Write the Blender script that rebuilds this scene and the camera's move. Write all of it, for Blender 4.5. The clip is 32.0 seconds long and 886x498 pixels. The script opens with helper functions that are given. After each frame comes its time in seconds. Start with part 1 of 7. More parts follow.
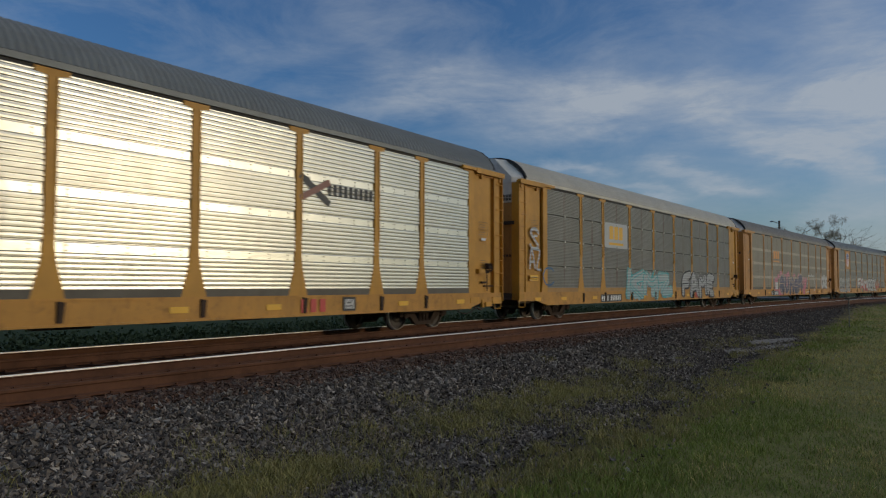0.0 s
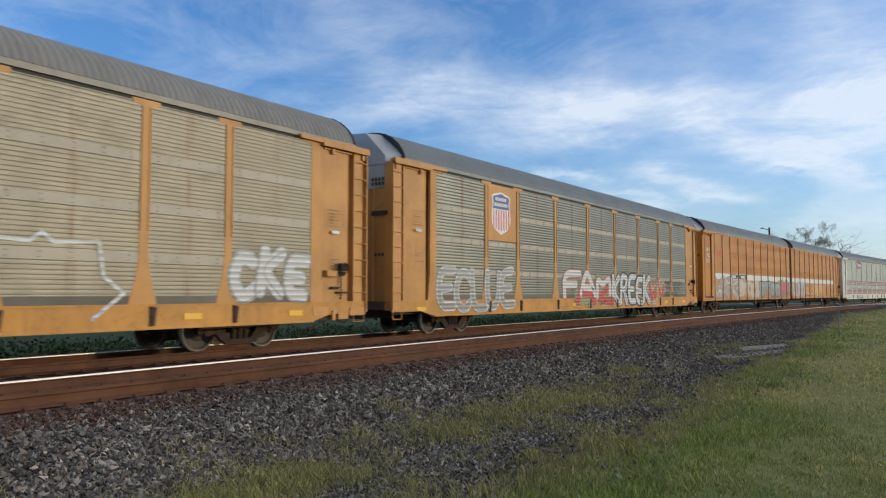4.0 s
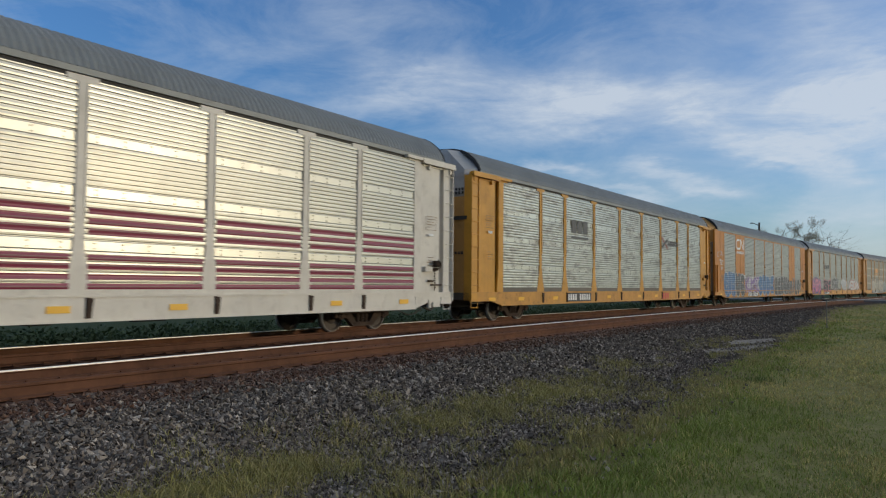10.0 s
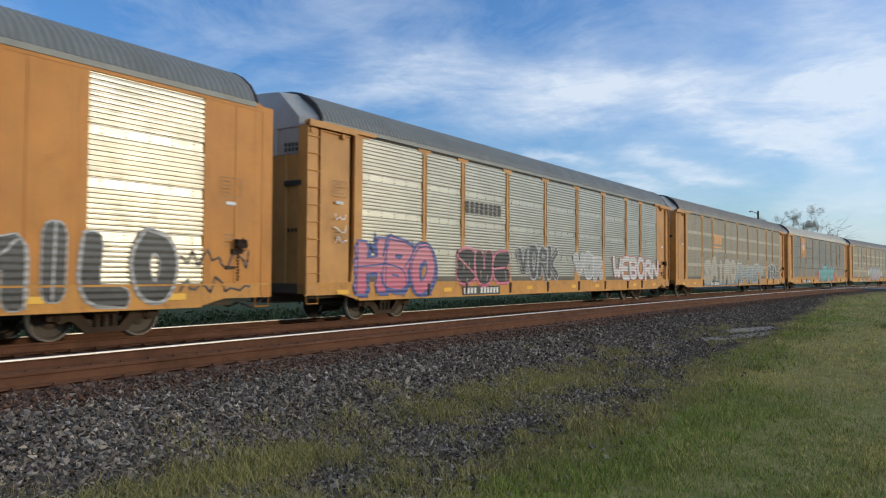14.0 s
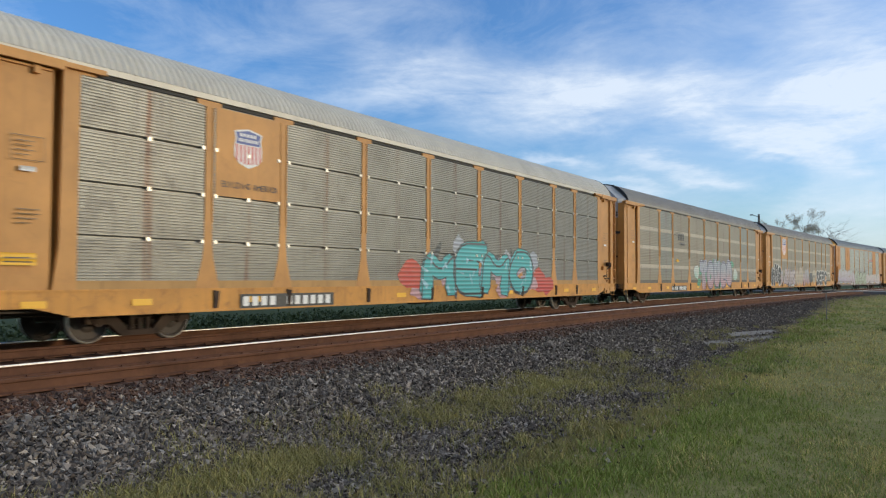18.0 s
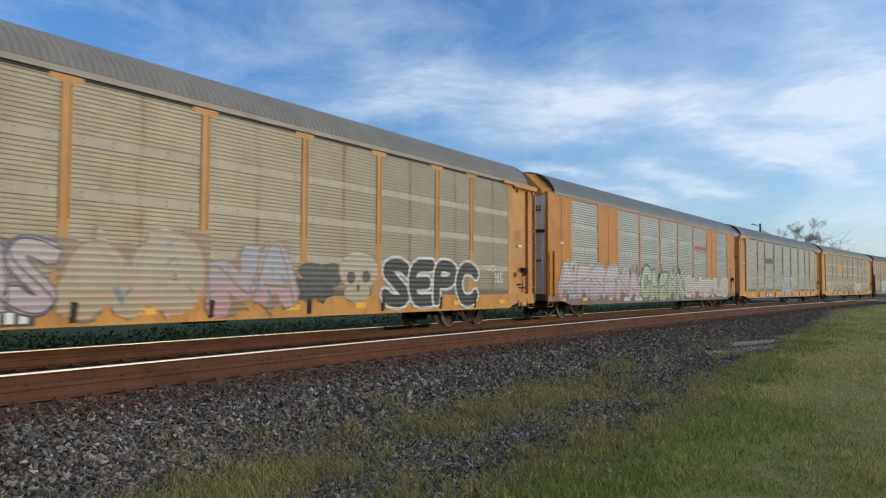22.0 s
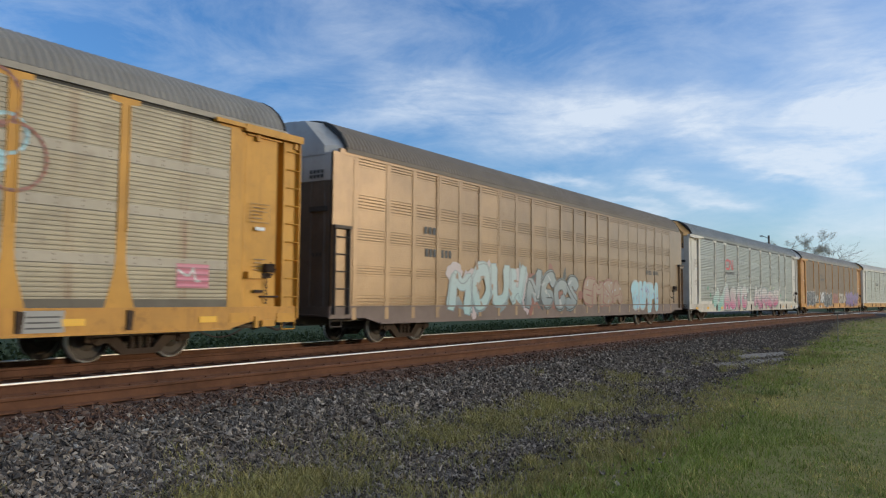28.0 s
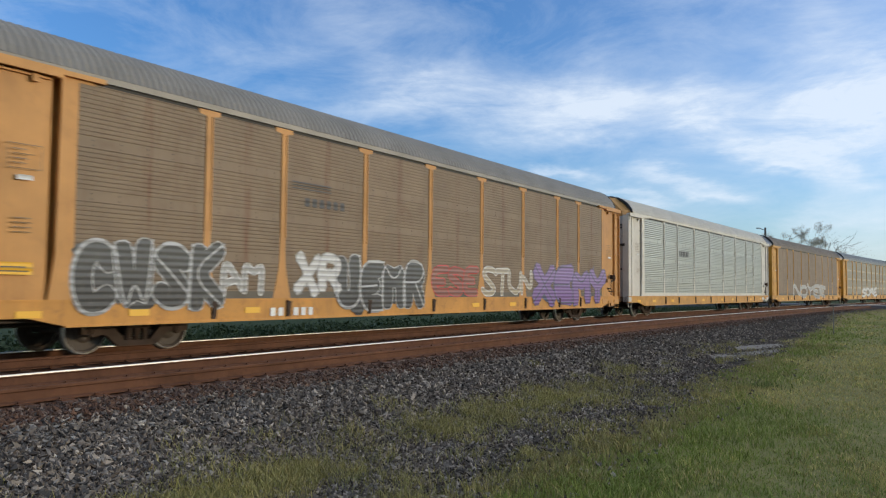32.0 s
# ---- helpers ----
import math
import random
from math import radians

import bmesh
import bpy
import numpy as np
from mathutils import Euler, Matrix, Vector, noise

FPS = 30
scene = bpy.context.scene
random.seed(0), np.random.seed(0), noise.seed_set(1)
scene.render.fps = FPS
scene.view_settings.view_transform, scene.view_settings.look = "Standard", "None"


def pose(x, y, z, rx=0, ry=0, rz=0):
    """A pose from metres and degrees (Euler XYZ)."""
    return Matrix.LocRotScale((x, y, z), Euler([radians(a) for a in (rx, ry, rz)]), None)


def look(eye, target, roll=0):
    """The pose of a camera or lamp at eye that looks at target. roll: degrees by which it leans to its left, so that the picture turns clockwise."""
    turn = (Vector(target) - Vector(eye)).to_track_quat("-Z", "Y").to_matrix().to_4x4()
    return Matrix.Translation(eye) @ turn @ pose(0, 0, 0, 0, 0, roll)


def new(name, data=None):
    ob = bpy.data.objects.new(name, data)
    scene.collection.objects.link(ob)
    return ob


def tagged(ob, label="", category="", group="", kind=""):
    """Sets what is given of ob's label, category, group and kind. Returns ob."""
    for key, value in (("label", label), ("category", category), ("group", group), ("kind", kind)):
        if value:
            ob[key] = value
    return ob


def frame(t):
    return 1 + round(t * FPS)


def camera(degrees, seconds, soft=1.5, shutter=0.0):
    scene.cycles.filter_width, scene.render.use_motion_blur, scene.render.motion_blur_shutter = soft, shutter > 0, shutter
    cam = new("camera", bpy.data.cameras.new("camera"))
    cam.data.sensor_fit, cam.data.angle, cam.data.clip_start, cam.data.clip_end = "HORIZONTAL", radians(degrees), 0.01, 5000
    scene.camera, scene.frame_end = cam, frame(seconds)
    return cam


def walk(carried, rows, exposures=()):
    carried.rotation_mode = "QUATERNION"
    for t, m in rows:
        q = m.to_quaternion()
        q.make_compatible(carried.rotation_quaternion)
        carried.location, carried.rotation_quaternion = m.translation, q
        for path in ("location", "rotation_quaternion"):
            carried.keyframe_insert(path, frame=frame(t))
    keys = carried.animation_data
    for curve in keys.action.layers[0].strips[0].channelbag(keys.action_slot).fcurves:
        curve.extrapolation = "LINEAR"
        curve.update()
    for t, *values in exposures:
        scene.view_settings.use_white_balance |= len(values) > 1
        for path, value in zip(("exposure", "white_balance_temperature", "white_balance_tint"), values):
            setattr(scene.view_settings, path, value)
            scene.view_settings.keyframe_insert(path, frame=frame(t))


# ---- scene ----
LENS = 60.31
EYE_Z = 1.22
cam = camera(LENS, 32.0, soft=1.2, shutter=0.15)

# seconds, heading from the track's axis, pitch, roll
VIEW = [
    (0, 34.00, 2.77, 0.05), (0.5, 33.89, 2.74, -0.04), (1, 33.78, 2.71, -0.04), (1.5, 33.68, 2.73, -0.02),
    (2, 33.61, 2.79, -0.00), (2.5, 33.55, 2.89, 0.00), (3, 33.49, 3.00, 0.00), (3.5, 33.44, 3.12, 0.01),
    (5.5, 33.15, 3.64, 0.11), (6, 33.07, 3.65, 0.18), (6.5, 32.98, 3.65, 0.27), (7, 32.91, 3.65, 0.36),
    (7.5, 32.86, 3.63, 0.45), (8, 32.80, 3.58, 0.50), (8.5, 32.77, 3.50, 0.54), (9, 32.74, 3.30, 0.53),
    (9.5, 32.72, 3.00, 0.46), (10, 32.71, 2.70, 0.43), (10.5, 32.72, 2.47, 0.38), (11, 32.73, 2.29, 0.29),
    (11.5, 32.73, 2.17, 0.21), (12, 32.72, 2.08, 0.20), (12.5, 32.69, 2.00, 0.23), (13, 32.66, 1.94, 0.23),
    (13.5, 32.65, 1.91, 0.25), (14, 32.63, 1.88, 0.29), (14.5, 32.60, 1.87, 0.32), (16.5, 32.62, 2.00, 0.28),
    (17, 32.66, 2.05, 0.26), (17.5, 32.68, 2.10, 0.24), (18, 32.69, 2.18, 0.18), (18.5, 32.70, 2.27, 0.15),
    (19, 32.70, 2.34, 0.17), (19.5, 32.70, 2.41, 0.19), (20, 32.71, 2.48, 0.20), (20.5, 32.74, 2.57, 0.20),
    (21, 32.76, 2.67, 0.20), (21.5, 32.78, 2.78, 0.18), (22, 32.79, 2.88, 0.20), (22.5, 32.81, 2.95, 0.25),
    (23, 32.83, 3.03, 0.30), (23.5, 32.87, 3.11, 0.32), (24, 32.93, 3.21, 0.29), (24.5, 32.97, 3.31, 0.23),
    (25, 33.01, 3.40, 0.19), (25.5, 33.07, 3.50, 0.17), (27.5, 33.33, 3.70, 0.41), (28, 33.34, 3.67, 0.46),
    (28.5, 33.32, 3.59, 0.51), (29, 33.28, 3.50, 0.53), (29.5, 33.24, 3.43, 0.52), (30, 33.19, 3.36, 0.52),
    (30.5, 33.15, 3.29, 0.52), (31, 33.12, 3.21, 0.52), (31.5, 33.11, 3.13, 0.51), (32, 33.11, 3.06, 0.49)
]


def view_pose(heading, pitch, roll):
    return pose(0, 0, EYE_Z, 90 + pitch, 0, heading - 90) @ pose(0, 0, 0, 0, 0, roll)


EXPOSURES = [(0, -0.56), (1, -0.16), (2, 0.45), (3, 0.55), (3.5, 0.55), (6, 0.52), (9, 0.33), (10, 0.12), (11, 0.06), (12, -0.30), (13, 0.3), (14, 0.5), (17, 0.6), (20, 0.6), (23, 0.42), (25, 0.25), (28, 0.47), (29, 0.33), (30, 0.27), (31, 0.22), (32, 0.58)]
walk(cam, [(t, view_pose(h, p, r)) for t, h, p, r in VIEW], EXPOSURES)

# ---------------------------------------------------------------- light
SUN_AZ, SUN_EL = -57.5, 7.5          # degrees from the +x axis, above the horizon
SUN_DIR = Vector((math.cos(radians(SUN_AZ)) * math.cos(radians(SUN_EL)),
                  math.sin(radians(SUN_AZ)) * math.cos(radians(SUN_EL)), math.sin(radians(SUN_EL))))


class Nodes:
    """Short hand for building a node tree."""

    def __init__(self, tree):
        self.tree = tree
        tree.nodes.clear()

    def add(self, kind, **props):
        node = self.tree.nodes.new(kind)
        for key, value in props.items():
            if key == "operation":
                node.operation = value
            elif key == "blend_type":
                node.blend_type = value
            elif key == "data_type":
                node.data_type = value
            elif key == "sky_type":
                node.sky_type = value
            elif key == "wave_type":
                node.wave_type = value
            elif key == "bands_direction":
                node.bands_direction = value
            elif key == "feature":
                node.feature = value
        return node

    def put(self, value, socket):
        if isinstance(value, bpy.types.NodeSocket):
            self.tree.links.new(value, socket)
        else:
            socket.default_value = value

    def math(self, operation, a, b=0.0, c=None):
        n = self.add("ShaderNodeMath", operation=operation)
        self.put(a, n.inputs[0]), self.put(b, n.inputs[1])
        if c is not None:
            self.put(c, n.inputs[2])
        return n.outputs[0]

    def mix(self, factor, a, b, blend="MIX"):
        n = self.add("ShaderNodeMix", data_type="RGBA", blend_type=blend)
        self.put(factor, n.inputs[0])
        for value, socket in ((a, n.inputs[6]), (b, n.inputs[7])):
            self.put((*value, 1) if isinstance(value, tuple) and len(value) == 3 else value, socket)
        return n.outputs[2]

    def ramp(self, factor, low, high):
        n = self.add("ShaderNodeMapRange")
        n.clamp = True
        self.put(factor, n.inputs[0])
        n.inputs[1].default_value, n.inputs[2].default_value = low, high
        return n.outputs[0]

    def noise(self, vector, scale, detail=4.0, rough=0.55, distort=0.0):
        n = self.add("ShaderNodeTexNoise")
        if vector is not None:
            self.put(vector, n.inputs["Vector"])
        n.inputs["Scale"].default_value, n.inputs["Detail"].default_value = scale, detail
        n.inputs["Roughness"].default_value, n.inputs["Distortion"].default_value = rough, distort
        return n.outputs[0]

    def stretch(self, vector, scale, turn=(0, 0, 0), move=(0, 0, 0)):
        n = self.add("ShaderNodeMapping")
        self.put(vector, n.inputs[0])
        n.inputs["Location"].default_value = move
        n.inputs["Rotation"].default_value, n.inputs["Scale"].default_value = turn, scale
        return n.outputs[0]


# thin clouds: direction and height of the middle, half length, half thickness, slope (all in degrees), density
STREAKS = [
    (40.0, 13.1, 6.0, 1.10, -10, 0.60), (30.1, 13.8, 6.7, 1.44, 8, 0.75), (19.9, 13.2, 5.7, 1.44, 5, 0.85), (11.7, 12.5, 4.1, 1.61, 9, 0.80),
    (4.2, 12.0, 3.8, 2.9, -14, 1.35), (21.6, 15.2, 2.3, 1.70, 38, 0.35), (11.1, 10.2, 2.8, 0.55, 12, 0.75), (6.7, 8.7, 2.9, 0.68, 21, 0.80),
    (23.6, 8.8, 2.2, 0.42, 6, 0.70), (15.5, 7.9, 3.5, 0.47, 11, 0.85), (18.3, 7.0, 2.1, 0.30, 7, 0.65), (39.3, 18.1, 4.0, 1.44, 32, 0.30),
    (46.4, 16.7, 3.7, 0.59, -2, 0.25), (7.2, 17.9, 4.3, 1.10, 28, 0.35), (4.8, 5.0, 3.0, 1.70, -1, 0.40),
]


def make_world():
    world = bpy.data.worlds.new("evening_sky")
    scene.world = world
    world.use_nodes = True
    n = Nodes(world.node_tree)
    sky = n.add("ShaderNodeTexSky", sky_type="NISHITA")
    sky.sun_disc = False
    sky.sun_elevation = radians(SUN_EL)
    sky.sun_rotation = radians(90 - SUN_AZ)
    sky.altitude, sky.air_density, sky.dust_density, sky.ozone_density = 50, 1.0, 1.2, 2.2
    where = n.add("ShaderNodeTexCoord").outputs["Generated"]
    split = n.add("ShaderNodeSeparateXYZ")
    n.put(where, split.inputs[0])
    x, y, z = split.outputs
    # thin cloud: soft streaks of their own length and slope, frayed by drifting noise
    turn = n.math("ARCTAN2", y, x)
    drift = n.add("ShaderNodeCombineXYZ")
    n.put(turn, drift.inputs[0]), n.put(z, drift.inputs[1])
    wide_noise = n.add("ShaderNodeTexNoise")
    n.put(n.stretch(drift.outputs[0], (5.0, 16.0, 1.0), (0, 0, radians(8)), (0.7, 0.35, 0)), wide_noise.inputs["Vector"])
    wide_noise.inputs["Scale"].default_value, wide_noise.inputs["Detail"].default_value, wide_noise.inputs["Roughness"].default_value = 1.0, 5.0, 0.62
    apart = n.add("ShaderNodeSeparateColor")
    n.put(wide_noise.outputs["Color"], apart.inputs[0])
    u = n.math("ADD", turn, n.math("MULTIPLY", n.math("SUBTRACT", apart.outputs[0], 0.5), 0.16))
    w = n.math("ADD", z, n.math("MULTIPLY", n.math("SUBTRACT", apart.outputs[1], 0.5), 0.10))
    fray = n.noise(n.stretch(drift.outputs[0], (9.0, 38.0, 1.0), (0, 0, radians(10)), (3.1, 0.2, 5)), 1.0, 9.0, 0.66, 0.5)
    cirrus = n.noise(n.stretch(drift.outputs[0], (5.0, 13.0, 1.0), (0, 0, radians(28)), (1.2, 0.7, 2)), 1.0, 9.0, 0.66, 0.6)
    belt = 0.0
    for turn_mid, level_mid, reach, thick, slope, amount in STREAKS:
        c, d = math.cos(radians(slope)), math.sin(radians(slope))
        du, dw = n.math("SUBTRACT", u, radians(turn_mid)), n.math("SUBTRACT", w, radians(level_mid))
        along = n.math("ADD", n.math("MULTIPLY", du, c / radians(reach * 1.15)), n.math("MULTIPLY", dw, d / radians(reach * 1.15)))
        across = n.math("SUBTRACT", n.math("MULTIPLY", dw, c / radians(thick * 1.25)), n.math("MULTIPLY", du, d / radians(thick * 1.25)))
        far = n.math("ADD", n.math("POWER", n.math("ABSOLUTE", along), 4.0), n.math("POWER", n.math("ABSOLUTE", across), 2.0))
        belt = n.math("ADD", belt, n.math("MULTIPLY", n.math("EXPONENT", n.math("MULTIPLY", far, -1.0)), amount))
    belt = n.math("MINIMUM", belt, 1.1)
    cover = n.math("MULTIPLY", belt, n.math("ADD", 0.24, n.math("MULTIPLY", n.ramp(fray, 0.28, 0.72), 0.58)))
    cover = n.math("ADD", cover, n.math("MULTIPLY", n.ramp(cirrus, 0.38, 0.78), 0.32))
    cover = n.math("ADD", cover, n.math("MULTIPLY", n.ramp(turn, 0.55, 0.05), 0.10))
    low = n.math("SUBTRACT", 1.0, n.ramp(z, 0.0, 0.15))
    # an unseen veil of bright cloud overhead, added to light the ground
    cover = n.math("ADD", cover, n.math("MULTIPLY", n.ramp(z, 0.50, 0.85), 0.75))
    cover = n.math("MINIMUM", n.math("ADD", cover, n.math("MULTIPLY", low, 0.34)), 0.84)
    colour = n.mix(cover, n.mix(1.0, sky.outputs[0], (0.575, 0.885, 1.33), "MULTIPLY"), (3.7, 4.1, 4.6))
    back = n.add("ShaderNodeBackground")
    n.put(colour, back.inputs[0])
    back.inputs[1].default_value = 0.15
    out = n.add("ShaderNodeOutputWorld")
    n.put(back.outputs[0], out.inputs[0])


def make_sun():
    data = bpy.data.lights.new("sun", "SUN")
    data.energy, data.angle, data.color = 1.05, radians(2.0), (1.0, 0.79, 0.52)
    lamp = new("sun", data)
    lamp.matrix_world = look(SUN_DIR * 100, (0, 0, 0))


make_world()
make_sun()


# ---------------------------------------------------------------- materials
MATERIALS = {}


def surface(name, colour, rough=0.6, metal=0.0, vary=0.25, dirt=0.3, dirt_colour=(0.12, 0.08, 0.05), scale=1.0, bump=0.1,
            streaks=0.0, spread=0.0, grain=40.0, coat=0.0, shine=0.5, drag=0.0, smear=0.0, weep=0.0, dent=0.0):
    """A worn surface: colour that wanders at two scales, dirt, stains that run down, fine relief."""
    if name in MATERIALS:
        return MATERIALS[name]
    m = bpy.data.materials.new(name)
    m.use_nodes = True
    n = Nodes(m.node_tree)
    bsdf = n.add("ShaderNodeBsdfPrincipled")
    out = n.add("ShaderNodeOutputMaterial")
    n.put(bsdf.outputs[0], out.inputs[0])
    bsdf.inputs["Coat Weight"].default_value, bsdf.inputs["Coat Roughness"].default_value = coat, 0.085
    bsdf.inputs["Specular IOR Level"].default_value = shine
    at = n.add("ShaderNodeTexCoord").outputs["Object"]
    info = n.add("ShaderNodeObjectInfo").outputs["Random"]
    shift = n.add("ShaderNodeCombineXYZ")
    for i, k in enumerate((37.0, 61.0, 17.0)):
        n.put(n.math("MULTIPLY", info, k), shift.inputs[i])
    mover = n.add("ShaderNodeVectorMath", operation="ADD")
    n.put(at, mover.inputs[0]), n.put(shift.outputs[0], mover.inputs[1])
    place = mover.outputs[0]
    coarse = n.noise(place, 0.9 * scale, 4.0, 0.6)
    fine = n.noise(place, grain * scale, 3.0, 0.6)
    dark = tuple(c * (1 - vary) for c in colour)
    light = tuple(min(1, c * (1 + vary * 0.6)) for c in colour)
    c = n.mix(n.ramp(coarse, 0.3, 0.7), dark, light)
    c = n.mix(n.math("MULTIPLY", n.ramp(fine, 0.35, 0.75), vary * 0.6), c, dark)
    if spread:
        c = n.mix(n.math("MULTIPLY", info, spread), c, dark)
    grime = n.noise(place, 2.6 * scale, 6.0, 0.7, 0.4)
    dirty = n.math("MULTIPLY", n.ramp(grime, 0.52, 0.78), dirt)
    if streaks:
        run = n.noise(n.stretch(place, (5.0, 5.0, 0.35)), 1.6, 5.0, 0.65)
        dirty = n.math("MAXIMUM", dirty, n.math("MULTIPLY", n.ramp(run, 0.54, 0.80), streaks))
    if smear:
        rubbed = n.noise(n.stretch(place, (0.7, 0.7, 2.6)), 1.3, 9.0, 0.78)
        dirty = n.math("MAXIMUM", dirty, n.math("MULTIPLY", n.ramp(rubbed, 0.50, 0.60), smear))
    c = n.mix(dirty, c, dirt_colour)
    if weep:                            # rust that has run down from the bracket in the middle of the bay
        axes = n.add("ShaderNodeSeparateXYZ")
        n.put(at, axes.inputs[0])
        run = n.noise(n.stretch(place, (9.0, 9.0, 0.5)), 1.0, 5.0, 0.7)
        line = n.math("SUBTRACT", 1.0, n.ramp(n.math("ABSOLUTE", axes.outputs[0]), 0.01, 0.13))
        c = n.mix(n.math("MULTIPLY", n.math("MULTIPLY", line, n.ramp(run, 0.42, 0.62)), weep), c, (0.12, 0.045, 0.022))
    n.put(c, bsdf.inputs["Base Color"])
    n.put(n.math("ADD", n.math("MULTIPLY", dirty, 0.25), n.math("ADD", rough - 0.06, n.math("MULTIPLY", fine, 0.12))), bsdf.inputs["Roughness"])
    n.put(n.math("MULTIPLY", n.math("SUBTRACT", 1.0, dirty), metal), bsdf.inputs["Metallic"])
    height = n.math("ADD", n.math("MULTIPLY", coarse, 0.6), n.math("MULTIPLY", fine, 0.25))
    if drag:
        drawn = n.noise(n.stretch(place, (0.35, 0.35, 5.0)), 1.7, 5.0, 0.65)
        height = n.math("ADD", height, n.math("MULTIPLY", drawn, drag))
    if dent:
        height = n.math("ADD", height, n.math("MULTIPLY", n.ramp(n.noise(place, 2.2, 3.0, 0.55, 0.8), 0.56, 0.74), dent))
    relief = n.add("ShaderNodeBump")
    relief.inputs["Strength"].default_value, relief.inputs["Distance"].default_value = bump, 0.02
    n.put(height, relief.inputs["Height"])
    n.put(relief.outputs[0], bsdf.inputs["Normal"])
    MATERIALS[name] = m
    return m


def stones_material(name, colours, rough=0.9):
    """Loose pieces: each island takes its own shade."""
    if name in MATERIALS:
        return MATERIALS[name]
    m = bpy.data.materials.new(name)
    m.use_nodes = True
    n = Nodes(m.node_tree)
    bsdf = n.add("ShaderNodeBsdfPrincipled")
    out = n.add("ShaderNodeOutputMaterial")
    n.put(bsdf.outputs[0], out.inputs[0])
    pick = n.add("ShaderNodeNewGeometry").outputs["Random Per Island"]
    ramp = n.add("ShaderNodeValToRGB")
    ramp.color_ramp.interpolation = "LINEAR"
    while len(ramp.color_ramp.elements) < len(colours):
        ramp.color_ramp.elements.new(0.5)
    for i, (e, c) in enumerate(zip(ramp.color_ramp.elements, colours)):
        e.position, e.color = i / (len(colours) - 1), (*c, 1)
    n.put(pick, ramp.inputs[0])
    at = n.add("ShaderNodeTexCoord").outputs["Object"]
    grain = n.noise(at, 90.0, 3.0, 0.6)
    patch = n.noise(at, 0.5, 4.0, 0.6)
    c = n.mix(n.ramp(grain, 0.3, 0.8), ramp.outputs[0], (0.07, 0.06, 0.05))
    c = n.mix(n.math("MULTIPLY", n.ramp(patch, 0.35, 0.72), 0.75), ramp.outputs[0], c)
    n.put(c, bsdf.inputs["Base Color"])
    bsdf.inputs["Roughness"].default_value = rough
    bsdf.inputs["Specular IOR Level"].default_value = 0.15
    MATERIALS[name] = m
    return m


YELLOW = surface("aged_yellow_paint", (0.56, 0.265, 0.028), 0.5, 0, 0.22, 0.45, (0.22, 0.095, 0.03), streaks=0.42, shine=0.35)
AMBER = surface("faded_amber_paint", (0.53, 0.245, 0.060), 0.5, 0, 0.20, 0.40, (0.24, 0.11, 0.05), streaks=0.40, shine=0.35)
ORANGE = surface("orange_paint", (0.51, 0.188, 0.018), 0.46, 0, 0.20, 0.40, (0.27, 0.095, 0.025), streaks=0.38, shine=0.3)
WHITE = surface("dirty_white_paint", (0.60, 0.55, 0.47), 0.5, 0, 0.12, 0.4, (0.25, 0.20, 0.15), streaks=0.3)
BEIGE = surface("copper_beige_paint", (0.30, 0.187, 0.10), 0.34, 0.3, 0.22, 0.3, (0.17, 0.095, 0.052), streaks=0.45, bump=0.55, coat=0.05, dent=0.16)
SILVER = surface("bare_aluminium_screen", (0.325, 0.318, 0.288), 0.36, 0.8, 0.16, 0.4, (0.26, 0.235, 0.19), streaks=0.45, spread=0.5, bump=0.3, drag=0.7)
BRIGHT = surface("mirror_bright_screen", (0.50, 0.49, 0.445), 0.31, 0.85, 0.12, 0.3, (0.34, 0.31, 0.26), streaks=0.35, spread=0.4, bump=0.25, drag=0.7)
WORN = surface("half_dull_screen", (0.205, 0.195, 0.165), 0.38, 0.7, 0.16, 0.4, (0.20, 0.15, 0.10), streaks=0.45, spread=0.5, bump=0.2, drag=0.7, weep=0.9)
SCUFFED = surface("scuffed_aluminium_screen", (0.46, 0.45, 0.40), 0.31, 0.85, 0.10, 0.7, (0.08, 0.075, 0.068), scale=0.9, streaks=0.0, spread=0.4, smear=0.65, bump=0.3, drag=0.7)
DULL = surface("weathered_zinc_screen", (0.238, 0.215, 0.165), 0.50, 0.35, 0.14, 0.4, (0.20, 0.14, 0.09), streaks=0.35, spread=0.6, weep=0.9)
GREYTIN = surface("grey_zinc_screen", (0.225, 0.222, 0.20), 0.45, 0.40, 0.18, 0.4, (0.13, 0.095, 0.065), streaks=0.5, spread=0.5, weep=0.9)
BROWN = surface("rust_brown_screen", (0.20, 0.145, 0.095), 0.6, 0.25, 0.18, 0.5, (0.14, 0.07, 0.035), streaks=0.5, spread=0.6, weep=0.9)
PALE = surface("pale_zinc_screen", (0.35, 0.348, 0.318), 0.37, 0.75, 0.1, 0.25, (0.33, 0.30, 0.26), streaks=0.2, spread=0.4)
ROOF_GREY = surface("grey_roof_sheet", (0.19, 0.20, 0.195), 0.55, 0.25, 0.15, 0.3, (0.14, 0.11, 0.08), streaks=0.1)
ROOF_PALE = surface("pale_roof_sheet", (0.53, 0.485, 0.40), 0.5, 0.1, 0.12, 0.25, (0.25, 0.20, 0.15))
ROOF_TAN = surface("tan_grey_roof_sheet", (0.235, 0.215, 0.185), 0.55, 0.2, 0.15, 0.3, (0.14, 0.11, 0.08), streaks=0.1)
SILL_YELLOW = surface("grimy_yellow_sill", (0.52, 0.235, 0.022), 0.55, 0, 0.22, 0.75, (0.13, 0.06, 0.025), scale=1.4, streaks=0.55)
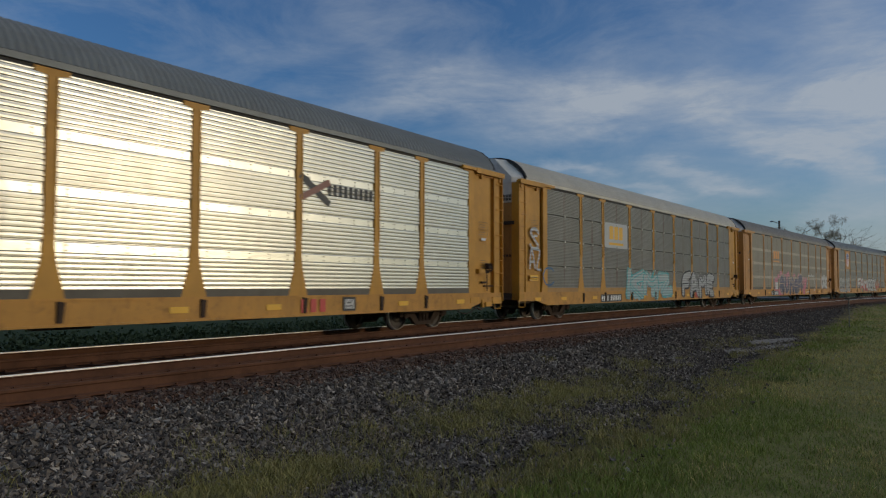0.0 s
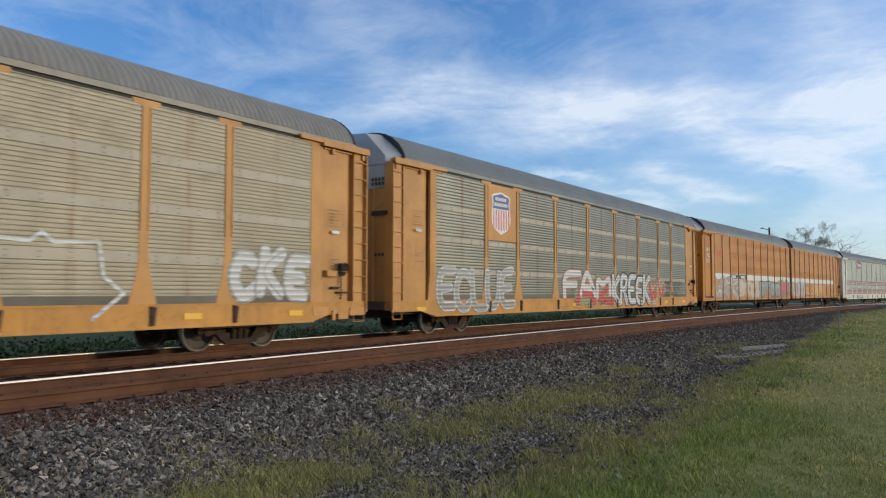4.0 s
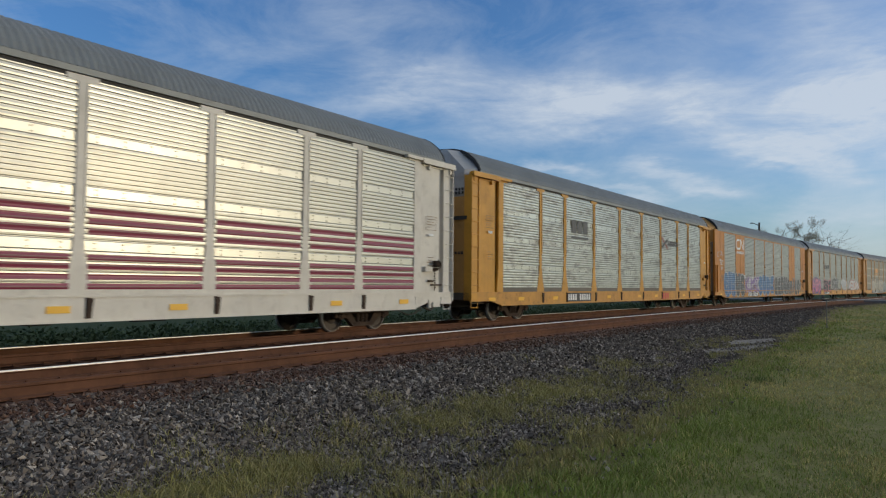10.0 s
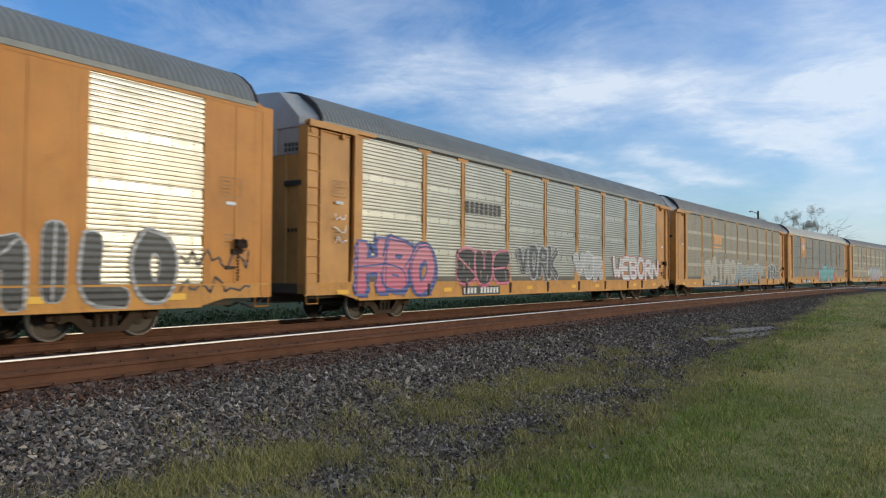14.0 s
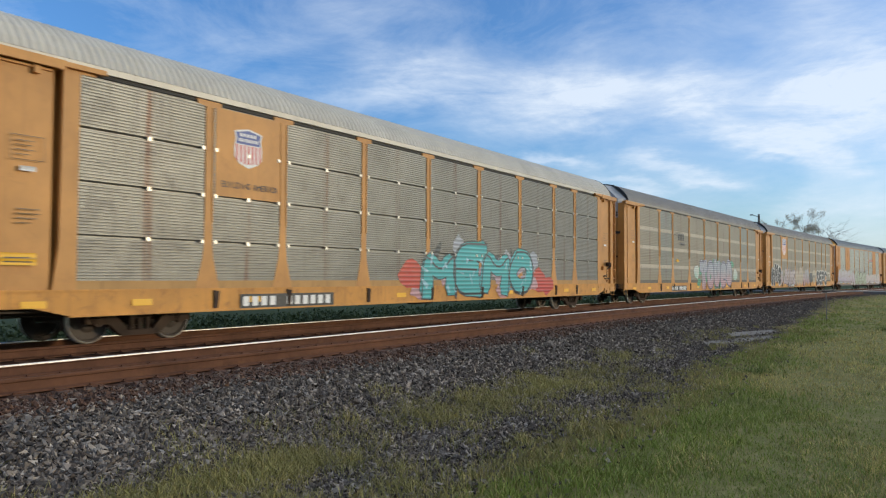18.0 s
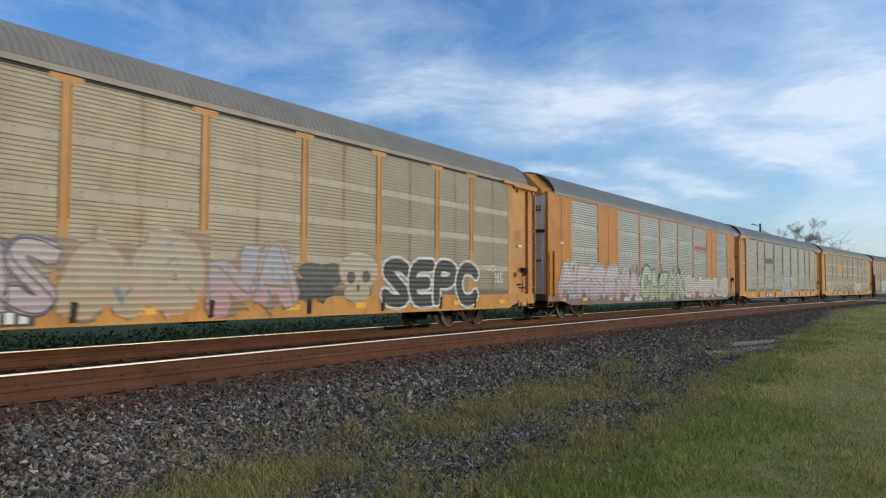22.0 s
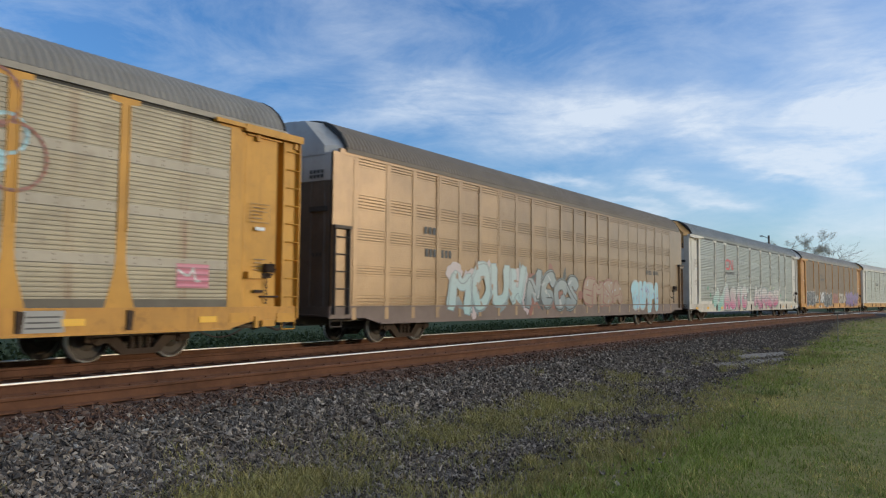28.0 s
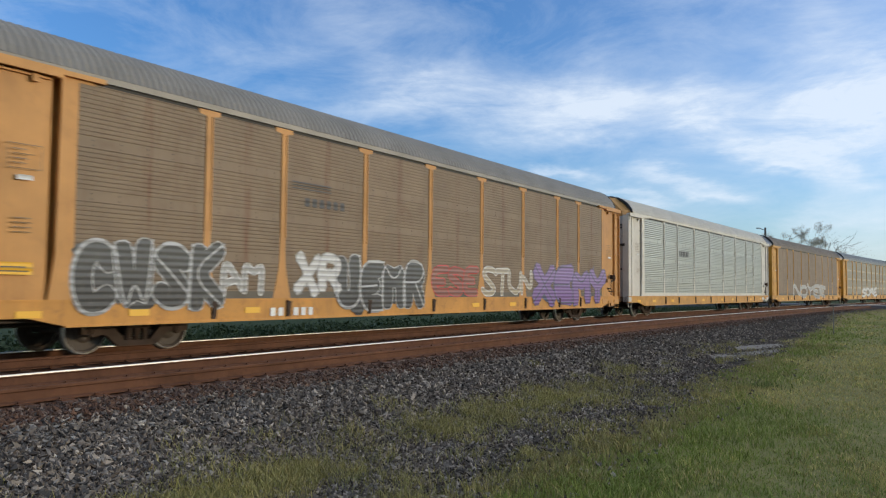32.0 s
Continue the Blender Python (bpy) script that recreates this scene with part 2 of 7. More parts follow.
SILL_WHITE = surface("grimy_white_sill", (0.56, 0.49, 0.40), 0.6, 0, 0.2, 0.75, (0.20, 0.13, 0.085), scale=1.3, streaks=0.55)
SILL_AMBER = surface("grimy_amber_sill", (0.55, 0.235, 0.026), 0.55, 0, 0.22, 0.75, (0.15, 0.07, 0.035), scale=1.4, streaks=0.55)
WHITE_END = surface("dirty_white_end", (0.68, 0.66, 0.61), 0.6, 0, 0.2, 0.5, (0.20, 0.15, 0.10), streaks=0.5)
ROOF_DARK = surface("dark_roof_sheet", (0.175, 0.142, 0.11), 0.7, 0.0, 0.15, 0.3, (0.10, 0.07, 0.05))
CAP_GREY = surface("grey_end_cap", (0.38, 0.38, 0.38), 0.55, 0.2, 0.15, 0.35, (0.15, 0.12, 0.10), streaks=0.3)
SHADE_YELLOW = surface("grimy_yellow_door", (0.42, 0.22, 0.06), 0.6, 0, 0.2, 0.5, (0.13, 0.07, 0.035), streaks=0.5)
BLACK = surface("black_rubber", (0.025, 0.024, 0.023), 0.7, 0, 0.2, 0.2, (0.06, 0.05, 0.04))
UNDER = surface("grimy_underframe_steel", (0.085, 0.065, 0.05), 0.75, 0.1, 0.3, 0.4, (0.05, 0.035, 0.025))
TRUCK = surface("dusty_cast_steel", (0.066, 0.043, 0.030), 0.85, 0.0, 0.35, 0.5, (0.035, 0.024, 0.018), scale=2.5, shine=0.2)
# grimy strip, its colour darkened for the shade below the screens' bottom rib
KICK = surface("grimy_shaded_kick_strip", (0.125, 0.108, 0.085), 0.65, 0.2, 0.2, 0.4, (0.07, 0.05, 0.035))
MATT_BAND = surface("matt_joint_strip", (0.40, 0.35, 0.275), 0.62, 0.15, 0.12, 0.35, (0.16, 0.11, 0.07), streaks=0.2, spread=0.3)
TYRE = surface("polished_wheel_rim", (0.72, 0.68, 0.60), 0.38, 0.6, 0.12, 0.2, (0.2, 0.14, 0.1))
# sill brown, also put on the two-part car's ribs as their shadow line
DARK_SILL_RIB = surface("brown_sill_and_rib_shade", (0.16, 0.105, 0.085), 0.6, 0, 0.2, 0.35, (0.07, 0.045, 0.035), streaks=0.3)
BOLT = surface("bright_bolt_steel", (0.62, 0.59, 0.53), 0.4, 0.5, 0.2, 0.3)
RUST = surface("rusty_rail_steel", (0.135, 0.060, 0.032), 0.85, 0.0, 0.35, 0.6, (0.05, 0.028, 0.018), scale=1.6, grain=18, shine=0.2)
POLISHED = surface("polished_rail_steel", (0.93, 0.90, 0.85), 0.34, 0.65, 0.04, 0.0, bump=0.02)
SLEEPER = surface("brown_sleeper_timber", (0.15, 0.085, 0.06), 0.85, 0, 0.3, 0.4, (0.06, 0.035, 0.025), bump=0.5, shine=0.2)


# ---------------------------------------------------------------- building blocks
class Shape:
    """Collects faces, then becomes one mesh."""

    def __init__(self):
        self.v, self.f, self.m = [], [], []

    def face(self, points, mat=0):
        k = len(self.v)
        self.v += [tuple(p) for p in points]
        self.f.append(tuple(range(k, k + len(points))))
        self.m.append(mat)

    def box(self, x0, x1, y0, y1, z0, z1, mat=0):
        k = len(self.v)
        self.v += [(x, y, z) for z in (z0, z1) for y in (y0, y1) for x in (x0, x1)]
        for q in ((0, 2, 3, 1), (4, 5, 7, 6), (0, 1, 5, 4), (2, 6, 7, 3), (0, 4, 6, 2), (1, 3, 7, 5)):
            self.f.append(tuple(k + i for i in q))
            self.m.append(mat)
        return self

    def plate(self, outline, y0, y1, mat=0):
        """An outline in x and z (anticlockwise seen from -y), thick from y0 (front) to y1."""
        k, c = len(self.v), len(outline)
        self.v += [(x, y0, z) for x, z in outline] + [(x, y1, z) for x, z in outline]
        self.f.append(tuple(range(k, k + c)))
        self.f.append(tuple(reversed(range(k + c, k + 2 * c))))
        self.m += [mat, mat]
        for i in range(c):
            j = (i + 1) % c
            self.f.append((k + i, k + c + i, k + c + j, k + j))
            self.m.append(mat)
        return self

    def sweep(self, rings, mat=0, closed=True, caps=True):
        """Skins rings of equally many points."""
        k, c = len(self.v), len(rings[0])
        for r in rings:
            self.v += [tuple(p) for p in r]
        for a in range(len(rings) - 1):
            for i in range(c if closed else c - 1):
                j = (i + 1) % c
                self.f.append((k + a * c + i, k + a * c + j, k + (a + 1) * c + j, k + (a + 1) * c + i))
                self.m.append(mat)
        if caps and closed:
            self.f.append(tuple(reversed(range(k, k + c))))
            self.f.append(tuple(range(k + (len(rings) - 1) * c, k + len(rings) * c)))
            self.m += [mat, mat]
        return self

    def tube(self, a, b, radius, sides=8, mat=0, radius2=None):
        a, b = Vector(a), Vector(b)
        axis = (b - a).normalized()
        u = axis.orthogonal().normalized()
        w = axis.cross(u)
        rings = []
        for p, r in ((a, radius), (b, radius if radius2 is None else radius2)):
            rings.append([p + r * (math.cos(2 * math.pi * i / sides) * u + math.sin(2 * math.pi * i / sides) * w) for i in range(sides)])
        return self.sweep(rings, mat)

    def mesh(self, name, mats=1, smooth=False):
        me = bpy.data.meshes.new(name)
        me.from_pydata(self.v, [], self.f)
        for _ in range(mats):
            me.materials.append(None)
        if mats > 1:
            me.polygons.foreach_set("material_index", self.m)
        if smooth:
            me.polygons.foreach_set("use_smooth", [True] * len(me.polygons))
        me.update()
        return me


def part(name, me, material, parent, label="", at=None):
    """One mesh object under a thing or a part; the mesh may be shared."""
    ob = new(name, me)
    ob.parent = parent
    if at is not None:
        ob.matrix_basis = at
    for slot, mat in zip(ob.material_slots, material if isinstance(material, (list, tuple)) else [material]):
        slot.link = "OBJECT"
        slot.material = mat
    if label:
        ob["label"] = label
    return ob


def thing(name, me, material, label, category, group="", kind="", at=None):
    ob = part(name, me, material, None, "", at)
    return tagged(ob, label, category, group, kind)


def empty(name, label, category, group="", kind=""):
    return tagged(new(name), label, category, group, kind)


# ---------------------------------------------------------------- the line of the railway
TRACK_Y, NEAR_Y, BEND = 13.80, 10.05, 0.000553


def line_y(x, base=TRACK_Y):
    """The railway runs straight, then bends gently towards the camera's side."""
    if x < 10:
        return base
    if x < 150:
        return base - BEND * (x - 10) ** 2
    return base - BEND * 140 ** 2 - 2 * BEND * 140 * (x - 150)


def stations(x0, x1):
    xs, x = [], x0
    while x < x1:
        xs.append(x)
        x += 2.0 if -20 < x < 80 else 6.0
    return xs + [x1]


def smooth(a, b, t):
    t = min(1, max(0, (t - a) / (b - a)))
    return t * t * (3 - 2 * t)


def ground_z(x, y):
    """Height of the bare ground; 0 is the top of the rails."""
    off = line_y(x, NEAR_Y) - y                # metres from the near track's middle, towards the camera
    dip = 0.05 * noise.noise((x * 0.25, y * 0.25, 0)) + 0.03 * noise.noise((x * 0.9, y * 0.9, 5))
    near = -0.205 - 0.42 * smooth(1.75, 4.9, off) + dip * smooth(2.2, 4.5, off)
    far = -0.205 - 0.50 * smooth(5.6, 7.6, -off) + 2.0 * dip * smooth(6, 9, -off)
    z = near if off > -2 else far
    return z


def make_ground():
    xs = [-900, -400, -150, -60, -30] + [i * 0.6 for i in range(-25, 110)] + [70, 76, 84, 95, 110, 130, 160, 220, 320, 500, 900, 1600, 2500]
    ys = [-900, -400, -150, -60, -30, -20, -14, -10] + [i * 0.4 - 8 for i in range(0, 80)] + [26, 30, 36, 46, 60, 90, 150, 300, 700, 1500, 2600]
    v = [(x, y, ground_z(x, y) if -40 < y < 60 and -60 < x < 160 else -0.66) for y in ys for x in xs]
    w = len(xs)
    f = [(j * w + i, j * w + i + 1, (j + 1) * w + i + 1, (j + 1) * w + i) for j in range(len(ys) - 1) for i in range(w - 1)]
    me = bpy.data.meshes.new("ground")
    me.from_pydata(v, [], f)
    me.polygons.foreach_set("use_smooth", [True] * len(f))
    m = bpy.data.materials.new("soil_and_grass")
    m.use_nodes = True
    n = Nodes(m.node_tree)
    bsdf = n.add("ShaderNodeBsdfPrincipled")
    out = n.add("ShaderNodeOutputMaterial")
    n.put(bsdf.outputs[0], out.inputs[0])
    at = n.add("ShaderNodeTexCoord").outputs["Object"]
    split = n.add("ShaderNodeSeparateXYZ")
    n.put(at, split.inputs[0])
    x, y, z = split.outputs
    past = n.math("MAXIMUM", n.math("SUBTRACT", x, 10.0), 0.0)
    off = n.math("SUBTRACT", n.math("SUBTRACT", NEAR_Y, n.math("MULTIPLY", n.math("POWER", past, 2.0), BEND)), y)
    edge = n.noise(at, 0.45, 5.0, 0.65)
    fine = n.noise(at, 9.0, 5.0, 0.7)
    patch = n.noise(at, 1.7, 5.0, 0.65)
    margin = n.math("SUBTRACT", 6.35, n.math("MULTIPLY", n.ramp(x, 12, 26), 1.1))
    margin = n.math("SUBTRACT", margin, n.math("ADD", n.math("MULTIPLY", n.ramp(x, 28, 46), 1.3), n.math("MULTIPLY", n.ramp(x, 46, 60), 1.4)))
    wander = n.math("SUBTRACT", n.math("ADD", off, n.math("MULTIPLY", n.math("SUBTRACT", edge, 0.5), 2.2)), margin)
    green = n.ramp(wander, -0.25, 0.7)
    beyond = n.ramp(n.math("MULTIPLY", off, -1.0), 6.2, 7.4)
    grass = n.mix(n.ramp(patch, 0.3, 0.7), (0.18, 0.185, 0.055), (0.29, 0.25, 0.11))
    grass = n.mix(n.math("MULTIPLY", n.ramp(fine, 0.4, 0.8), 0.5), grass, (0.075, 0.075, 0.03))
    # near-black bed carries the shade in the gaps between the loose stones
    gravel = n.mix(n.ramp(fine, 0.3, 0.75), (0.012, 0.009, 0.008), (0.07, 0.058, 0.048))
    gravel = n.mix(n.math("MULTIPLY", n.ramp(patch, 0.4, 0.7), 0.6), gravel, (0.05, 0.038, 0.032))
    rusty = n.math("SUBTRACT", 1.0, n.ramp(n.math("ADD", off, n.math("MULTIPLY", fine, 0.5)), 1.5, 2.2))
    gravel = n.mix(rusty, gravel, (0.105, 0.052, 0.032))
    bare = n.math("MULTIPLY", n.math("MULTIPLY", green, n.math("SUBTRACT", 1.0, n.ramp(wander, 0.5, 1.3))), 0.75)
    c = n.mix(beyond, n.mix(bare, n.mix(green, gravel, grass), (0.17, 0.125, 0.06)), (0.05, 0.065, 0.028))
    n.put(c, bsdf.inputs["Base Color"])
    bsdf.inputs["Roughness"].default_value = 0.95
    bsdf.inputs["Specular IOR Level"].default_value = 0.1
    relief = n.add("ShaderNodeBump")
    relief.inputs["Strength"].default_value, relief.inputs["Distance"].default_value = 1.0, 0.06
    n.put(fine, relief.inputs["Height"])
    n.put(relief.outputs[0], bsdf.inputs["Normal"])
    me.materials.append(m)
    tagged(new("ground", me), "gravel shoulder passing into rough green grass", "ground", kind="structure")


RAIL_HALF = [(0.076, -0.186), (0.076, -0.172), (0.012, -0.150), (0.009, -0.052), (0.036, -0.038), (0.0366, -0.024), (0.037, -0.010), (0.028, -0.002), (0.014, 0.0)]


def make_track(base, label):
    """Two rails on sleepers; inner corners and running faces are worn bright."""
    track = empty("railway_track", label, "railway track", "tracks", "structure")
    xs = stations(-40, 190)
    ring = RAIL_HALF + [(-a, b) for a, b in reversed(RAIL_HALF)]
    for side in (-1, 1):
        s = Shape()
        c = len(ring)
        rows = [[(x, line_y(x, base) + side * 0.755 + a, b) for a, b in ring] for x in xs]
        s.sweep(rows)
        # the running edge of the head is worn bright
        for k in range((len(xs) - 1) * c):
            e = k % c
            mid = 0.5 * (ring[e][0] + ring[(e + 1) % c][0])
            high = 0.5 * (ring[e][1] + ring[(e + 1) % c][1])
            s.m[k] = 1 if (high > -0.03 and mid < -0.01 if side > 0 else high > -0.008 and mid > 0.016) else 0
        part("rail", s.mesh("rail", 2), [RUST, POLISHED], track, "rusty steel rail with a worn bright running edge")
    tie = Shape()
    tie.sweep([[(a * 0.115, y, -0.19 + (b - 1) * 0.17) for a, b in ((-1, 0), (1, 0), (1, 0.9), (0.85, 1), (-0.85, 1), (-1, 0.9))] for y in (-1.3, 1.3)])
    tie = tie.mesh("sleeper")
    plate = Shape()
    for side in (-1, 1):
        y = side * 0.755
        plate.box(-0.09, 0.09, y - 0.18, y + 0.18, -0.19, -0.178)
        for dx, dy in ((-0.05, -0.09), (0.05, 0.09)):
            plate.box(dx - 0.012, dx + 0.012, y + dy - 0.014, y + dy + 0.014, -0.178, -0.155)
    plate = plate.mesh("spiked_plates")
    x = -12.0
    while x < 62:
        slope = (line_y(x + 0.5, base) - line_y(x - 0.5, base))
        at = pose(x, line_y(x, base), random.uniform(-0.006, 0.004), 0, 0, math.degrees(slope) + random.uniform(-0.6, 0.6))
        ob = part("sleeper", tie, SLEEPER, track, at=at)
        if x < 40:
            part("spiked_plates", plate, RUST, ob)
        x += 0.50 + random.uniform(-0.02, 0.02)
    return track


make_ground()


# ---------------------------------------------------------------- freight cars
CAR_LENGTH, PITCH, SIDE = 27.38, 28.55, 1.56
DECK, SILL_LOW, EAVE = 1.0, 0.56, 4.74
BAYS = [2.0, 4.78, 6.84, 9.68, 12.58, 15.43, 18.22, 20.98, 22.94, 25.60]
MESHES = {}


def cached(key, build):
    if key not in MESHES:
        MESHES[key] = build()
    return MESHES[key]


def turned(x, y=0.0, z=0.0):
    """Far side: the same part turned half round."""
    return pose(x, y, z, 0, 0, 180)


def screen_mesh(width, style):
    """A ribbed steel screen, its middle at x = 0, bottom at z = 0, outer ribs at y = -0.045."""
    def build():
        high = EAVE - DECK - 0.02
        s, half = Shape(), width / 2
        prof, bands = [], []
        if style == "tier":            # four sheets, one above the other, with a gap between them
            step = high / 4
            for k in range(4):
                z, top = k * step + 0.02, (k + 1) * step - 0.025
                prof.append((0.02, z - 0.02)), prof.append((-0.03, z))
                pitch = (top - z) / 16
                for i in range(16):
                    a = z + i * pitch
                    prof += [(-0.045, a + 0.18 * pitch), (-0.046, a + 0.62 * pitch), (-0.035, a + 0.80 * pitch), (-0.035, a + 0.95 * pitch)]
                prof.append((-0.03, top)), prof.append((0.02, top + 0.004))
        elif style == "fine":          # close shallow ribs, with plain bands between them
            step = high / 4
            for k in range(4):
                z = k * step
                prof.append((-0.036, z))
                pitch, count = 0.72 / 9, 9 if k < 3 else 11
                for i in range(count):
                    a = z + 0.02 + i * pitch
                    prof += [(-0.034, a), (-0.034, a + 0.07 * pitch), (-0.0405, a + 0.22 * pitch), (-0.0415, a + 0.62 * pitch), (-0.0400, a + 0.94 * pitch)]
                prof.append((-0.034, z + 0.025 + count * pitch)), prof.append((-0.042, z + 0.035 + count * pitch))
                bands.append(len(prof) - 1)
            prof.append((-0.042, high))
        else:                           # ribs in groups, with plain bands between them
            groups = 4
            step = high / groups
            for k in range(groups):
                z = k * step
                prof.append((-0.028, z))
                ribs_high, count = (0.73, 8) if k < 3 else (0.87, 9)
                pitch = ribs_high / count
                for i in range(count):
                    a = z + 0.02 + i * pitch
                    prof += [(-0.022, a), (-0.022, a + 0.08 * pitch), (-0.050, a + 0.22 * pitch), (-0.0525, a + 0.56 * pitch), (-0.049, a + 0.95 * pitch)]
                prof.append((-0.020, z + 0.02 + ribs_high))
                prof.append((-0.030, z + 0.04 + ribs_high))
                bands.append(len(prof) - 1)
            prof.append((-0.030, high))
        s.sweep([[(-half, y, z) for y, z in prof], [(half, y, z) for y, z in prof]], closed=False)
        s.face([(half, 0.03, 0), (-half, 0.03, 0), (-half, 0.03, high), (half, 0.03, high)])
        for k in bands[:3]:
            s.m[k] = 1
        me = s.mesh("screen", 2)
        me.flip_normals()
        return me
    return cached(("screen", round(width, 2), style), build)


def post_mesh(flare=0.30, head=0.30, width=0.10):
    def build():
        z0, z1 = DECK - 0.02, EAVE + 0.03
        s = Shape()
        s.plate([(-flare, z0), (flare, z0), (width + 0.03, 1.62), (width, 1.9), (width, z1 - 0.12), (head, z1 - 0.09), (head, z1),
                 (-head, z1), (-head, z1 - 0.09), (-width, z1 - 0.12), (-width, 1.9), (-width - 0.03, 1.62)], -SIDE - 0.036, -SIDE + 0.03)
        s.box(-width, -width + 0.03, -SIDE - 0.052, -SIDE - 0.036, 2.35, z1 - 0.12)
        s.box(width - 0.03, width, -SIDE - 0.052, -SIDE - 0.036, 2.35, z1 - 0.12)
        return s.mesh("post")
    return cached(("post", flare, head, width), build)


def sill_mesh(length):
    def build():
        s, h = Shape(), length / 2
        s.plate([(-h, SILL_LOW + 0.14), (-h + 1.3, SILL_LOW + 0.14), (-h + 1.9, SILL_LOW), (h - 1.9, SILL_LOW), (h - 1.3, SILL_LOW + 0.14), (h, SILL_LOW + 0.14), (h, DECK), (-h, DECK)],
                -SIDE - 0.02, -SIDE + 0.03)
        s.box(-h, h, -SIDE - 0.038, -SIDE + 0.0, DECK - 0.035, DECK + 0.004)
        s.box(-h + 1.9, h - 1.9, -SIDE - 0.05, -SIDE + 0.06, SILL_LOW - 0.025, SILL_LOW + 0.012)
        return s.mesh("side_sill")
    return cached(("sill", length), build)


ROOF_LINE = [(1.60, 4.89), (1.54, 5.05), (1.38, 5.28), (1.14, 5.48), (0.88, 5.61), (0.56, 5.68), (0.0, 5.71)]


def roof_ring(x, out=0.0, drop=0.0):
    side = [(x, -a - out * (0.4 + 0.6 * a / 1.6), b + out - drop) for a, b in ROOF_LINE]
    return side + [(x, -p[1], p[2]) for p in reversed(side[:-1])]


def roof_mesh(length):
    def build():
        s, h = Shape(), length / 2
        n = round((length - 1.0) / 0.155)
        pitch = (length - 1.0) / n
        rings = []
        for i in range(n):
            a = -h + 0.5 + i * pitch
            rings += [roof_ring(a, 0.0), roof_ring(a + 0.30 * pitch, 0.018), roof_ring(a + 0.62 * pitch, 0.018)]
        s.sweep(rings, closed=False)
        for sign in (-1, 1):
            a, b = sorted((sign * 1.565, sign * 1.612))
            s.box(-h + 0.5, h - 0.5, a, b, 4.79, 4.90)
        return s.mesh("roof")
    return cached(("roof", length), build)


def cap_mesh():
    def build():
        s = Shape()
        front = [(1.30, 4.70), (1.30, 4.92), (0.62, 5.60), (0.0, 5.64)]
        back = [(1.57, 4.78), (1.565, 4.96), (0.86, 5.60), (0.0, 5.70)]
        rings = [[(x, -a, b) for a, b in half] + [(x, a, b) for a, b in reversed(half[:-1])] for x, half in ((0.03, front), (0.56, back))]
        s.sweep(rings)
        return s.mesh("roof_cap")
    return cached("cap", build)


def edge_mesh():
    """The dark rim where the ribbed roof begins."""
    def build():
        s = Shape()
        s.sweep([roof_ring(0.47, 0.022), roof_ring(0.53, 0.026)], closed=False)
        s.sweep([roof_ring(0.47, 0.022), roof_ring(0.47, -0.05)], closed=False)
        return s.mesh("roof_rim")
    return cached("roof_edge", build)


LADDER_LEFT = [(0.0, -0.05), (0.025, -0.05), (0.03, -0.025), (0.385, -0.025), (0.395, 0.04), (0.395, 0.235), (0.0, 0.235)]
LADDER_RIGHT = [(0.0, -0.07), (0.035, -0.07), (0.04, 0.03), (0.15, 0.03), (0.16, -0.015), (0.48, -0.015), (0.49, 0.235), (0.0, 0.235)]
DOOR_LEFT = [(0.475, -0.02), (0.56, -0.02), (0.57, 0.03), (1.58, 0.03), (1.60, 0.05), (1.60, 0.235), (0.475, 0.235)]
DOOR_RIGHT = [(0.64, 0.0), (0.66, 0.025), (1.56, 0.025), (1.60, 0.0), (1.68, 0.0), (1.68, 0.235), (0.64, 0.235)]


def ladder_mesh(ring=None, key="left"):
    """The plate behind the rungs; a deep open slot parts it from the door."""
    return cached(("ladder", key), lambda: Shape().sweep([[(x, -SIDE + y, z) for x, y in ring or LADDER_LEFT] for z in (0.74, EAVE - 0.02)]).mesh("ladder_plate"))


def rung_mesh():
    return cached("rung", lambda: Shape().tube((0.0, 0, 0), (0.47, 0, 0), 0.013, 6).mesh("rung"))


def corner_door_mesh(ring=None, key="left"):
    return cached(("corner_door", key), lambda: Shape().sweep([[(x, -SIDE + y, z) for x, y in ring or DOOR_LEFT] for z in (DECK, EAVE - 0.07)]).mesh("corner_door"))


def door_rail_mesh():
    """The beam over the corner door on which it slides, with its lip and hangers."""
    def build():
        s = Shape()
        s.box(-0.01, 2.46, -SIDE - 0.125, -SIDE + 0.01, EAVE + 0.0, EAVE + 0.085)
        s.box(-0.01, 1.70, -SIDE - 0.135, -SIDE - 0.115, EAVE - 0.06, EAVE + 0.095)
        s.box(0.55, 1.55, -SIDE - 0.02, -SIDE + 0.03, EAVE - 0.11, EAVE - 0.07)
        for x in (0.10, 1.22):
            s.box(x, x + 0.10, -SIDE - 0.06, -SIDE + 0.02, EAVE - 0.20, EAVE - 0.07)
        return s.mesh("door_rail")
    return cached("door_rail", build)


def kick_mesh(length):
    h = length / 2
    return cached(("kick", length), lambda: Shape().box(-h + 2.0, h - 2.0, -SIDE - 0.034, -SIDE + 0.0, DECK + 0.004, DECK + 0.155).mesh("kick_strip"))


def hose_mesh():
    """A thin rod past the truck and a pipe that sags from the sill."""
    def build():
        s = Shape()
        s.tube((-5.0, -SIDE + 0.06, 0.50), (-2.7, -SIDE + 0.06, 0.52), 0.012, 5)
        pts = [(-2.7 + 1.2 * t, -SIDE + 0.04, 0.56 - 0.17 * math.sin(math.pi * t)) for t in (0, 0.17, 0.33, 0.5, 0.67, 0.83, 1.0)]
        for a, b in zip(pts, pts[1:]):
            s.tube(a, b, 0.014, 5)
        return s.mesh("sagging_pipe")
    return cached("hose", build)


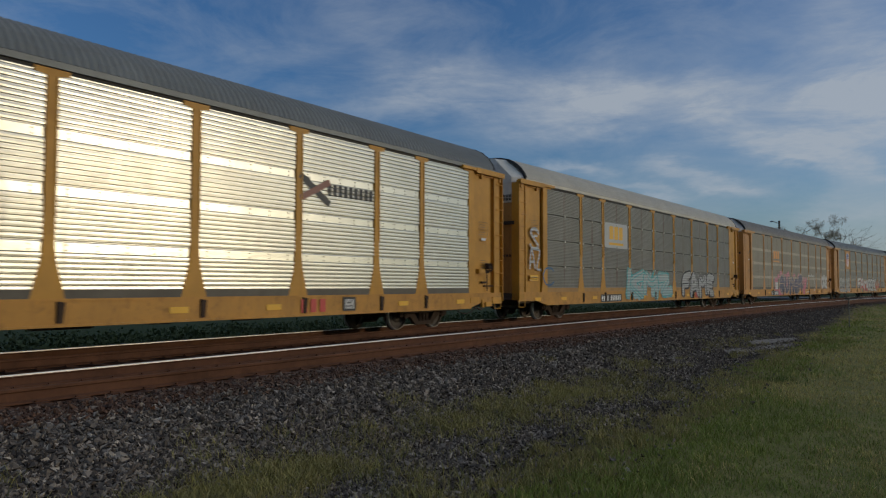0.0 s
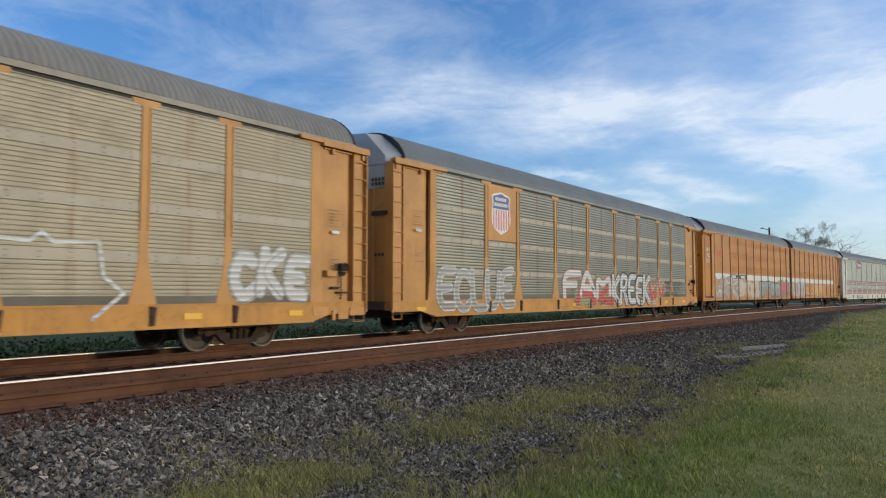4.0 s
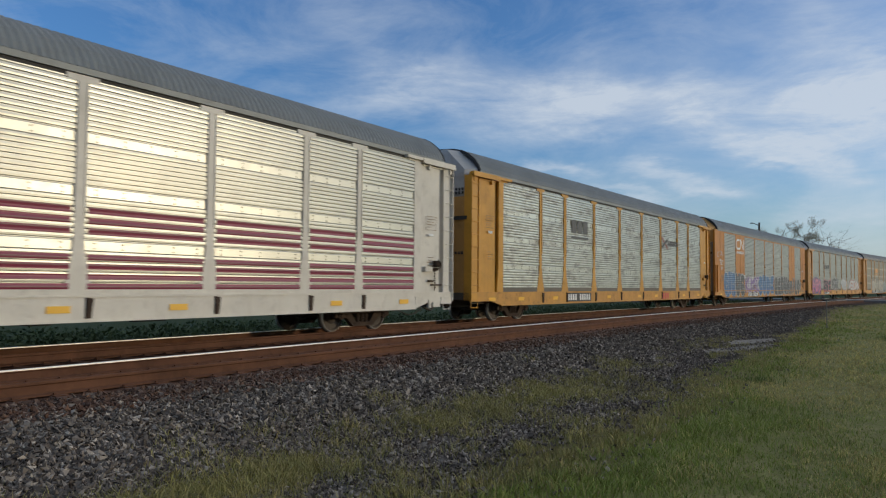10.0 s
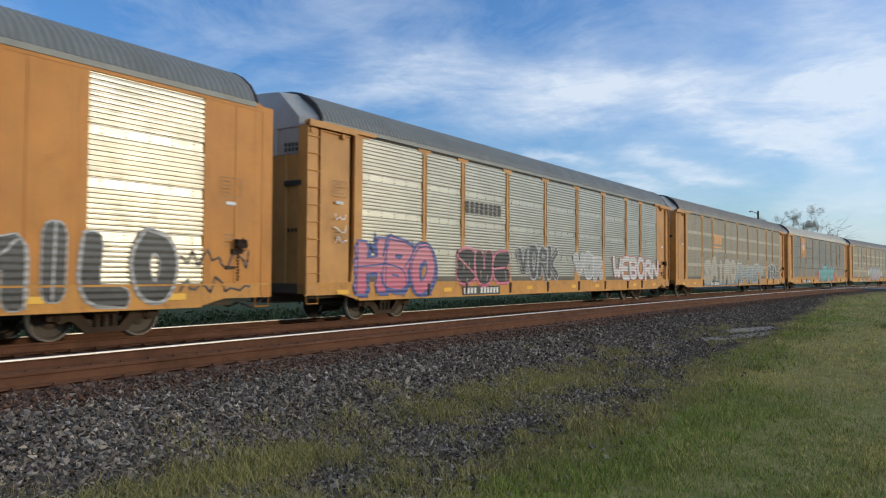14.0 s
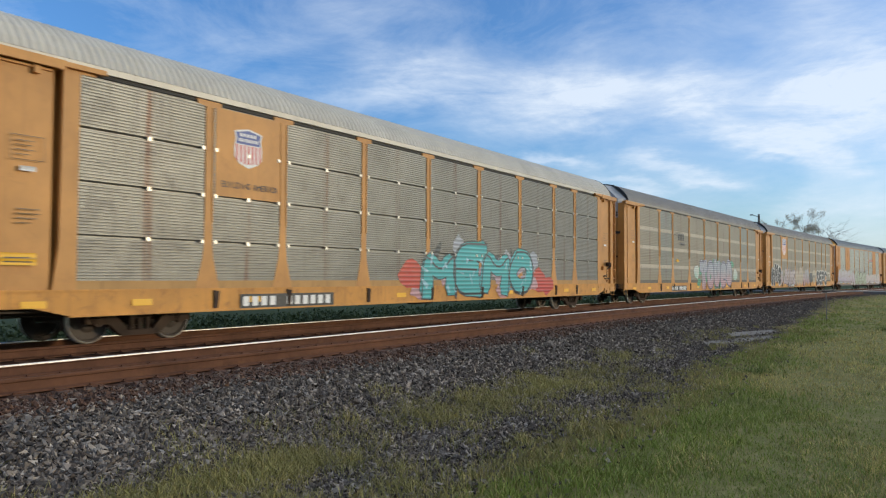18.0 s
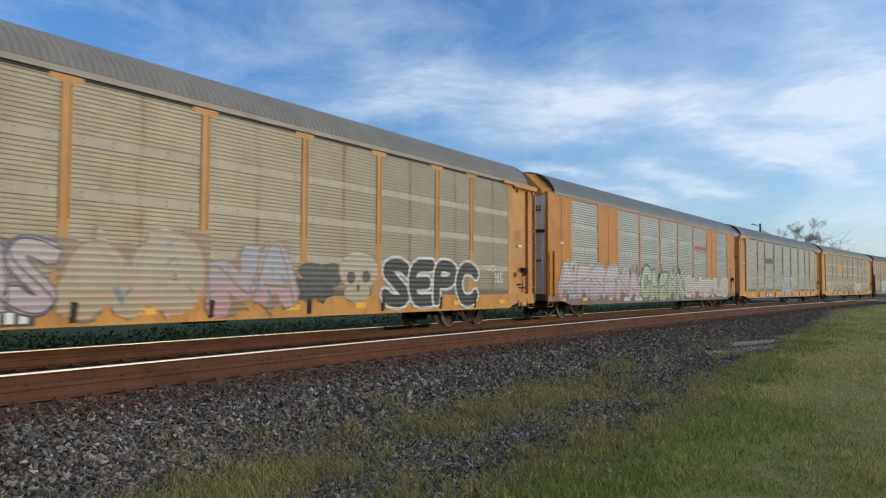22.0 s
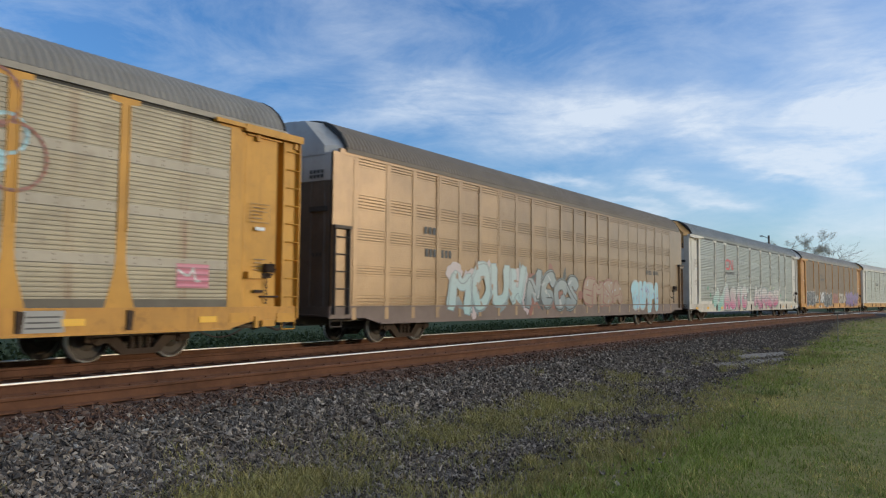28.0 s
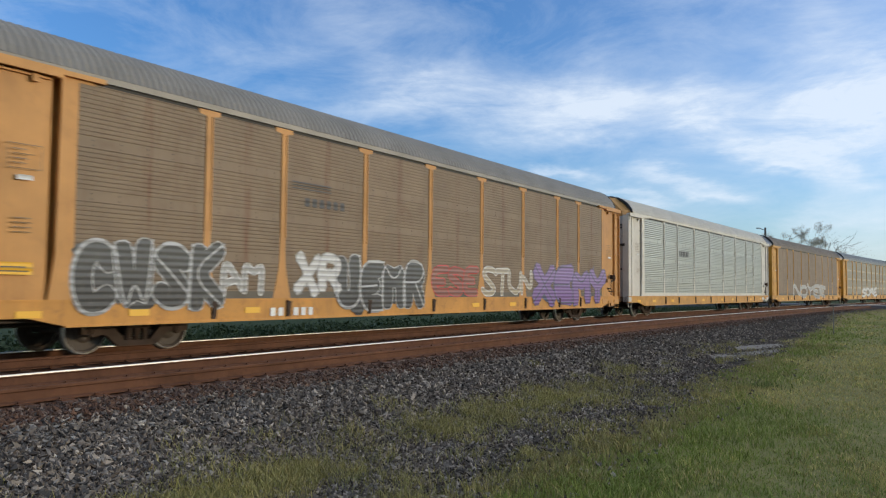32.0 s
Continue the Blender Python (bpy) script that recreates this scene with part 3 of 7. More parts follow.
SILL_PLATES = [(0.06, 0.62, 0.04, 0.66, 0.86), (0.70, 1.06, 0.06, 0.58, 0.72), (1.16, 1.26, 0.05, 0.56, 0.80), (1.40, 1.92, 0.03, 0.68, 0.88)]


def add_sill_plates(car, paint, at):
    """Stepped plates and pockets on the sill below the corner."""
    for k, (x0, x1, deep, z0, z1) in enumerate(SILL_PLATES):
        me = cached(("sill_plate", k), lambda: Shape().box(-x1, -x0, -SIDE - deep, -SIDE + 0.02, z0, z1).mesh("sill_plate"))
        part("sill_plate", me, paint, car, at=at)


def corner_post_mesh():
    def build():
        s = Shape()
        s.plate([(1.60, DECK), (2.02, DECK), (2.02, EAVE - 0.05), (2.30, EAVE - 0.05), (2.30, EAVE + 0.06), (0.0, EAVE + 0.06), (0.0, EAVE - 0.05), (1.72, EAVE - 0.05), (1.70, 1.75)], -SIDE - 0.038, -SIDE + 0.05)
        return s.mesh("door_frame")
    return cached("corner_post", build)


def leaf_mesh(sign, low, high, inner=0.05, outer=1.50, ribs=(0.35, 0.85, 1.30)):
    """One leaf of the folding end doors: a single sheet folded into ribs."""
    def build():
        prof = [(0.05, inner)]
        for k in ribs:
            if k < outer - 0.1:
                prof += [(0.05, k - 0.06), (0.015, k - 0.035), (0.015, k + 0.035), (0.05, k + 0.06)]
        prof += [(0.05, outer), (0.10, outer), (0.10, inner)]
        rings = [[(x, sign * y, z) for x, y in (prof if sign < 0 else prof[::-1])] for z in (low, high)]
        return Shape().sweep(rings).mesh("door_leaf")
    return cached(("leaf", sign, low, high, inner, outer, len(ribs)), build)


def end_bars():
    s = Shape()
    for row, count in ((4.24, 4), (4.12, 4), (2.2, 3)):
        for k in range(count):
            s.box(0.006, 0.014, -1.28 + k * 0.12, -1.21 + k * 0.12, row, row + 0.085)
    return s.mesh("end_lettering")


def add_end(car, at, low, top):
    for sign in (-1, 1):
        part("end_door", leaf_mesh(sign, DECK - 0.02, 4.05), low, car, "grimy folding end door", at)
        part("end_door_top", leaf_mesh(sign, 4.06, 4.74, 0.05, 1.50, (0.5,)), top, car, at=at)
    part("end_latch", cached("latch", lambda: Shape().box(-0.01, 0.05, -1.42, -0.85, 3.30, 3.42).mesh("end_latch")), BLACK, car, at=at)
    rows = cached("endbars", lambda: end_bars())
    tagged(part("end_lettering", rows, BLACK, car, "two rows of short dark bars", at), kind="stuff")
    part("end_seal", cached("seal", lambda: Shape().box(0.03, 0.09, -0.05, 0.05, DECK, 4.74).mesh("end_seal")), BLACK, car, "black rubber seal between the doors", at)


def core_mesh(length):
    """Deck, centre sill and cross bearers."""
    def build():
        s, h = Shape(), length / 2
        s.box(-h + 0.05, h - 0.05, -SIDE + 0.035, SIDE - 0.035, DECK - 0.09, DECK - 0.02)
        s.box(-h + 0.1, h - 0.1, -0.36, 0.36, 0.52, DECK - 0.09)
        s.box(-h + 0.1, h - 0.1, -0.50, 0.50, 0.50, 0.53)
        x = -h + 2.3
        while x < h - 2:
            s.plate([(x - 0.05, 0.66), (x + 0.05, 0.66), (x + 0.05, DECK - 0.09), (x - 0.05, DECK - 0.09)], -SIDE + 0.06, SIDE - 0.06)
            x += 2.28
        s.box(-h, -h + 0.25, -SIDE + 0.03, SIDE - 0.03, 0.74, DECK - 0.02)
        s.box(h - 0.25, h, -SIDE + 0.03, SIDE - 0.03, 0.74, DECK - 0.02)
        return s.mesh("underframe")
    return cached(("core", length), build)


def pipes_mesh(length):
    def build():
        s, h = Shape(), length / 2
        s.tube((-h + 0.4, -1.30, 0.64), (h - 0.4, -1.30, 0.64), 0.022, 6)
        s.tube((-h + 5.5, -1.18, 0.58), (h - 5.5, -1.18, 0.58), 0.03, 6)
        s.tube((-1.0, -0.85, 0.62), (0.1, -0.85, 0.62), 0.17, 10)
        s.box(1.2, 1.6, -1.1, -0.7, 0.48, 0.80)
        s.tube((3.2, -0.95, 0.60), (4.0, -0.95, 0.60), 0.13, 10)
        return s.mesh("brake_pipes")
    return cached(("pipes", length), build)


def coupler_mesh():
    def build():
        s = Shape()
        s.box(-0.62, 0.25, -0.10, 0.10, 0.72, 0.90)
        s.sweep([[(-0.80, -0.16, z), (-0.58, -0.20, z), (-0.52, 0.14, z), (-0.70, 0.20, z), (-0.74, 0.02, z)] for z in (0.68, 0.96)])
        s.tube((-0.1, -0.45, 0.70), (-0.55, -0.42, 0.42), 0.03, 6)
        s.tube((-0.55, -0.42, 0.42), (-0.80, -0.30, 0.52), 0.03, 6)
        s.tube((-0.02, -1.3, 0.78), (-0.10, 0.1, 0.80), 0.018, 6)
        return s.mesh("coupler")
    return cached("coupler", build)


def step_mesh():
    def build():
        s = Shape()
        for x in (0.05, 0.44):
            s.tube((x, -SIDE + 0.0, 0.78), (x, -SIDE + 0.0, 0.50), 0.014, 6)
        s.tube((0.05, -SIDE, 0.505), (0.44, -SIDE, 0.505), 0.014, 6)
        return s.mesh("step")
    return cached("step", build)


WHEEL_R = 0.42


def wheelset_mesh():
    def build():
        s = Shape()
        seg = 28
        for side in (-1, 1):
            prof = [(0.10, 0.845), (0.16, 0.82), (0.22, 0.775), (0.34, 0.79), (0.365, 0.83), (0.395, 0.83), (WHEEL_R, 0.815), (WHEEL_R + 0.002, 0.74), (WHEEL_R + 0.025, 0.71), (WHEEL_R + 0.02, 0.69), (0.35, 0.69)]
            rings = []
            for i in range(seg):
                a = 2 * math.pi * i / seg
                rings.append([(r * math.cos(a), side * y, r * math.sin(a)) for r, y in prof])
            k, c = len(s.v), len(prof)
            for r in rings:
                s.v += r
            for i in range(seg):
                j = (i + 1) % seg
                for e in range(c - 1):
                    q = (k + i * c + e, k + i * c + e + 1, k + j * c + e + 1, k + j * c + e)
                    s.f.append(q if side < 0 else q[::-1])
                    s.m.append(1 if 5 <= e <= 6 else 0)
            s.tube((0, side * 0.80, 0), (0, side * 0.86, 0), 0.09, 12)
        s.tube((0, -0.9, 0), (0, 0.9, 0), 0.08, 10)
        return s.mesh("wheelset", 2)
    return cached("wheelset", build)


def truck_frame_mesh():
    """Two cast side frames, the bolster between them, springs and bearings."""
    def build():
        s = Shape()
        for side in (-1, 1):
            a, b = (-1.10, -0.98) if side < 0 else (0.98, 1.10)
            # the window for the springs is left open: build the frame from five pieces
            s.plate([(-1.12, 0.37), (-0.66, 0.35), (-0.60, 0.60), (-0.80, 0.61), (-1.12, 0.52)], a, b)
            s.plate([(0.66, 0.35), (1.12, 0.37), (1.12, 0.52), (0.80, 0.61), (0.60, 0.60)], a, b)
            s.plate([(-0.64, 0.56), (0.64, 0.56), (0.62, 0.67), (-0.62, 0.67)], a, b)
            s.plate([(-0.40, 0.13), (0.40, 0.13), (0.40, 0.23), (-0.40, 0.23)], a, b)
            s.plate([(-0.72, 0.40), (-0.40, 0.13), (-0.26, 0.22), (-0.58, 0.58)], a, b)
            s.plate([(0.40, 0.13), (0.72, 0.40), (0.58, 0.58), (0.26, 0.22)], a, b)
            y = (a + b) / 2
            for x in (-0.17, 0.0, 0.17):
                for k in range(5):
                    s.tube((x, y, 0.235 + k * 0.044), (x, y, 0.260 + k * 0.044), 0.072, 8)
                s.tube((x, y, 0.23), (x, y, 0.46), 0.05, 6)
            s.box(-0.24, 0.24, a - 0.02, b + 0.02, 0.45, 0.56)
            for x in (-0.889, 0.889):
                s.tube((x, a - 0.03 if side < 0 else b + 0.03, 0.42), (x, y, 0.42), 0.105, 12)
                s.tube((x, a - 0.05 if side < 0 else b + 0.05, 0.42), (x, y, 0.42), 0.055, 8)
        s.box(-0.20, 0.20, -1.0, 1.0, 0.36, 0.54)
        s.box(-0.62, -0.46, -0.9, 0.9, 0.40, 0.50)
        s.box(0.46, 0.62, -0.9, 0.9, 0.40, 0.50)
        return s.mesh("truck_frame")
    return cached("truck", build)


def brake_gear_mesh():
    """Hand brake box, chain and levers by the corner door."""
    def build():
        s = Shape()
        s.box(-0.14, 0.14, -SIDE - 0.08, -SIDE + 0.02, 1.62, 1.72)
        s.box(-0.05, 0.20, -SIDE - 0.13, -SIDE - 0.02, 1.74, 1.92)
        rings = []
        for i in range(20):
            a = 2 * math.pi * i / 20
            c, d = math.cos(a), math.sin(a)
            rings.append([(0.05 + (0.12 + 0.015 * u) * c, -SIDE - 0.16 + 0.02 * w, 1.80 + (0.12 + 0.015 * u) * d) for u, w in ((1, 0), (0, 1), (-1, 0), (0, -1))])
        s.sweep(rings + [rings[0]], caps=False)
        s.tube((0.05, -SIDE - 0.16, 1.64), (0.05, -SIDE - 0.16, 1.96), 0.012, 6)
        s.tube((-0.10, -SIDE - 0.16, 1.80), (0.20, -SIDE - 0.16, 1.80), 0.012, 6)
        for k in range(9):
            s.box(0.02 + 0.015 * (k % 2), 0.05 + 0.015 * (k % 2), -SIDE - 0.05, -SIDE - 0.02, 1.58 - k * 0.065, 1.63 - k * 0.065)
        s.box(-0.3, -0.05, -SIDE - 0.06, -SIDE - 0.01, 1.30, 1.36)
        return s.mesh("hand_brake")
    return cached("brake", build)


def bolt_rows_mesh(width, style):
    """Small bolts along the plain bands, or bright clamps and a bracket on tiered sheets."""
    def build():
        s, step = Shape(), (EAVE - DECK - 0.02) / 4
        if style == "tier":
            for k in (1, 2, 3):
                s.box(-0.035, 0.035, -0.075, -0.03, k * step - 0.045, k * step + 0.03)
            return s.mesh("clamps")
        n = 5 if width > 2.3 else 4
        for k in range(4):
            for j in range(n):
                x = (j + 0.5) / n * width - width / 2
                for z in (k * step + 0.80, k * step + 0.89):
                    s.box(x - 0.012, x + 0.012, -0.042, -0.025, z - 0.012, z + 0.012)
        return s.mesh("bolts")
    return cached(("boltrows", round(width, 2), style), build)


def bolts_mesh(width):
    def build():
        s = Shape()
        for z in (1.93, 2.86, 3.80):
            for x in (-0.16, 0.16):
                s.box(x - 0.03, x + 0.03, -SIDE - 0.065, -SIDE - 0.02, z - 0.035, z + 0.035)
        return s.mesh("clamp_plate")
    return cached("bolts", build)


WHEELS = []      # (wheelset, x of its axle on its car, the car's number)


def add_truck(car, x, number):
    frame_ob = part("truck", truck_frame_mesh(), TRUCK, car, "dusty cast steel truck with coil springs", pose(x, 0, 0))
    for dx in (-0.889, 0.889):
        w = part("wheelset", wheelset_mesh(), [UNDER, TYRE], frame_ob, "steel wheels with bright worn rims", pose(dx, 0, WHEEL_R))
        WHEELS.append((w, x + dx, number))
    return frame_ob


def add_common(car, number, look_of, length=CAR_LENGTH, trucks=True):
    """Roof, frame, running gear and ends, the same for every car."""
    h = length / 2
    paint, roof = look_of["paint"], look_of.get("roof", ROOF_GREY)
    sill = look_of.get("sill", {YELLOW: SILL_YELLOW, AMBER: SILL_AMBER, ORANGE: SILL_AMBER}.get(paint, paint))
    part("roof", roof_mesh(length), roof, car, "ribbed sheet metal roof")
    cap = look_of.get("cap", look_of.get("endtop", CAP_GREY))
    part("roof_rim", edge_mesh(), BLACK, car, at=pose(-h, 0, 0))
    part("roof_rim", edge_mesh(), BLACK, car, at=turned(h))
    part("roof_cap", cap_mesh(), cap, car, at=pose(-h, 0, 0))
    part("roof_cap", cap_mesh(), cap, car, at=turned(h))
    part("underframe", core_mesh(length), UNDER, car, "grimy steel underframe")
    part("side_sill", sill_mesh(length), sill, car, "long steel side sill")
    part("side_sill", sill_mesh(length), sill, car, at=turned(0))
    part("brake_piping", pipes_mesh(length), UNDER, car, "brake pipes and tanks under the deck")
    for at in (pose(-h, 0, 0), turned(h)):
        add_end(car, at, look_of.get("end", SHADE_YELLOW), look_of.get("endtop", CAP_GREY))
        part("coupler", coupler_mesh(), UNDER, car, "heavy steel coupler with air hose", at)
    if trucks:
        add_truck(car, -10.06, number)
        add_truck(car, 10.06, number)


def add_corner(car, paint, place):
    """Ladder, door and frame at one corner."""
    lad = part("ladder", ladder_mesh(), paint, car, at=place)
    for k in range(9):
        part("rung", rung_mesh(), paint, lad, at=pose(0, -SIDE - 0.045, 1.22 + k * 0.405))
    part("corner_door", corner_door_mesh(), paint, car, "plain steel corner door", place)
    part("door_frame", corner_post_mesh(), paint, car, at=place)
    part("door_rail", door_rail_mesh(), paint, car, at=place)
    part("inner_wall", cached("inner", lambda: Shape().box(0.05, 2.1, -SIDE + 0.24, -SIDE + 0.27, DECK, EAVE).mesh("inner_wall")), paint, car, at=place)
    part("step", step_mesh(), paint, car, at=place)


def mirrored(key, me):
    """The mesh seen in a mirror across x = 0."""
    def build():
        other = me.copy()
        other.transform(Matrix.Diagonal((-1, 1, 1, 1)))
        other.flip_normals()
        return other
    return cached(("mirror", key), build)


def add_corner_right(car, paint, h):
    at = pose(h, 0, 0)
    lad = part("ladder", mirrored("ladder", ladder_mesh(LADDER_RIGHT, "right")), paint, car, at=at)
    for k in range(9):
        part("rung", rung_mesh(), paint, lad, at=pose(-0.40, -SIDE - 0.055, 1.22 + k * 0.405) @ Matrix.Diagonal((0.83, 1, 1, 1)))
    part("corner_door", mirrored("corner_door", corner_door_mesh(DOOR_RIGHT, "right")), paint, car, "plain steel corner door", at)
    part("door_frame", mirrored("corner_post", corner_post_mesh()), paint, car, at=at)
    part("door_rail", mirrored("door_rail", door_rail_mesh()), paint, car, at=at)
    part("step", mirrored("step", step_mesh()), paint, car, at=at)
    add_sill_plates(car, paint, at)
    part("sagging_pipe", hose_mesh(), TRUCK, car, "thin pipe sagging below the sill", at)
    part("inner_wall", cached("innerR", lambda: Shape().box(-2.1, -0.05, -SIDE + 0.24, -SIDE + 0.27, DECK, EAVE).mesh("inner_wall")), paint, car, at=at)
    part("hand_brake", brake_gear_mesh(), TRUCK, car, "rusty hand brake wheel and chain", pose(h - 1.0, 0, 0))
    part("brake_bracket", cached("brake_bracket", lambda: Shape().box(-0.52, -0.16, -SIDE - 0.10, -SIDE + 0.03, 1.60, 1.74).mesh("brake_bracket")), paint, car, at=pose(h - 1.0, 0, 0))
    part("brake_lever", cached("brake_lever", lambda: Shape().box(-0.10, 0.42, -SIDE - 0.03, -SIDE + 0.03, 1.20, 1.24).mesh("brake_lever")), TRUCK, car, at=pose(h - 1.0, 0, 0))


def bracket_mesh():
    def build():
        s = Shape()
        s.plate([(0.16, 0.60), (0.26, 0.60), (0.30, 0.94), (0.16, 0.96)], -SIDE - 0.05, -SIDE - 0.015)
        s.box(0.17, 0.25, -SIDE - 0.062, -SIDE - 0.045, 0.70, 0.80)
        return s.mesh("bracket")
    return cached("bracket", build)


def auto_rack(number, look_of, label):
    """A closed car carrier of ribbed screens between flared posts."""
    car = empty("freight_car", label, "freight car", "train")
    h = CAR_LENGTH / 2
    paint = look_of["paint"]
    add_common(car, number, look_of)
    style = look_of.get("style", "band")
    screens = look_of["screens"]
    for k in range(9):
        a, b = BAYS[k], BAYS[k + 1]
        mid = (a + b) / 2 - h
        mat = look_of.get("bay", {}).get(k, screens)
        for far in (False, True):
            y = -SIDE + {"band": 0.022, "fine": 0.010, "tier": 0.013}[style]
            at = pose(mid, y, DECK) if not far else turned(-mid, -y, DECK)
            sc = part("screen", screen_mesh(b - a - 0.06, style), [mat, MATT_BAND if mat in (DULL, WORN) else mat], car, at=at)
            if not far:
                tagged(part("bolts", bolt_rows_mesh(b - a - 0.06, style), BOLT if style == "tier" else UNDER, sc), kind="stuff")
    for k in range(1, 9):
        for far in (False, True):
            at = pose(BAYS[k] - h, 0, 0) if not far else turned(h - BAYS[k])
            p = part("post", post_mesh(*look_of.get("post", (0.30, 0.30, 0.10))), look_of.get("postpaint", paint), car, at=at)
            if style == "tier" and not far:
                tagged(part("clamp_plate", bolts_mesh(0.2), BOLT, p), kind="stuff")
            if not far:
                part("bracket", bracket_mesh(), TRUCK, car, "rusty bracket on the sill", at)
    # black strip put in for the shade of the open gap under the eave
    gutter = cached("gutter", lambda: Shape().box(-h + 2.0, h - 2.0, -SIDE + 0.0, -SIDE + 0.06, EAVE - 0.02, EAVE + 0.05).mesh("gutter"))
    part("gutter", gutter, BLACK, car)
    part("gutter", gutter, BLACK, car, at=turned(0))
    part("kick_strip", kick_mesh(CAR_LENGTH), WHITE if paint == WHITE else SHADE_YELLOW if style == "tier" else KICK, car, "grimy strip below the screens, on most cars darkened for shade")
    add_corner(car, paint, pose(-h, 0, 0))
    add_corner(car, paint, turned(h))
    add_corner_right(car, paint, h)
    return car


def sheet_mesh(width, vents, high=EAVE - DECK, slits=False):
    """A plain steel sheet with bands of louvres at the heights given (from, to)."""
    def build():
        s, half = Shape(), width / 2
        prof, z = [(-0.02, 0.0)], 0.0
        for a, b in vents:
            prof.append((-0.02, a))
            n = max(2, round((b - a) / (0.075 if slits else 0.04)))
            step = (b - a) / n
            for i in range(n):
                q = a + i * step
                if slits:
                    prof += [(-0.022, q + 0.05 * step), (-0.022, q + 0.70 * step), (0.012, q + 0.73 * step), (0.012, q + 0.88 * step), (-0.02, q + 0.92 * step)]
                else:
                    prof += [(-0.012, q + 0.10 * step), (-0.021, q + 0.42 * step), (-0.020, q + 0.95 * step)]
        prof.append((-0.02, high))
        inner = half - (0.22 if half > 0.7 else 0.12)
        s.sweep([[(-inner, y, z) for y, z in prof], [(inner, y, z) for y, z in prof]], closed=False)
        for sign in (-1, 1):
            a, b = sorted((sign * inner, sign * half))
            s.box(a, b, -0.022, 0.0, 0.0, high)
        s.face([(half, 0.03, 0), (-half, 0.03, 0), (-half, 0.03, high), (half, 0.03, high)])
        me = s.mesh("sheet")
        bm = bmesh.new()
        bm.from_mesh(me)
        bmesh.ops.recalc_face_normals(bm, faces=bm.faces)
        bm.to_mesh(me)
        bm.free()
        return me
    return cached(("sheet", round(width, 2), tuple(vents), high, slits), build)


def rib_mesh(z0, z1, width=0.07, deep=0.05):
    def build():
        s = Shape()
        s.box(-width / 2, width / 2, -SIDE - deep, -SIDE + 0.02, z0, z1)
        return s.mesh("rib")
    return cached(("rib", z0, z1, width, deep), build)


def tabbed_rib_mesh():
    """A broad flat rib with short bolted tabs on both its edges."""
    def build():
        s = Shape()
        s.box(-0.075, 0.075, -SIDE - 0.026, -SIDE + 0.02, 0.66, EAVE)
        for k in range(9):
            z = 1.05 + k * 0.43
            for sign in (-1, 1):
                a, b = sorted((sign * 0.075, sign * 0.125))
                s.box(a, b, -SIDE - 0.024, -SIDE + 0.0, z - 0.012, z + 0.014)
        return s.mesh("rib")
    return cached("tabbed_rib", build)


def mixed_rack(number, look_of, label):
    """A closed car carrier of painted plain sheets with ribbed screens let in between."""
    car = empty("freight_car", label, "freight car", "train")
    h = CAR_LENGTH / 2
    paint = look_of["paint"]
    add_common(car, number, look_of)
    edges = [0.30] + BAYS + [CAR_LENGTH - 0.30]
    for k in range(len(edges) - 1):
        a, b = edges[k], edges[k + 1]
        plain = k in (0, 2, 8, 10)
        mid = (a + b) / 2 - h
        for far in (False, True):
            y = -SIDE + (0.0 if plain else 0.035)
            at = pose(mid, y, DECK) if not far else turned(-mid, -y, DECK)
            if plain:
                part("sheet", sheet_mesh(b - a, ()), paint, car, at=at)
                part("seam", rib_mesh(DECK, EAVE, 0.035, 0.030), paint, car, at=pose(mid, 0, 0) if not far else turned(-mid))
            else:
                sc = part("screen", screen_mesh(b - a - 0.17, "band"), [look_of["screens"]] * 2, car, at=at)
                if not far:
                    tagged(part("bolts", bolt_rows_mesh(b - a - 0.17, "band"), UNDER, sc), kind="stuff")
    for k, x in enumerate(BAYS):
        for far in (False, True):
            at = pose(x - h, 0, 0) if not far else turned(h - x)
            part("post", rib_mesh(DECK, EAVE, 0.175, 0.026), paint, car, at=at)
    top = cached("headrail", lambda: Shape().box(-h + 0.3, h - 0.3, -SIDE - 0.03, -SIDE + 0.05, EAVE - 0.02, EAVE + 0.12).mesh("top_rail"))
    part("top_rail", top, paint, car)
    part("top_rail", top, paint, car, at=turned(0))
    edge = cached("edgepost", lambda: Shape().box(0.0, 0.31, -SIDE - 0.03, -SIDE + 0.08, 0.72, EAVE + 0.10).mesh("corner_post"))
    for at in (pose(-h, 0, 0), turned(h)):
        part("corner_post", edge, paint, car, at=at)
        grab = part("ladder", cached("shortladder", lambda: Shape().box(0.02, 0.05, -SIDE - 0.09, -SIDE - 0.05, 0.9, 2.6).box(0.42, 0.45, -SIDE - 0.09, -SIDE - 0.02, 0.9, 2.6).mesh("ladder_rails")), paint, car, at=at)
        for k in range(4):
            part("rung", rung_mesh(), paint, grab, at=pose(0, -SIDE - 0.07, 1.05 + k * 0.42))
        part("step", step_mesh(), paint, car, at=at)
    for at in (pose(h, 0, 0), turned(-h)):
        part("corner_post", mirrored("edge", edge), paint, car, at=at)
        part("step", mirrored("step", step_mesh()), paint, car, at=at)
    part("hand_brake", brake_gear_mesh(), TRUCK, car, "rusty hand brake wheel and chain", pose(h - 1.0, 0, 0))
    return car


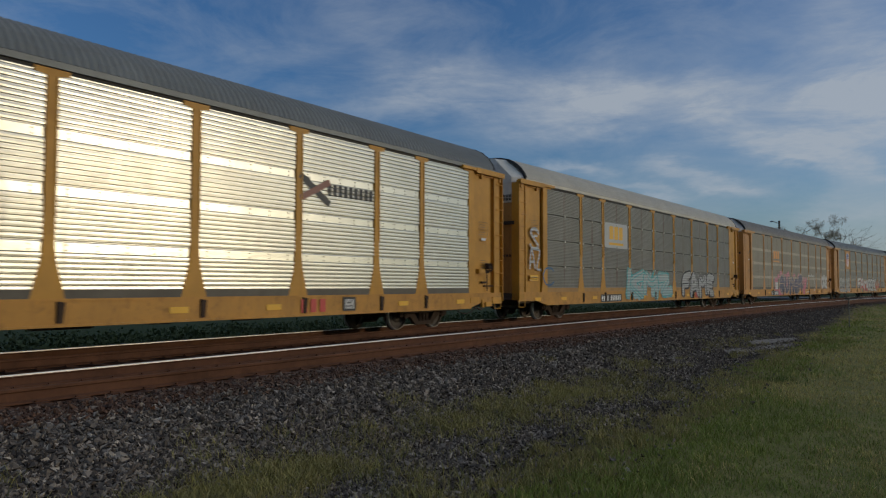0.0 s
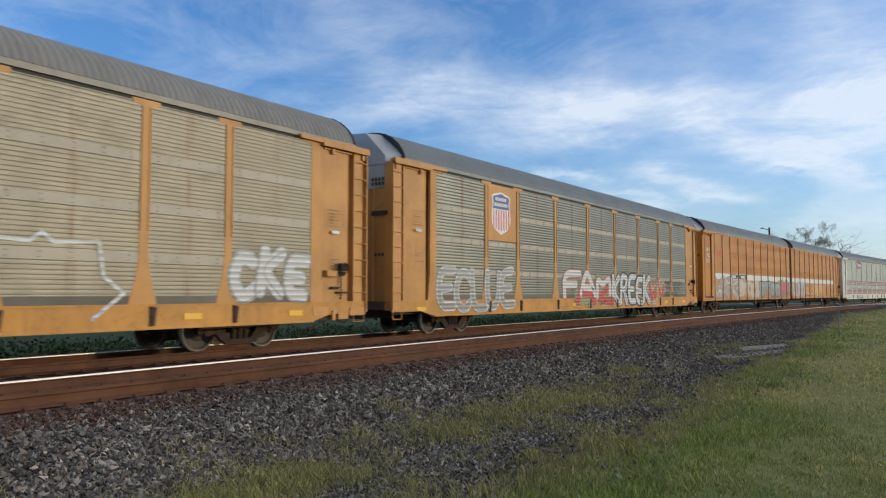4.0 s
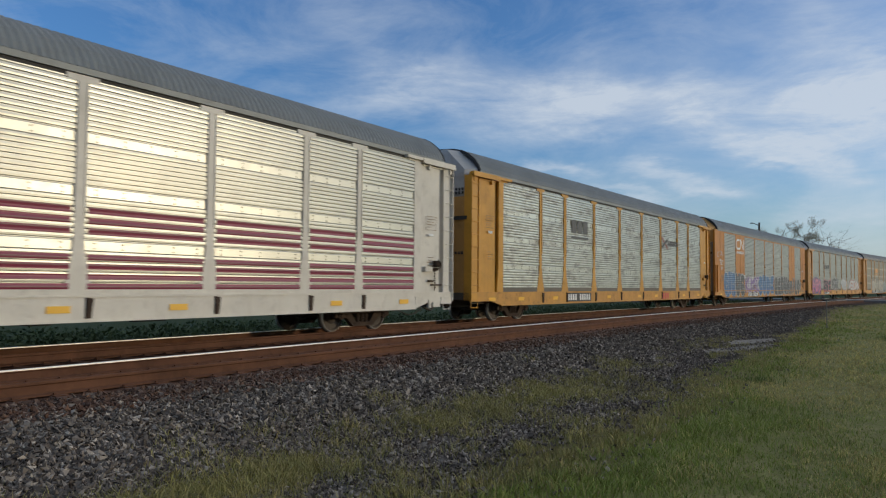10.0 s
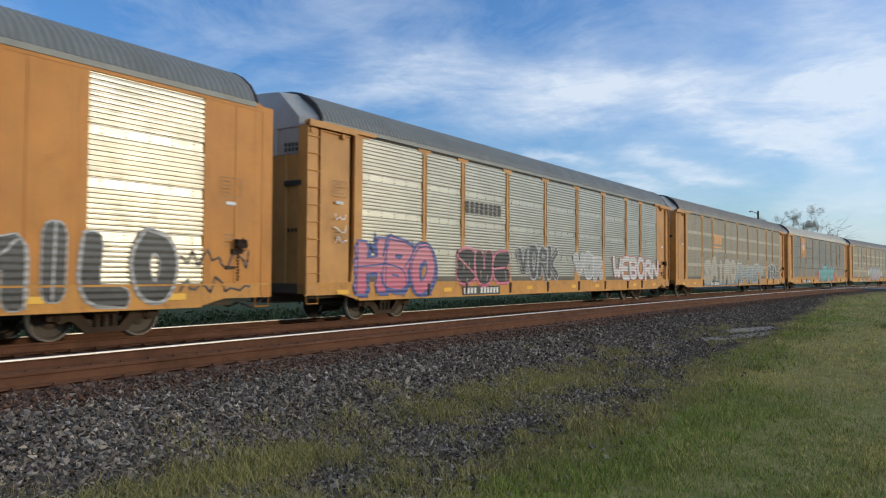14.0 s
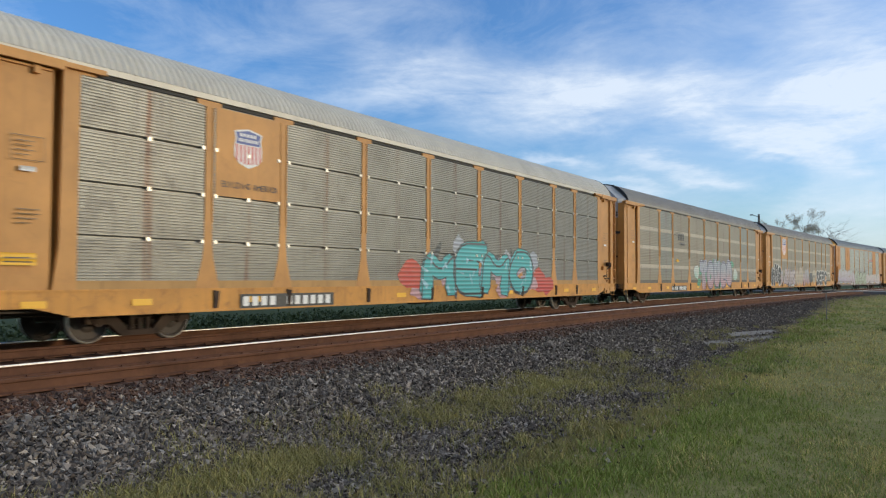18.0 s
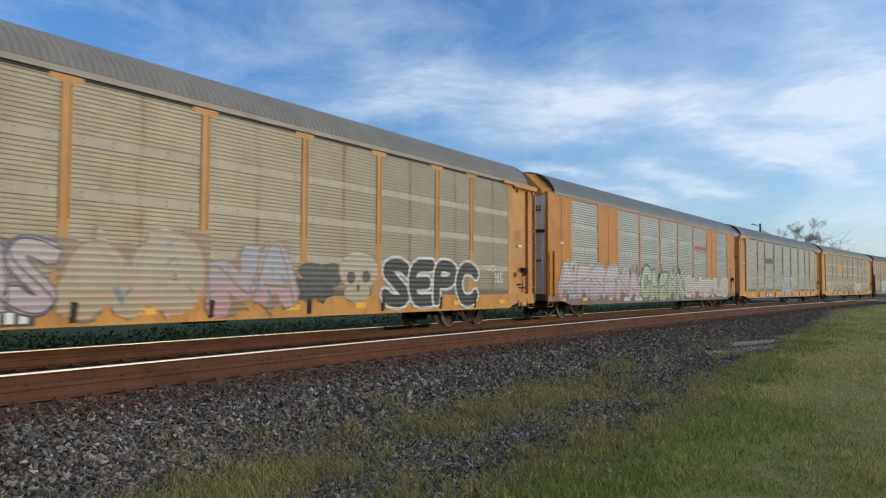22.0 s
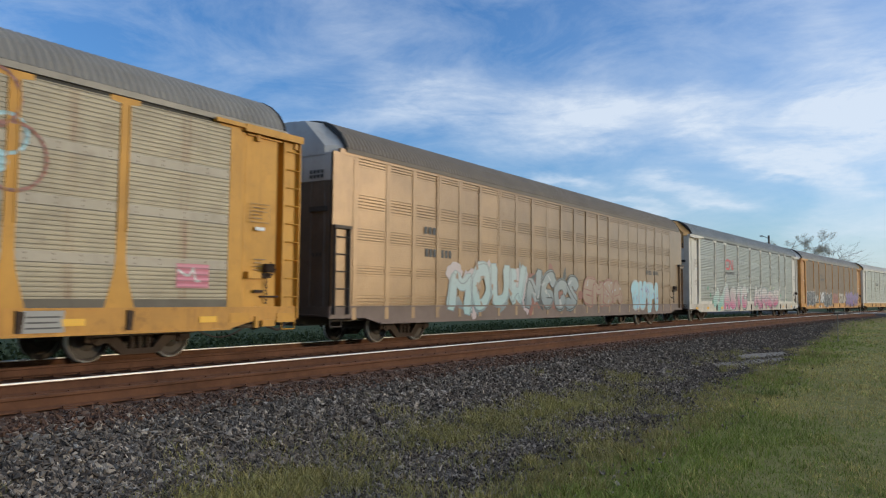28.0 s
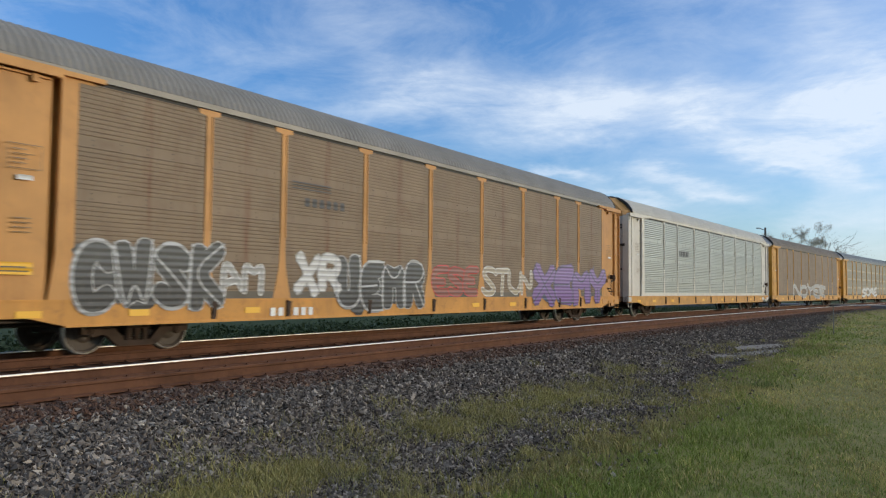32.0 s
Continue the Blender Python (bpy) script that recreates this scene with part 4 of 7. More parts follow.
def sheet_rack(number, look_of, label, posts, vents, length=CAR_LENGTH, whole=None, shift=0.0, into=None, plain_first=0, plain_last=1, skip_ends=(False, False)):
    """A car carrier walled with plain sheets between narrow posts."""
    car = into or empty("freight_car", label, "freight car", "train")
    h = length / 2
    paint = look_of["paint"]
    edges = [0.05] + posts + [length - 0.05]
    base = look_of.get("base", 0.74)
    for k in range(len(edges) - 1):
        a, b = edges[k], edges[k + 1]
        mid = (a + b) / 2 - h + shift
        bands = vents if plain_first < k < len(edges) - 1 - plain_last else ()
        if (k == 0 and skip_ends[0]) or (k == len(edges) - 2 and skip_ends[1]):
            if k == 0:
                part("corner_post", rib_mesh(base, EAVE, 0.24, 0.03), paint, car, at=pose(b - 0.12 - h + shift, 0, 0))
            continue
        for far in (False, True):
            lean = (random.uniform(-0.5, 0.5), random.uniform(-1.1, 1.1)) if "tabbed" in look_of else (0, 0)
            at = pose(mid, -SIDE + 0.01, DECK - 0.1) @ pose(0, 0, 0, lean[0] * 0.5, 0, lean[1]) if not far else turned(-mid if whole is None else mid, SIDE - 0.01, DECK - 0.1)
            part("sheet", sheet_mesh(b - a - 0.012, tuple(bands), EAVE - DECK + 0.12, "tabbed" in look_of), paint, car, at=at)
    for k, x in enumerate(posts):
        for far in (False, True):
            at = pose(x - h + shift, 0, 0) if not far else turned(x - h + shift)
            p = part("post", tabbed_rib_mesh() if "tabbed" in look_of else rib_mesh(base, EAVE, 0.055, 0.05), look_of.get("postpaint", paint), car, at=at)
            if not far and "tabbed" not in look_of:
                part("foot", rib_mesh(0.58, 0.80, 0.13, 0.07), UNDER, p)
    return car


def twin_rack(number, look_of, label):
    """Two short bodies on three trucks, joined by a black bellows."""
    car = empty("freight_car", label, "freight car", "train")
    total, first = 42.33, 21.20
    gap, second = 0.50, 42.33 - 21.20 - 0.50
    vents = ((0.18, 0.58), (1.62, 2.08), (2.50, 2.92), (3.36, 3.74))
    for start, length, flip in ((0.0, first, False), (first + gap, second, True)):
        posts = [2.22, 3.77, 5.37, 7.12, 8.97, 10.77, 12.57, 14.42, 16.27, 18.12, 19.92] if not flip else [1.12, 2.92, 4.77, 6.60, 8.45, 10.29, 12.11, 13.94, 15.83, 17.36, 18.90]
        mid = start + length / 2 - total / 2
        sheet_rack(number, look_of, label, posts, vents, length, True, mid, car, 2 if not flip else -1, 0 if not flip else 2, (not flip, flip))
        part("roof", roof_mesh(round(length, 2)), look_of["roof"], car, "ribbed sheet metal roof", pose(mid, 0, 0))
        part("underframe", core_mesh(round(length, 2)), UNDER, car, "grimy steel underframe", pose(mid, 0, 0))
        for far in (False, True):
            part("side_sill", cached(("lowsill", round(length, 2)), lambda: Shape().box(-length / 2 + 0.05, length / 2 - 0.05, -SIDE - 0.02, -SIDE + 0.05, 0.74, 0.91).mesh("side_sill")), look_of["paint"], car,
                 at=pose(mid, 0, 0) if not far else turned(mid))
            part("top_rail", cached(("toprail", round(length, 2)), lambda: Shape().box(-length / 2 + 0.02, length / 2 - 0.02, -SIDE - 0.03, -SIDE + 0.05, EAVE - 0.03, EAVE + 0.05).mesh("top_rail")), look_of["paint"], car,
                 at=pose(mid, 0, 0) if not far else turned(mid))
        out = mid - length / 2 if not flip else mid + length / 2
        inn = mid + length / 2 if not flip else mid - length / 2
        for x, outer in ((out, True), (inn, False)):
            left = x < mid
            at = pose(x, 0, 0) if left else turned(x)
            part("roof_cap", cap_mesh(), CAP_GREY if outer else BLACK, car, at=at)
            part("roof_rim", edge_mesh(), BLACK, car, at=at)
            add_end(car, at, look_of["end"] if outer else BLACK, look_of["endtop"] if outer else BLACK)
            if outer:
                part("coupler", coupler_mesh(), UNDER, car, "heavy steel coupler with air hose", at)
                (add_corner if left else add_corner_right)(car, look_of["paint"], pose(x, 0, 0) if left else x)
    mid = first + gap / 2 - total / 2
    bellows = Shape()
    folds = [[(mid - 0.25 + k * 0.05, (-SIDE + (0.04 if k % 2 else 0.10)) * a, z) for a, z in ((1, 0.95), (-1, 0.95), (-1, 4.9), (-0.6, 5.55), (0.6, 5.55), (1, 4.9))] for k in range(11)]
    bellows.sweep(folds)
    part("bellows", bellows.mesh("bellows"), BLACK, car, "black rubber bellows between the two bodies")
    add_truck(car, 3.55 - total / 2, number)
    add_truck(car, mid, number)
    add_truck(car, total / 2 - 3.55, number)
    return car


def solid_rack(number, look_of, label):
    """A car of many narrow sheets between close-set ribs, with small louvres."""
    car = empty("freight_car", label, "freight car", "train")
    add_common(car, number, look_of)
    posts = [0.88] + [2.18 + 1.163 * k for k in range(21)]
    posts = [p for p in posts if p < 26.8]
    sheet_rack(number, look_of, label, posts, ((0.05, 0.37), (0.85, 1.12), (1.70, 2.05), (2.50, 2.90), (3.60, 3.82)), CAR_LENGTH, None, 0.0, car)
    h = CAR_LENGTH / 2
    top = cached("headrail", lambda: Shape().box(-h + 0.3, h - 0.3, -SIDE - 0.03, -SIDE + 0.05, EAVE - 0.02, EAVE + 0.12).mesh("top_rail"))
    part("top_rail", top, look_of["paint"], car)
    lad = part("ladder", cached("lowladder", lambda: Shape().box(0.08, 0.11, -SIDE - 0.11, -SIDE - 0.02, 0.8, 2.9).box(0.60, 0.63, -SIDE - 0.11, -SIDE - 0.02, 0.8, 2.9).box(0.05, 0.66, -SIDE - 0.13, -SIDE - 0.02, 2.88, 2.96).mesh("ladder_rails")), UNDER, car, at=pose(-h, 0, 0))
    for k in range(5):
        part("rung", rung_mesh(), UNDER, lad, at=pose(0.1, -SIDE - 0.09, 1.0 + k * 0.42))
    part("step", step_mesh(), UNDER, car, at=pose(-h, 0, 0))
    grab = part("ladder", MESHES["lowladder"], look_of["paint"], car, at=pose(h - 0.72, 0, 0))
    for k in range(5):
        part("rung", rung_mesh(), look_of["paint"], grab, at=pose(0.1, -SIDE - 0.09, 1.0 + k * 0.42))
    part("grab_bar", cached("grab_bar", lambda: Shape().box(0.0, 0.70, -SIDE - 0.15, -SIDE - 0.01, 2.97, 3.07).mesh("grab_bar")), UNDER, car, "dark bar over the ladder", pose(h - 0.72, 0, 0))
    part("hand_brake", brake_gear_mesh(), UNDER, car, "dark hand brake gear", pose(h - 1.5, 0, 0))
    return car


Y_BAND = dict(paint=YELLOW, screens=SILVER, style="band", roof=ROOF_GREY)
TRAIN = [
    ("rack", dict(Y_BAND, screens=BRIGHT, roof=ROOF_GREY), "yellow car carrier with bright bare metal screens"),
    ("rack", dict(Y_BAND, screens=GREYTIN, style="tier", roof=ROOF_PALE, endtop=WHITE_END), "yellow car carrier with grey tiered screens and graffiti"),
    ("rack", dict(Y_BAND, paint=AMBER, screens=DULL, style="fine", roof=ROOF_TAN), "amber car carrier with dull tan screens and pink graffiti"),
    ("rack", dict(Y_BAND, paint=AMBER, screens=WORN, roof=ROOF_GREY), "amber car carrier with weathered screens and pale graffiti"),
    # dark postpaint stands in for the shadow line beside each orange rib
    ("twin", dict(paint=ORANGE, roof=ROOF_GREY, postpaint=DARK_SILL_RIB, end=SHADE_YELLOW, endtop=CAP_GREY), "orange two-part car carrier with louvred sheets and a black joint"),
    ("rack", dict(paint=WHITE, screens=PALE, roof=ROOF_GREY, end=CAP_GREY, endtop=WHITE), "white car carrier with bright screens and dark red stripes"),
    ("rack", dict(Y_BAND, screens=SCUFFED), "yellow car carrier with bright screens scuffed dark"),
    ("mixed", dict(paint=ORANGE, screens=SILVER, roof=ROOF_GREY, cap=SHADE_YELLOW, end=GREYTIN, endtop=SHADE_YELLOW), "orange car carrier with bright screens and blue graffiti"),
    ("rack", dict(Y_BAND, paint=AMBER, roof=ROOF_GREY), "amber car carrier with bright screens and a row of graffiti"),
    ("rack", dict(Y_BAND, paint=AMBER, screens=DULL, style="fine", roof=ROOF_TAN), "amber car carrier with dull tan screens and grey graffiti"),
    ("rack", dict(Y_BAND, paint=AMBER, screens=GREYTIN, style="tier", roof=ROOF_PALE), "amber car carrier with grey tiered screens and turquoise graffiti"),
    ("rack", dict(Y_BAND, paint=AMBER, screens=DULL, style="fine", roof=ROOF_TAN, bay={1: WORN, 7: WORN}), "amber car carrier with weathered screens and green-edged graffiti"),
    ("rack", dict(Y_BAND, paint=AMBER, screens=DULL, style="fine", roof=ROOF_TAN), "amber car carrier with tan screens and black graffiti"),
    ("mixed", dict(paint=ORANGE, screens=SILVER, sill=DARK_SILL_RIB, roof=ROOF_GREY, cap=SILL_AMBER, end=WHITE_END, endtop=WHITE_END), "orange car carrier with bright screens and pale pink graffiti"),
    ("rack", dict(Y_BAND, paint=AMBER, roof=ROOF_GREY), "amber car carrier with bright screens, lettering and small graffiti"),
    ("rack", dict(Y_BAND, screens=DULL, style="fine", roof=ROOF_TAN), "yellow car carrier with dull screens and ring-shaped graffiti"),
    ("solid", dict(paint=BEIGE, tabbed=True, roof=ROOF_DARK, sill=DARK_SILL_RIB, end=UNDER, endtop=CAP_GREY), "copper beige car carrier with close-set ribs"),
    ("rack", dict(paint=WHITE, screens=SILVER, roof=ROOF_GREY, cap=SHADE_YELLOW, sill=SILL_WHITE, end=WHITE_END, endtop=SHADE_YELLOW), "white car carrier with pale screens and pink and green graffiti"),
    ("rack", dict(Y_BAND, paint=AMBER, screens=BROWN, style="fine", post=(0.27, 0.26, 0.085), roof=ROOF_TAN, endtop=WHITE_END), "amber car carrier with rust brown screens and white-edged graffiti"),
    ("rack", dict(paint=WHITE, screens=PALE, post=(0.10, 0.10, 0.045), sill=SILL_YELLOW, roof=ROOF_PALE, cap=SHADE_YELLOW, end=CAP_GREY), "white car carrier with pale screens on a yellow sill"),
    ("rack", dict(Y_BAND, screens=BROWN, style="fine", post=(0.12, 0.14, 0.055), roof=ROOF_DARK), "yellow car carrier with brown screens"),
    ("rack", dict(Y_BAND, screens=DULL), "yellow car carrier with weathered screens"),
    ("rack", dict(Y_BAND, screens=GREYTIN), "yellow car carrier with grey screens"),
    ("rack", dict(Y_BAND, screens=DULL), "amber car carrier with dull screens"),
]
BUILD = {"rack": auto_rack, "mixed": mixed_rack, "twin": twin_rack, "solid": solid_rack}
CARS = [BUILD[kind](i, look_of, label) for i, (kind, look_of, label) in enumerate(TRAIN)]


def car_centre(i):
    """Place of a car's middle along the train; 0 is the joint behind the first car."""
    if i < 4:
        return PITCH * (i - 0.5)
    if i == 4:
        return 85.65 + 21.75
    return 129.15 + PITCH * (i - 4.5)


# ---------------------------------------------------------------- paint on the cars: graffiti, signs, lettering
PLAIN = {}


def paint_material(name, low, high=None, rough=0.55, worn=0.42, ribbed=True):
    """Sprayed paint over ribbed metal, shading from one colour to another with height; groove shade is painted on."""
    m = bpy.data.materials.new(name)
    if ribbed:
        PLAIN[m] = paint_material(name + "_on_sheet", low, high, rough, worn, False)
    m.use_nodes = True
    n = Nodes(m.node_tree)
    bsdf = n.add("ShaderNodeBsdfPrincipled")
    out = n.add("ShaderNodeOutputMaterial")
    n.put(bsdf.outputs[0], out.inputs[0])
    at = n.add("ShaderNodeTexCoord").outputs["Object"]
    split = n.add("ShaderNodeSeparateXYZ")
    n.put(at, split.inputs[0])
    z = split.outputs[2]
    cloud = n.noise(at, 1.3, 4.0, 0.6)
    speck = n.noise(at, 14.0, 4.0, 0.7)
    t = n.ramp(n.math("ADD", z, n.math("MULTIPLY", n.math("SUBTRACT", cloud, 0.5), 1.4)), 0.75, 1.75)
    c = n.mix(t, low, high or low)
    c = n.mix(n.math("MULTIPLY", n.ramp(speck, 0.55, 0.75), worn), c, (0.24, 0.21, 0.17))
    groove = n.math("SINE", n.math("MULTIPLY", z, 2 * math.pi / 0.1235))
    # dark lines put the shade of the ribs' grooves into the colour
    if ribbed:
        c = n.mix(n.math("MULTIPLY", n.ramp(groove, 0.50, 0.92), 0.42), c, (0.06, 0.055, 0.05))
    n.put(c, bsdf.inputs["Base Color"])
    bsdf.inputs["Roughness"].default_value = rough
    relief = n.add("ShaderNodeBump")
    relief.inputs["Strength"].default_value, relief.inputs["Distance"].default_value = 0.35, 0.02
    n.put(groove if ribbed else cloud, relief.inputs["Height"])
    n.put(relief.outputs[0], bsdf.inputs["Normal"])
    return m


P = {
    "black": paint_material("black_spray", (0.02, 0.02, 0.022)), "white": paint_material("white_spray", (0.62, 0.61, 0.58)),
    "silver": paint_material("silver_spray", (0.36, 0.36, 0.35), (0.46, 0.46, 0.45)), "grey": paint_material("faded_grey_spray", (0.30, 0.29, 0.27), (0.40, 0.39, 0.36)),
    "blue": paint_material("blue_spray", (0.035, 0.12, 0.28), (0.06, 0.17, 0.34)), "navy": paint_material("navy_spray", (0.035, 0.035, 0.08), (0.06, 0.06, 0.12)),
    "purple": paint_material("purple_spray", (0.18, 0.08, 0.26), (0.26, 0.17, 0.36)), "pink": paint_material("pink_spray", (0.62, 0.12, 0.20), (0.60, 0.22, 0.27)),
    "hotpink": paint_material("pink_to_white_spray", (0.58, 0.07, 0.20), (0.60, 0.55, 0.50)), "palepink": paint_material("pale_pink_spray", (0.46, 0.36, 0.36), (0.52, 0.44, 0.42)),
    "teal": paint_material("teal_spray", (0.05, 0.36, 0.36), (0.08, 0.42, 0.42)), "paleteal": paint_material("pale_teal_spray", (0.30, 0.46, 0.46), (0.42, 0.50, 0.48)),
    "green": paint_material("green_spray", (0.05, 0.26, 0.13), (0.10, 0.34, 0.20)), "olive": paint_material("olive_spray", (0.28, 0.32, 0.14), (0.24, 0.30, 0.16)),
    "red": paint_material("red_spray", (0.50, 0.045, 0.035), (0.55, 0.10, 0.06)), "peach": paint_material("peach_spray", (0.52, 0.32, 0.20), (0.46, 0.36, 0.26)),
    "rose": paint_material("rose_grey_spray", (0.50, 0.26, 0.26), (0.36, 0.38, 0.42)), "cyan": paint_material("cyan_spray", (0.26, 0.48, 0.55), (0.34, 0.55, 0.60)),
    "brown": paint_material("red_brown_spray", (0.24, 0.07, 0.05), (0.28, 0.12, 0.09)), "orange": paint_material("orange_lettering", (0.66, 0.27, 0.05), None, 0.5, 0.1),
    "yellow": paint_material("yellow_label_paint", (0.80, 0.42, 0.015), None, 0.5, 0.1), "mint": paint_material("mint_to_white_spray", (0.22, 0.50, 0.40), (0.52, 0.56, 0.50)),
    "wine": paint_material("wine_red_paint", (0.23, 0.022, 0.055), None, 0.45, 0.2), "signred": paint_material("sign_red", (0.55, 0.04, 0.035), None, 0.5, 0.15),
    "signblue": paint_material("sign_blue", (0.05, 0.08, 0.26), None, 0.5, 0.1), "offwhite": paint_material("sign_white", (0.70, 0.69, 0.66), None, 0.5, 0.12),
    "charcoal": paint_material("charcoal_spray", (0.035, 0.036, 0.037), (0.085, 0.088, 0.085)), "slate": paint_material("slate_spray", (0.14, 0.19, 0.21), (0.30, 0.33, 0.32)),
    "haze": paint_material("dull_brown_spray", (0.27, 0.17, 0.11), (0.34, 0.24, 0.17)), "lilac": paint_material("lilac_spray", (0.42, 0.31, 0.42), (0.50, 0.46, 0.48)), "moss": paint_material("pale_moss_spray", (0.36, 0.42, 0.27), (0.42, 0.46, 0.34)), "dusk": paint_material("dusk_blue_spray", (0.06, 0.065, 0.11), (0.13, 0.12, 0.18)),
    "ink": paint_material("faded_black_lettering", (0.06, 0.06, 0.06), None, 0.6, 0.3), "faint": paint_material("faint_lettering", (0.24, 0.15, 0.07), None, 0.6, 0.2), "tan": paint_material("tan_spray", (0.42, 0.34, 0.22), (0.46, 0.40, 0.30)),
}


def paint_floor(car, x):
    """The lower edge of a car's sill, below which no paint can lie."""
    if car == CARS[4]:
        return 0.75
    return SILL_LOW + 0.012 + 0.14 * smooth(11.8, 12.4, abs(x))


def flat(name, pieces, material, car, layer, label="", rise=0.00012):
    """Flat painted pieces (points in x and z) on a car's side; higher layers lie on lower ones."""
    s = Shape()
    face = -SIDE - (0.016 if car == CARS[4] else 0.028 if car == CARS[16] else 0.032 if car in (CARS[7], CARS[13]) else 0.041)
    for k, (pts, faces) in enumerate(pieces):
        base = len(s.v)
        y = face - 0.0011 * layer - rise * k
        s.v += [(p[0], y - (p[2] if len(p) > 2 else 0.0), max(p[1], paint_floor(car, p[0]))) for p in pts]
        for f in faces:
            s.f.append(tuple(base + i for i in f))
            s.m.append(0)
    me = s.mesh(name)
    bm = bmesh.new()
    bm.from_mesh(me)
    for f in bm.faces:
        f.normal_update()
        if f.normal.y > 0:
            f.normal_flip()
    bm.to_mesh(me)
    bm.free()
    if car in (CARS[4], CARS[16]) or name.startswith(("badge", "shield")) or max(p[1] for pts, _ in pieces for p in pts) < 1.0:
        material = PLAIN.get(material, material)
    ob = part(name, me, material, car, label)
    return tagged(ob, kind="stuff") if name in ("graffiti_cloud", "graffiti_splash") else ob


def bar(x0, x1, z0, z1):
    return ([(x0, z0), (x1, z0), (x1, z1), (x0, z1)], [(0, 1, 2, 3)])


def poly(points):
    return (points, [tuple(range(len(points)))])


def blob(x, z, rx, rz, rng, sides=14, rough=0.18):
    return poly([(x + rx * (1 + rng.uniform(-rough, rough)) * math.cos(2 * math.pi * i / sides), z + rz * (1 + rng.uniform(-rough, rough)) * math.sin(2 * math.pi * i / sides)) for i in range(sides)])


def spike(x, z, length, width, angle):
    c, s = math.cos(angle), math.sin(angle)
    pts = [(0, -width), (length * 0.6, -width * 0.7), (length, 0), (length * 0.6, width * 0.7), (0, width)]
    return poly([(x + a * c - b * s, z + a * s + b * c) for a, b in pts])


def stroke(points, width):
    """A ribbon along a crooked line."""
    out = []
    for a, b in zip(points[:-1], points[1:]):
        d = math.hypot(b[0] - a[0], b[1] - a[1]) or 1e-6
        nx, nz = -(b[1] - a[1]) / d * width / 2, (b[0] - a[0]) / d * width / 2
        ex, ez = (b[0] - a[0]) / d * width * 0.3, (b[1] - a[1]) / d * width * 0.3
        out.append(poly([(a[0] - ex + nx, a[1] - ez + nz), (a[0] - ex - nx, a[1] - ez - nz), (b[0] + ex - nx, b[1] + ez - nz), (b[0] + ex + nx, b[1] + ez + nz)]))
    return out


# letters as lines on a grid four wide and six high, the strokes of one letter parted by a slash
LINES = {"A": "00 16 26 40/12 32", "B": "06 00 30 41 33 03/06 36 45 33", "C": "45 36 16 04 02 10 30 41", "D": "06 00 20 41 45 26 06", "E": "46 06 00 40/03 33",
         "F": "46 06 00/03 33", "G": "45 36 16 04 02 10 30 42 22", "H": "06 00/46 40/03 43", "I": "26 20", "J": "46 42 30 10 02", "K": "06 00/46 03 40", "L": "06 00 40",
         "M": "00 06 23 46 40", "N": "00 06 40 46", "O": "16 04 02 10 30 42 44 36 16", "P": "00 06 36 45 33 03", "Q": "16 04 02 10 30 42 44 36 16/22 40",
         "R": "00 06 36 45 33 03/23 40", "S": "45 36 16 05 14 32 41 30 10 01", "T": "06 46/26 20", "U": "06 02 10 30 42 46", "V": "06 20 46", "W": "06 10 23 30 46",
         "X": "06 40/46 00", "Y": "06 23 46/23 20", "Z": "06 46 00 40", "2": "05 16 36 45 43 00 40"}


def ribbon(points, width, rng, lift, chisel=0.0):
    """A smooth band along a line, round or cut off at its ends."""
    pts = [Vector(p) for p in points]
    for _ in range(2):
        cut = [pts[0]]
        for a, b in zip(pts, pts[1:]):
            cut += [a.lerp(b, 0.25), a.lerp(b, 0.75)]
        pts = cut + [pts[-1]]
    out, faces, n = [], [], len(pts)
    start, end = (pts[0] - pts[1]).normalized(), (pts[-1] - pts[-2]).normalized()
    rows = []
    for share, size in ((0.48, 0.35), (0.34, 0.76)):
        rows.append((pts[0] + start * width * share, start, size))
    for k, p in enumerate(pts):
        d = (pts[min(k + 1, n - 1)] - pts[max(k - 1, 0)]).normalized()
        rows.append((p, -d, 1.0 + chisel * abs(2 * k / (n - 1) - 1) ** 2))
    for share, size in ((0.34, 0.76), (0.48, 0.35)):
        rows.append((pts[-1] + end * width * share, -end, size))
    for k, (p, d, size) in enumerate(rows):
        side = Vector((-d.y, d.x)) * width * 0.5 * (size if not chisel else max(size, 0.9))
        out += [(p.x + side.x, p.y + side.y, lift + k * 0.000006), (p.x - side.x, p.y - side.y, lift + k * 0.000006)]
    for k in range(len(rows) - 1):
        faces.append((2 * k, 2 * k + 1, 2 * k + 3, 2 * k + 2))
    return (out, faces)


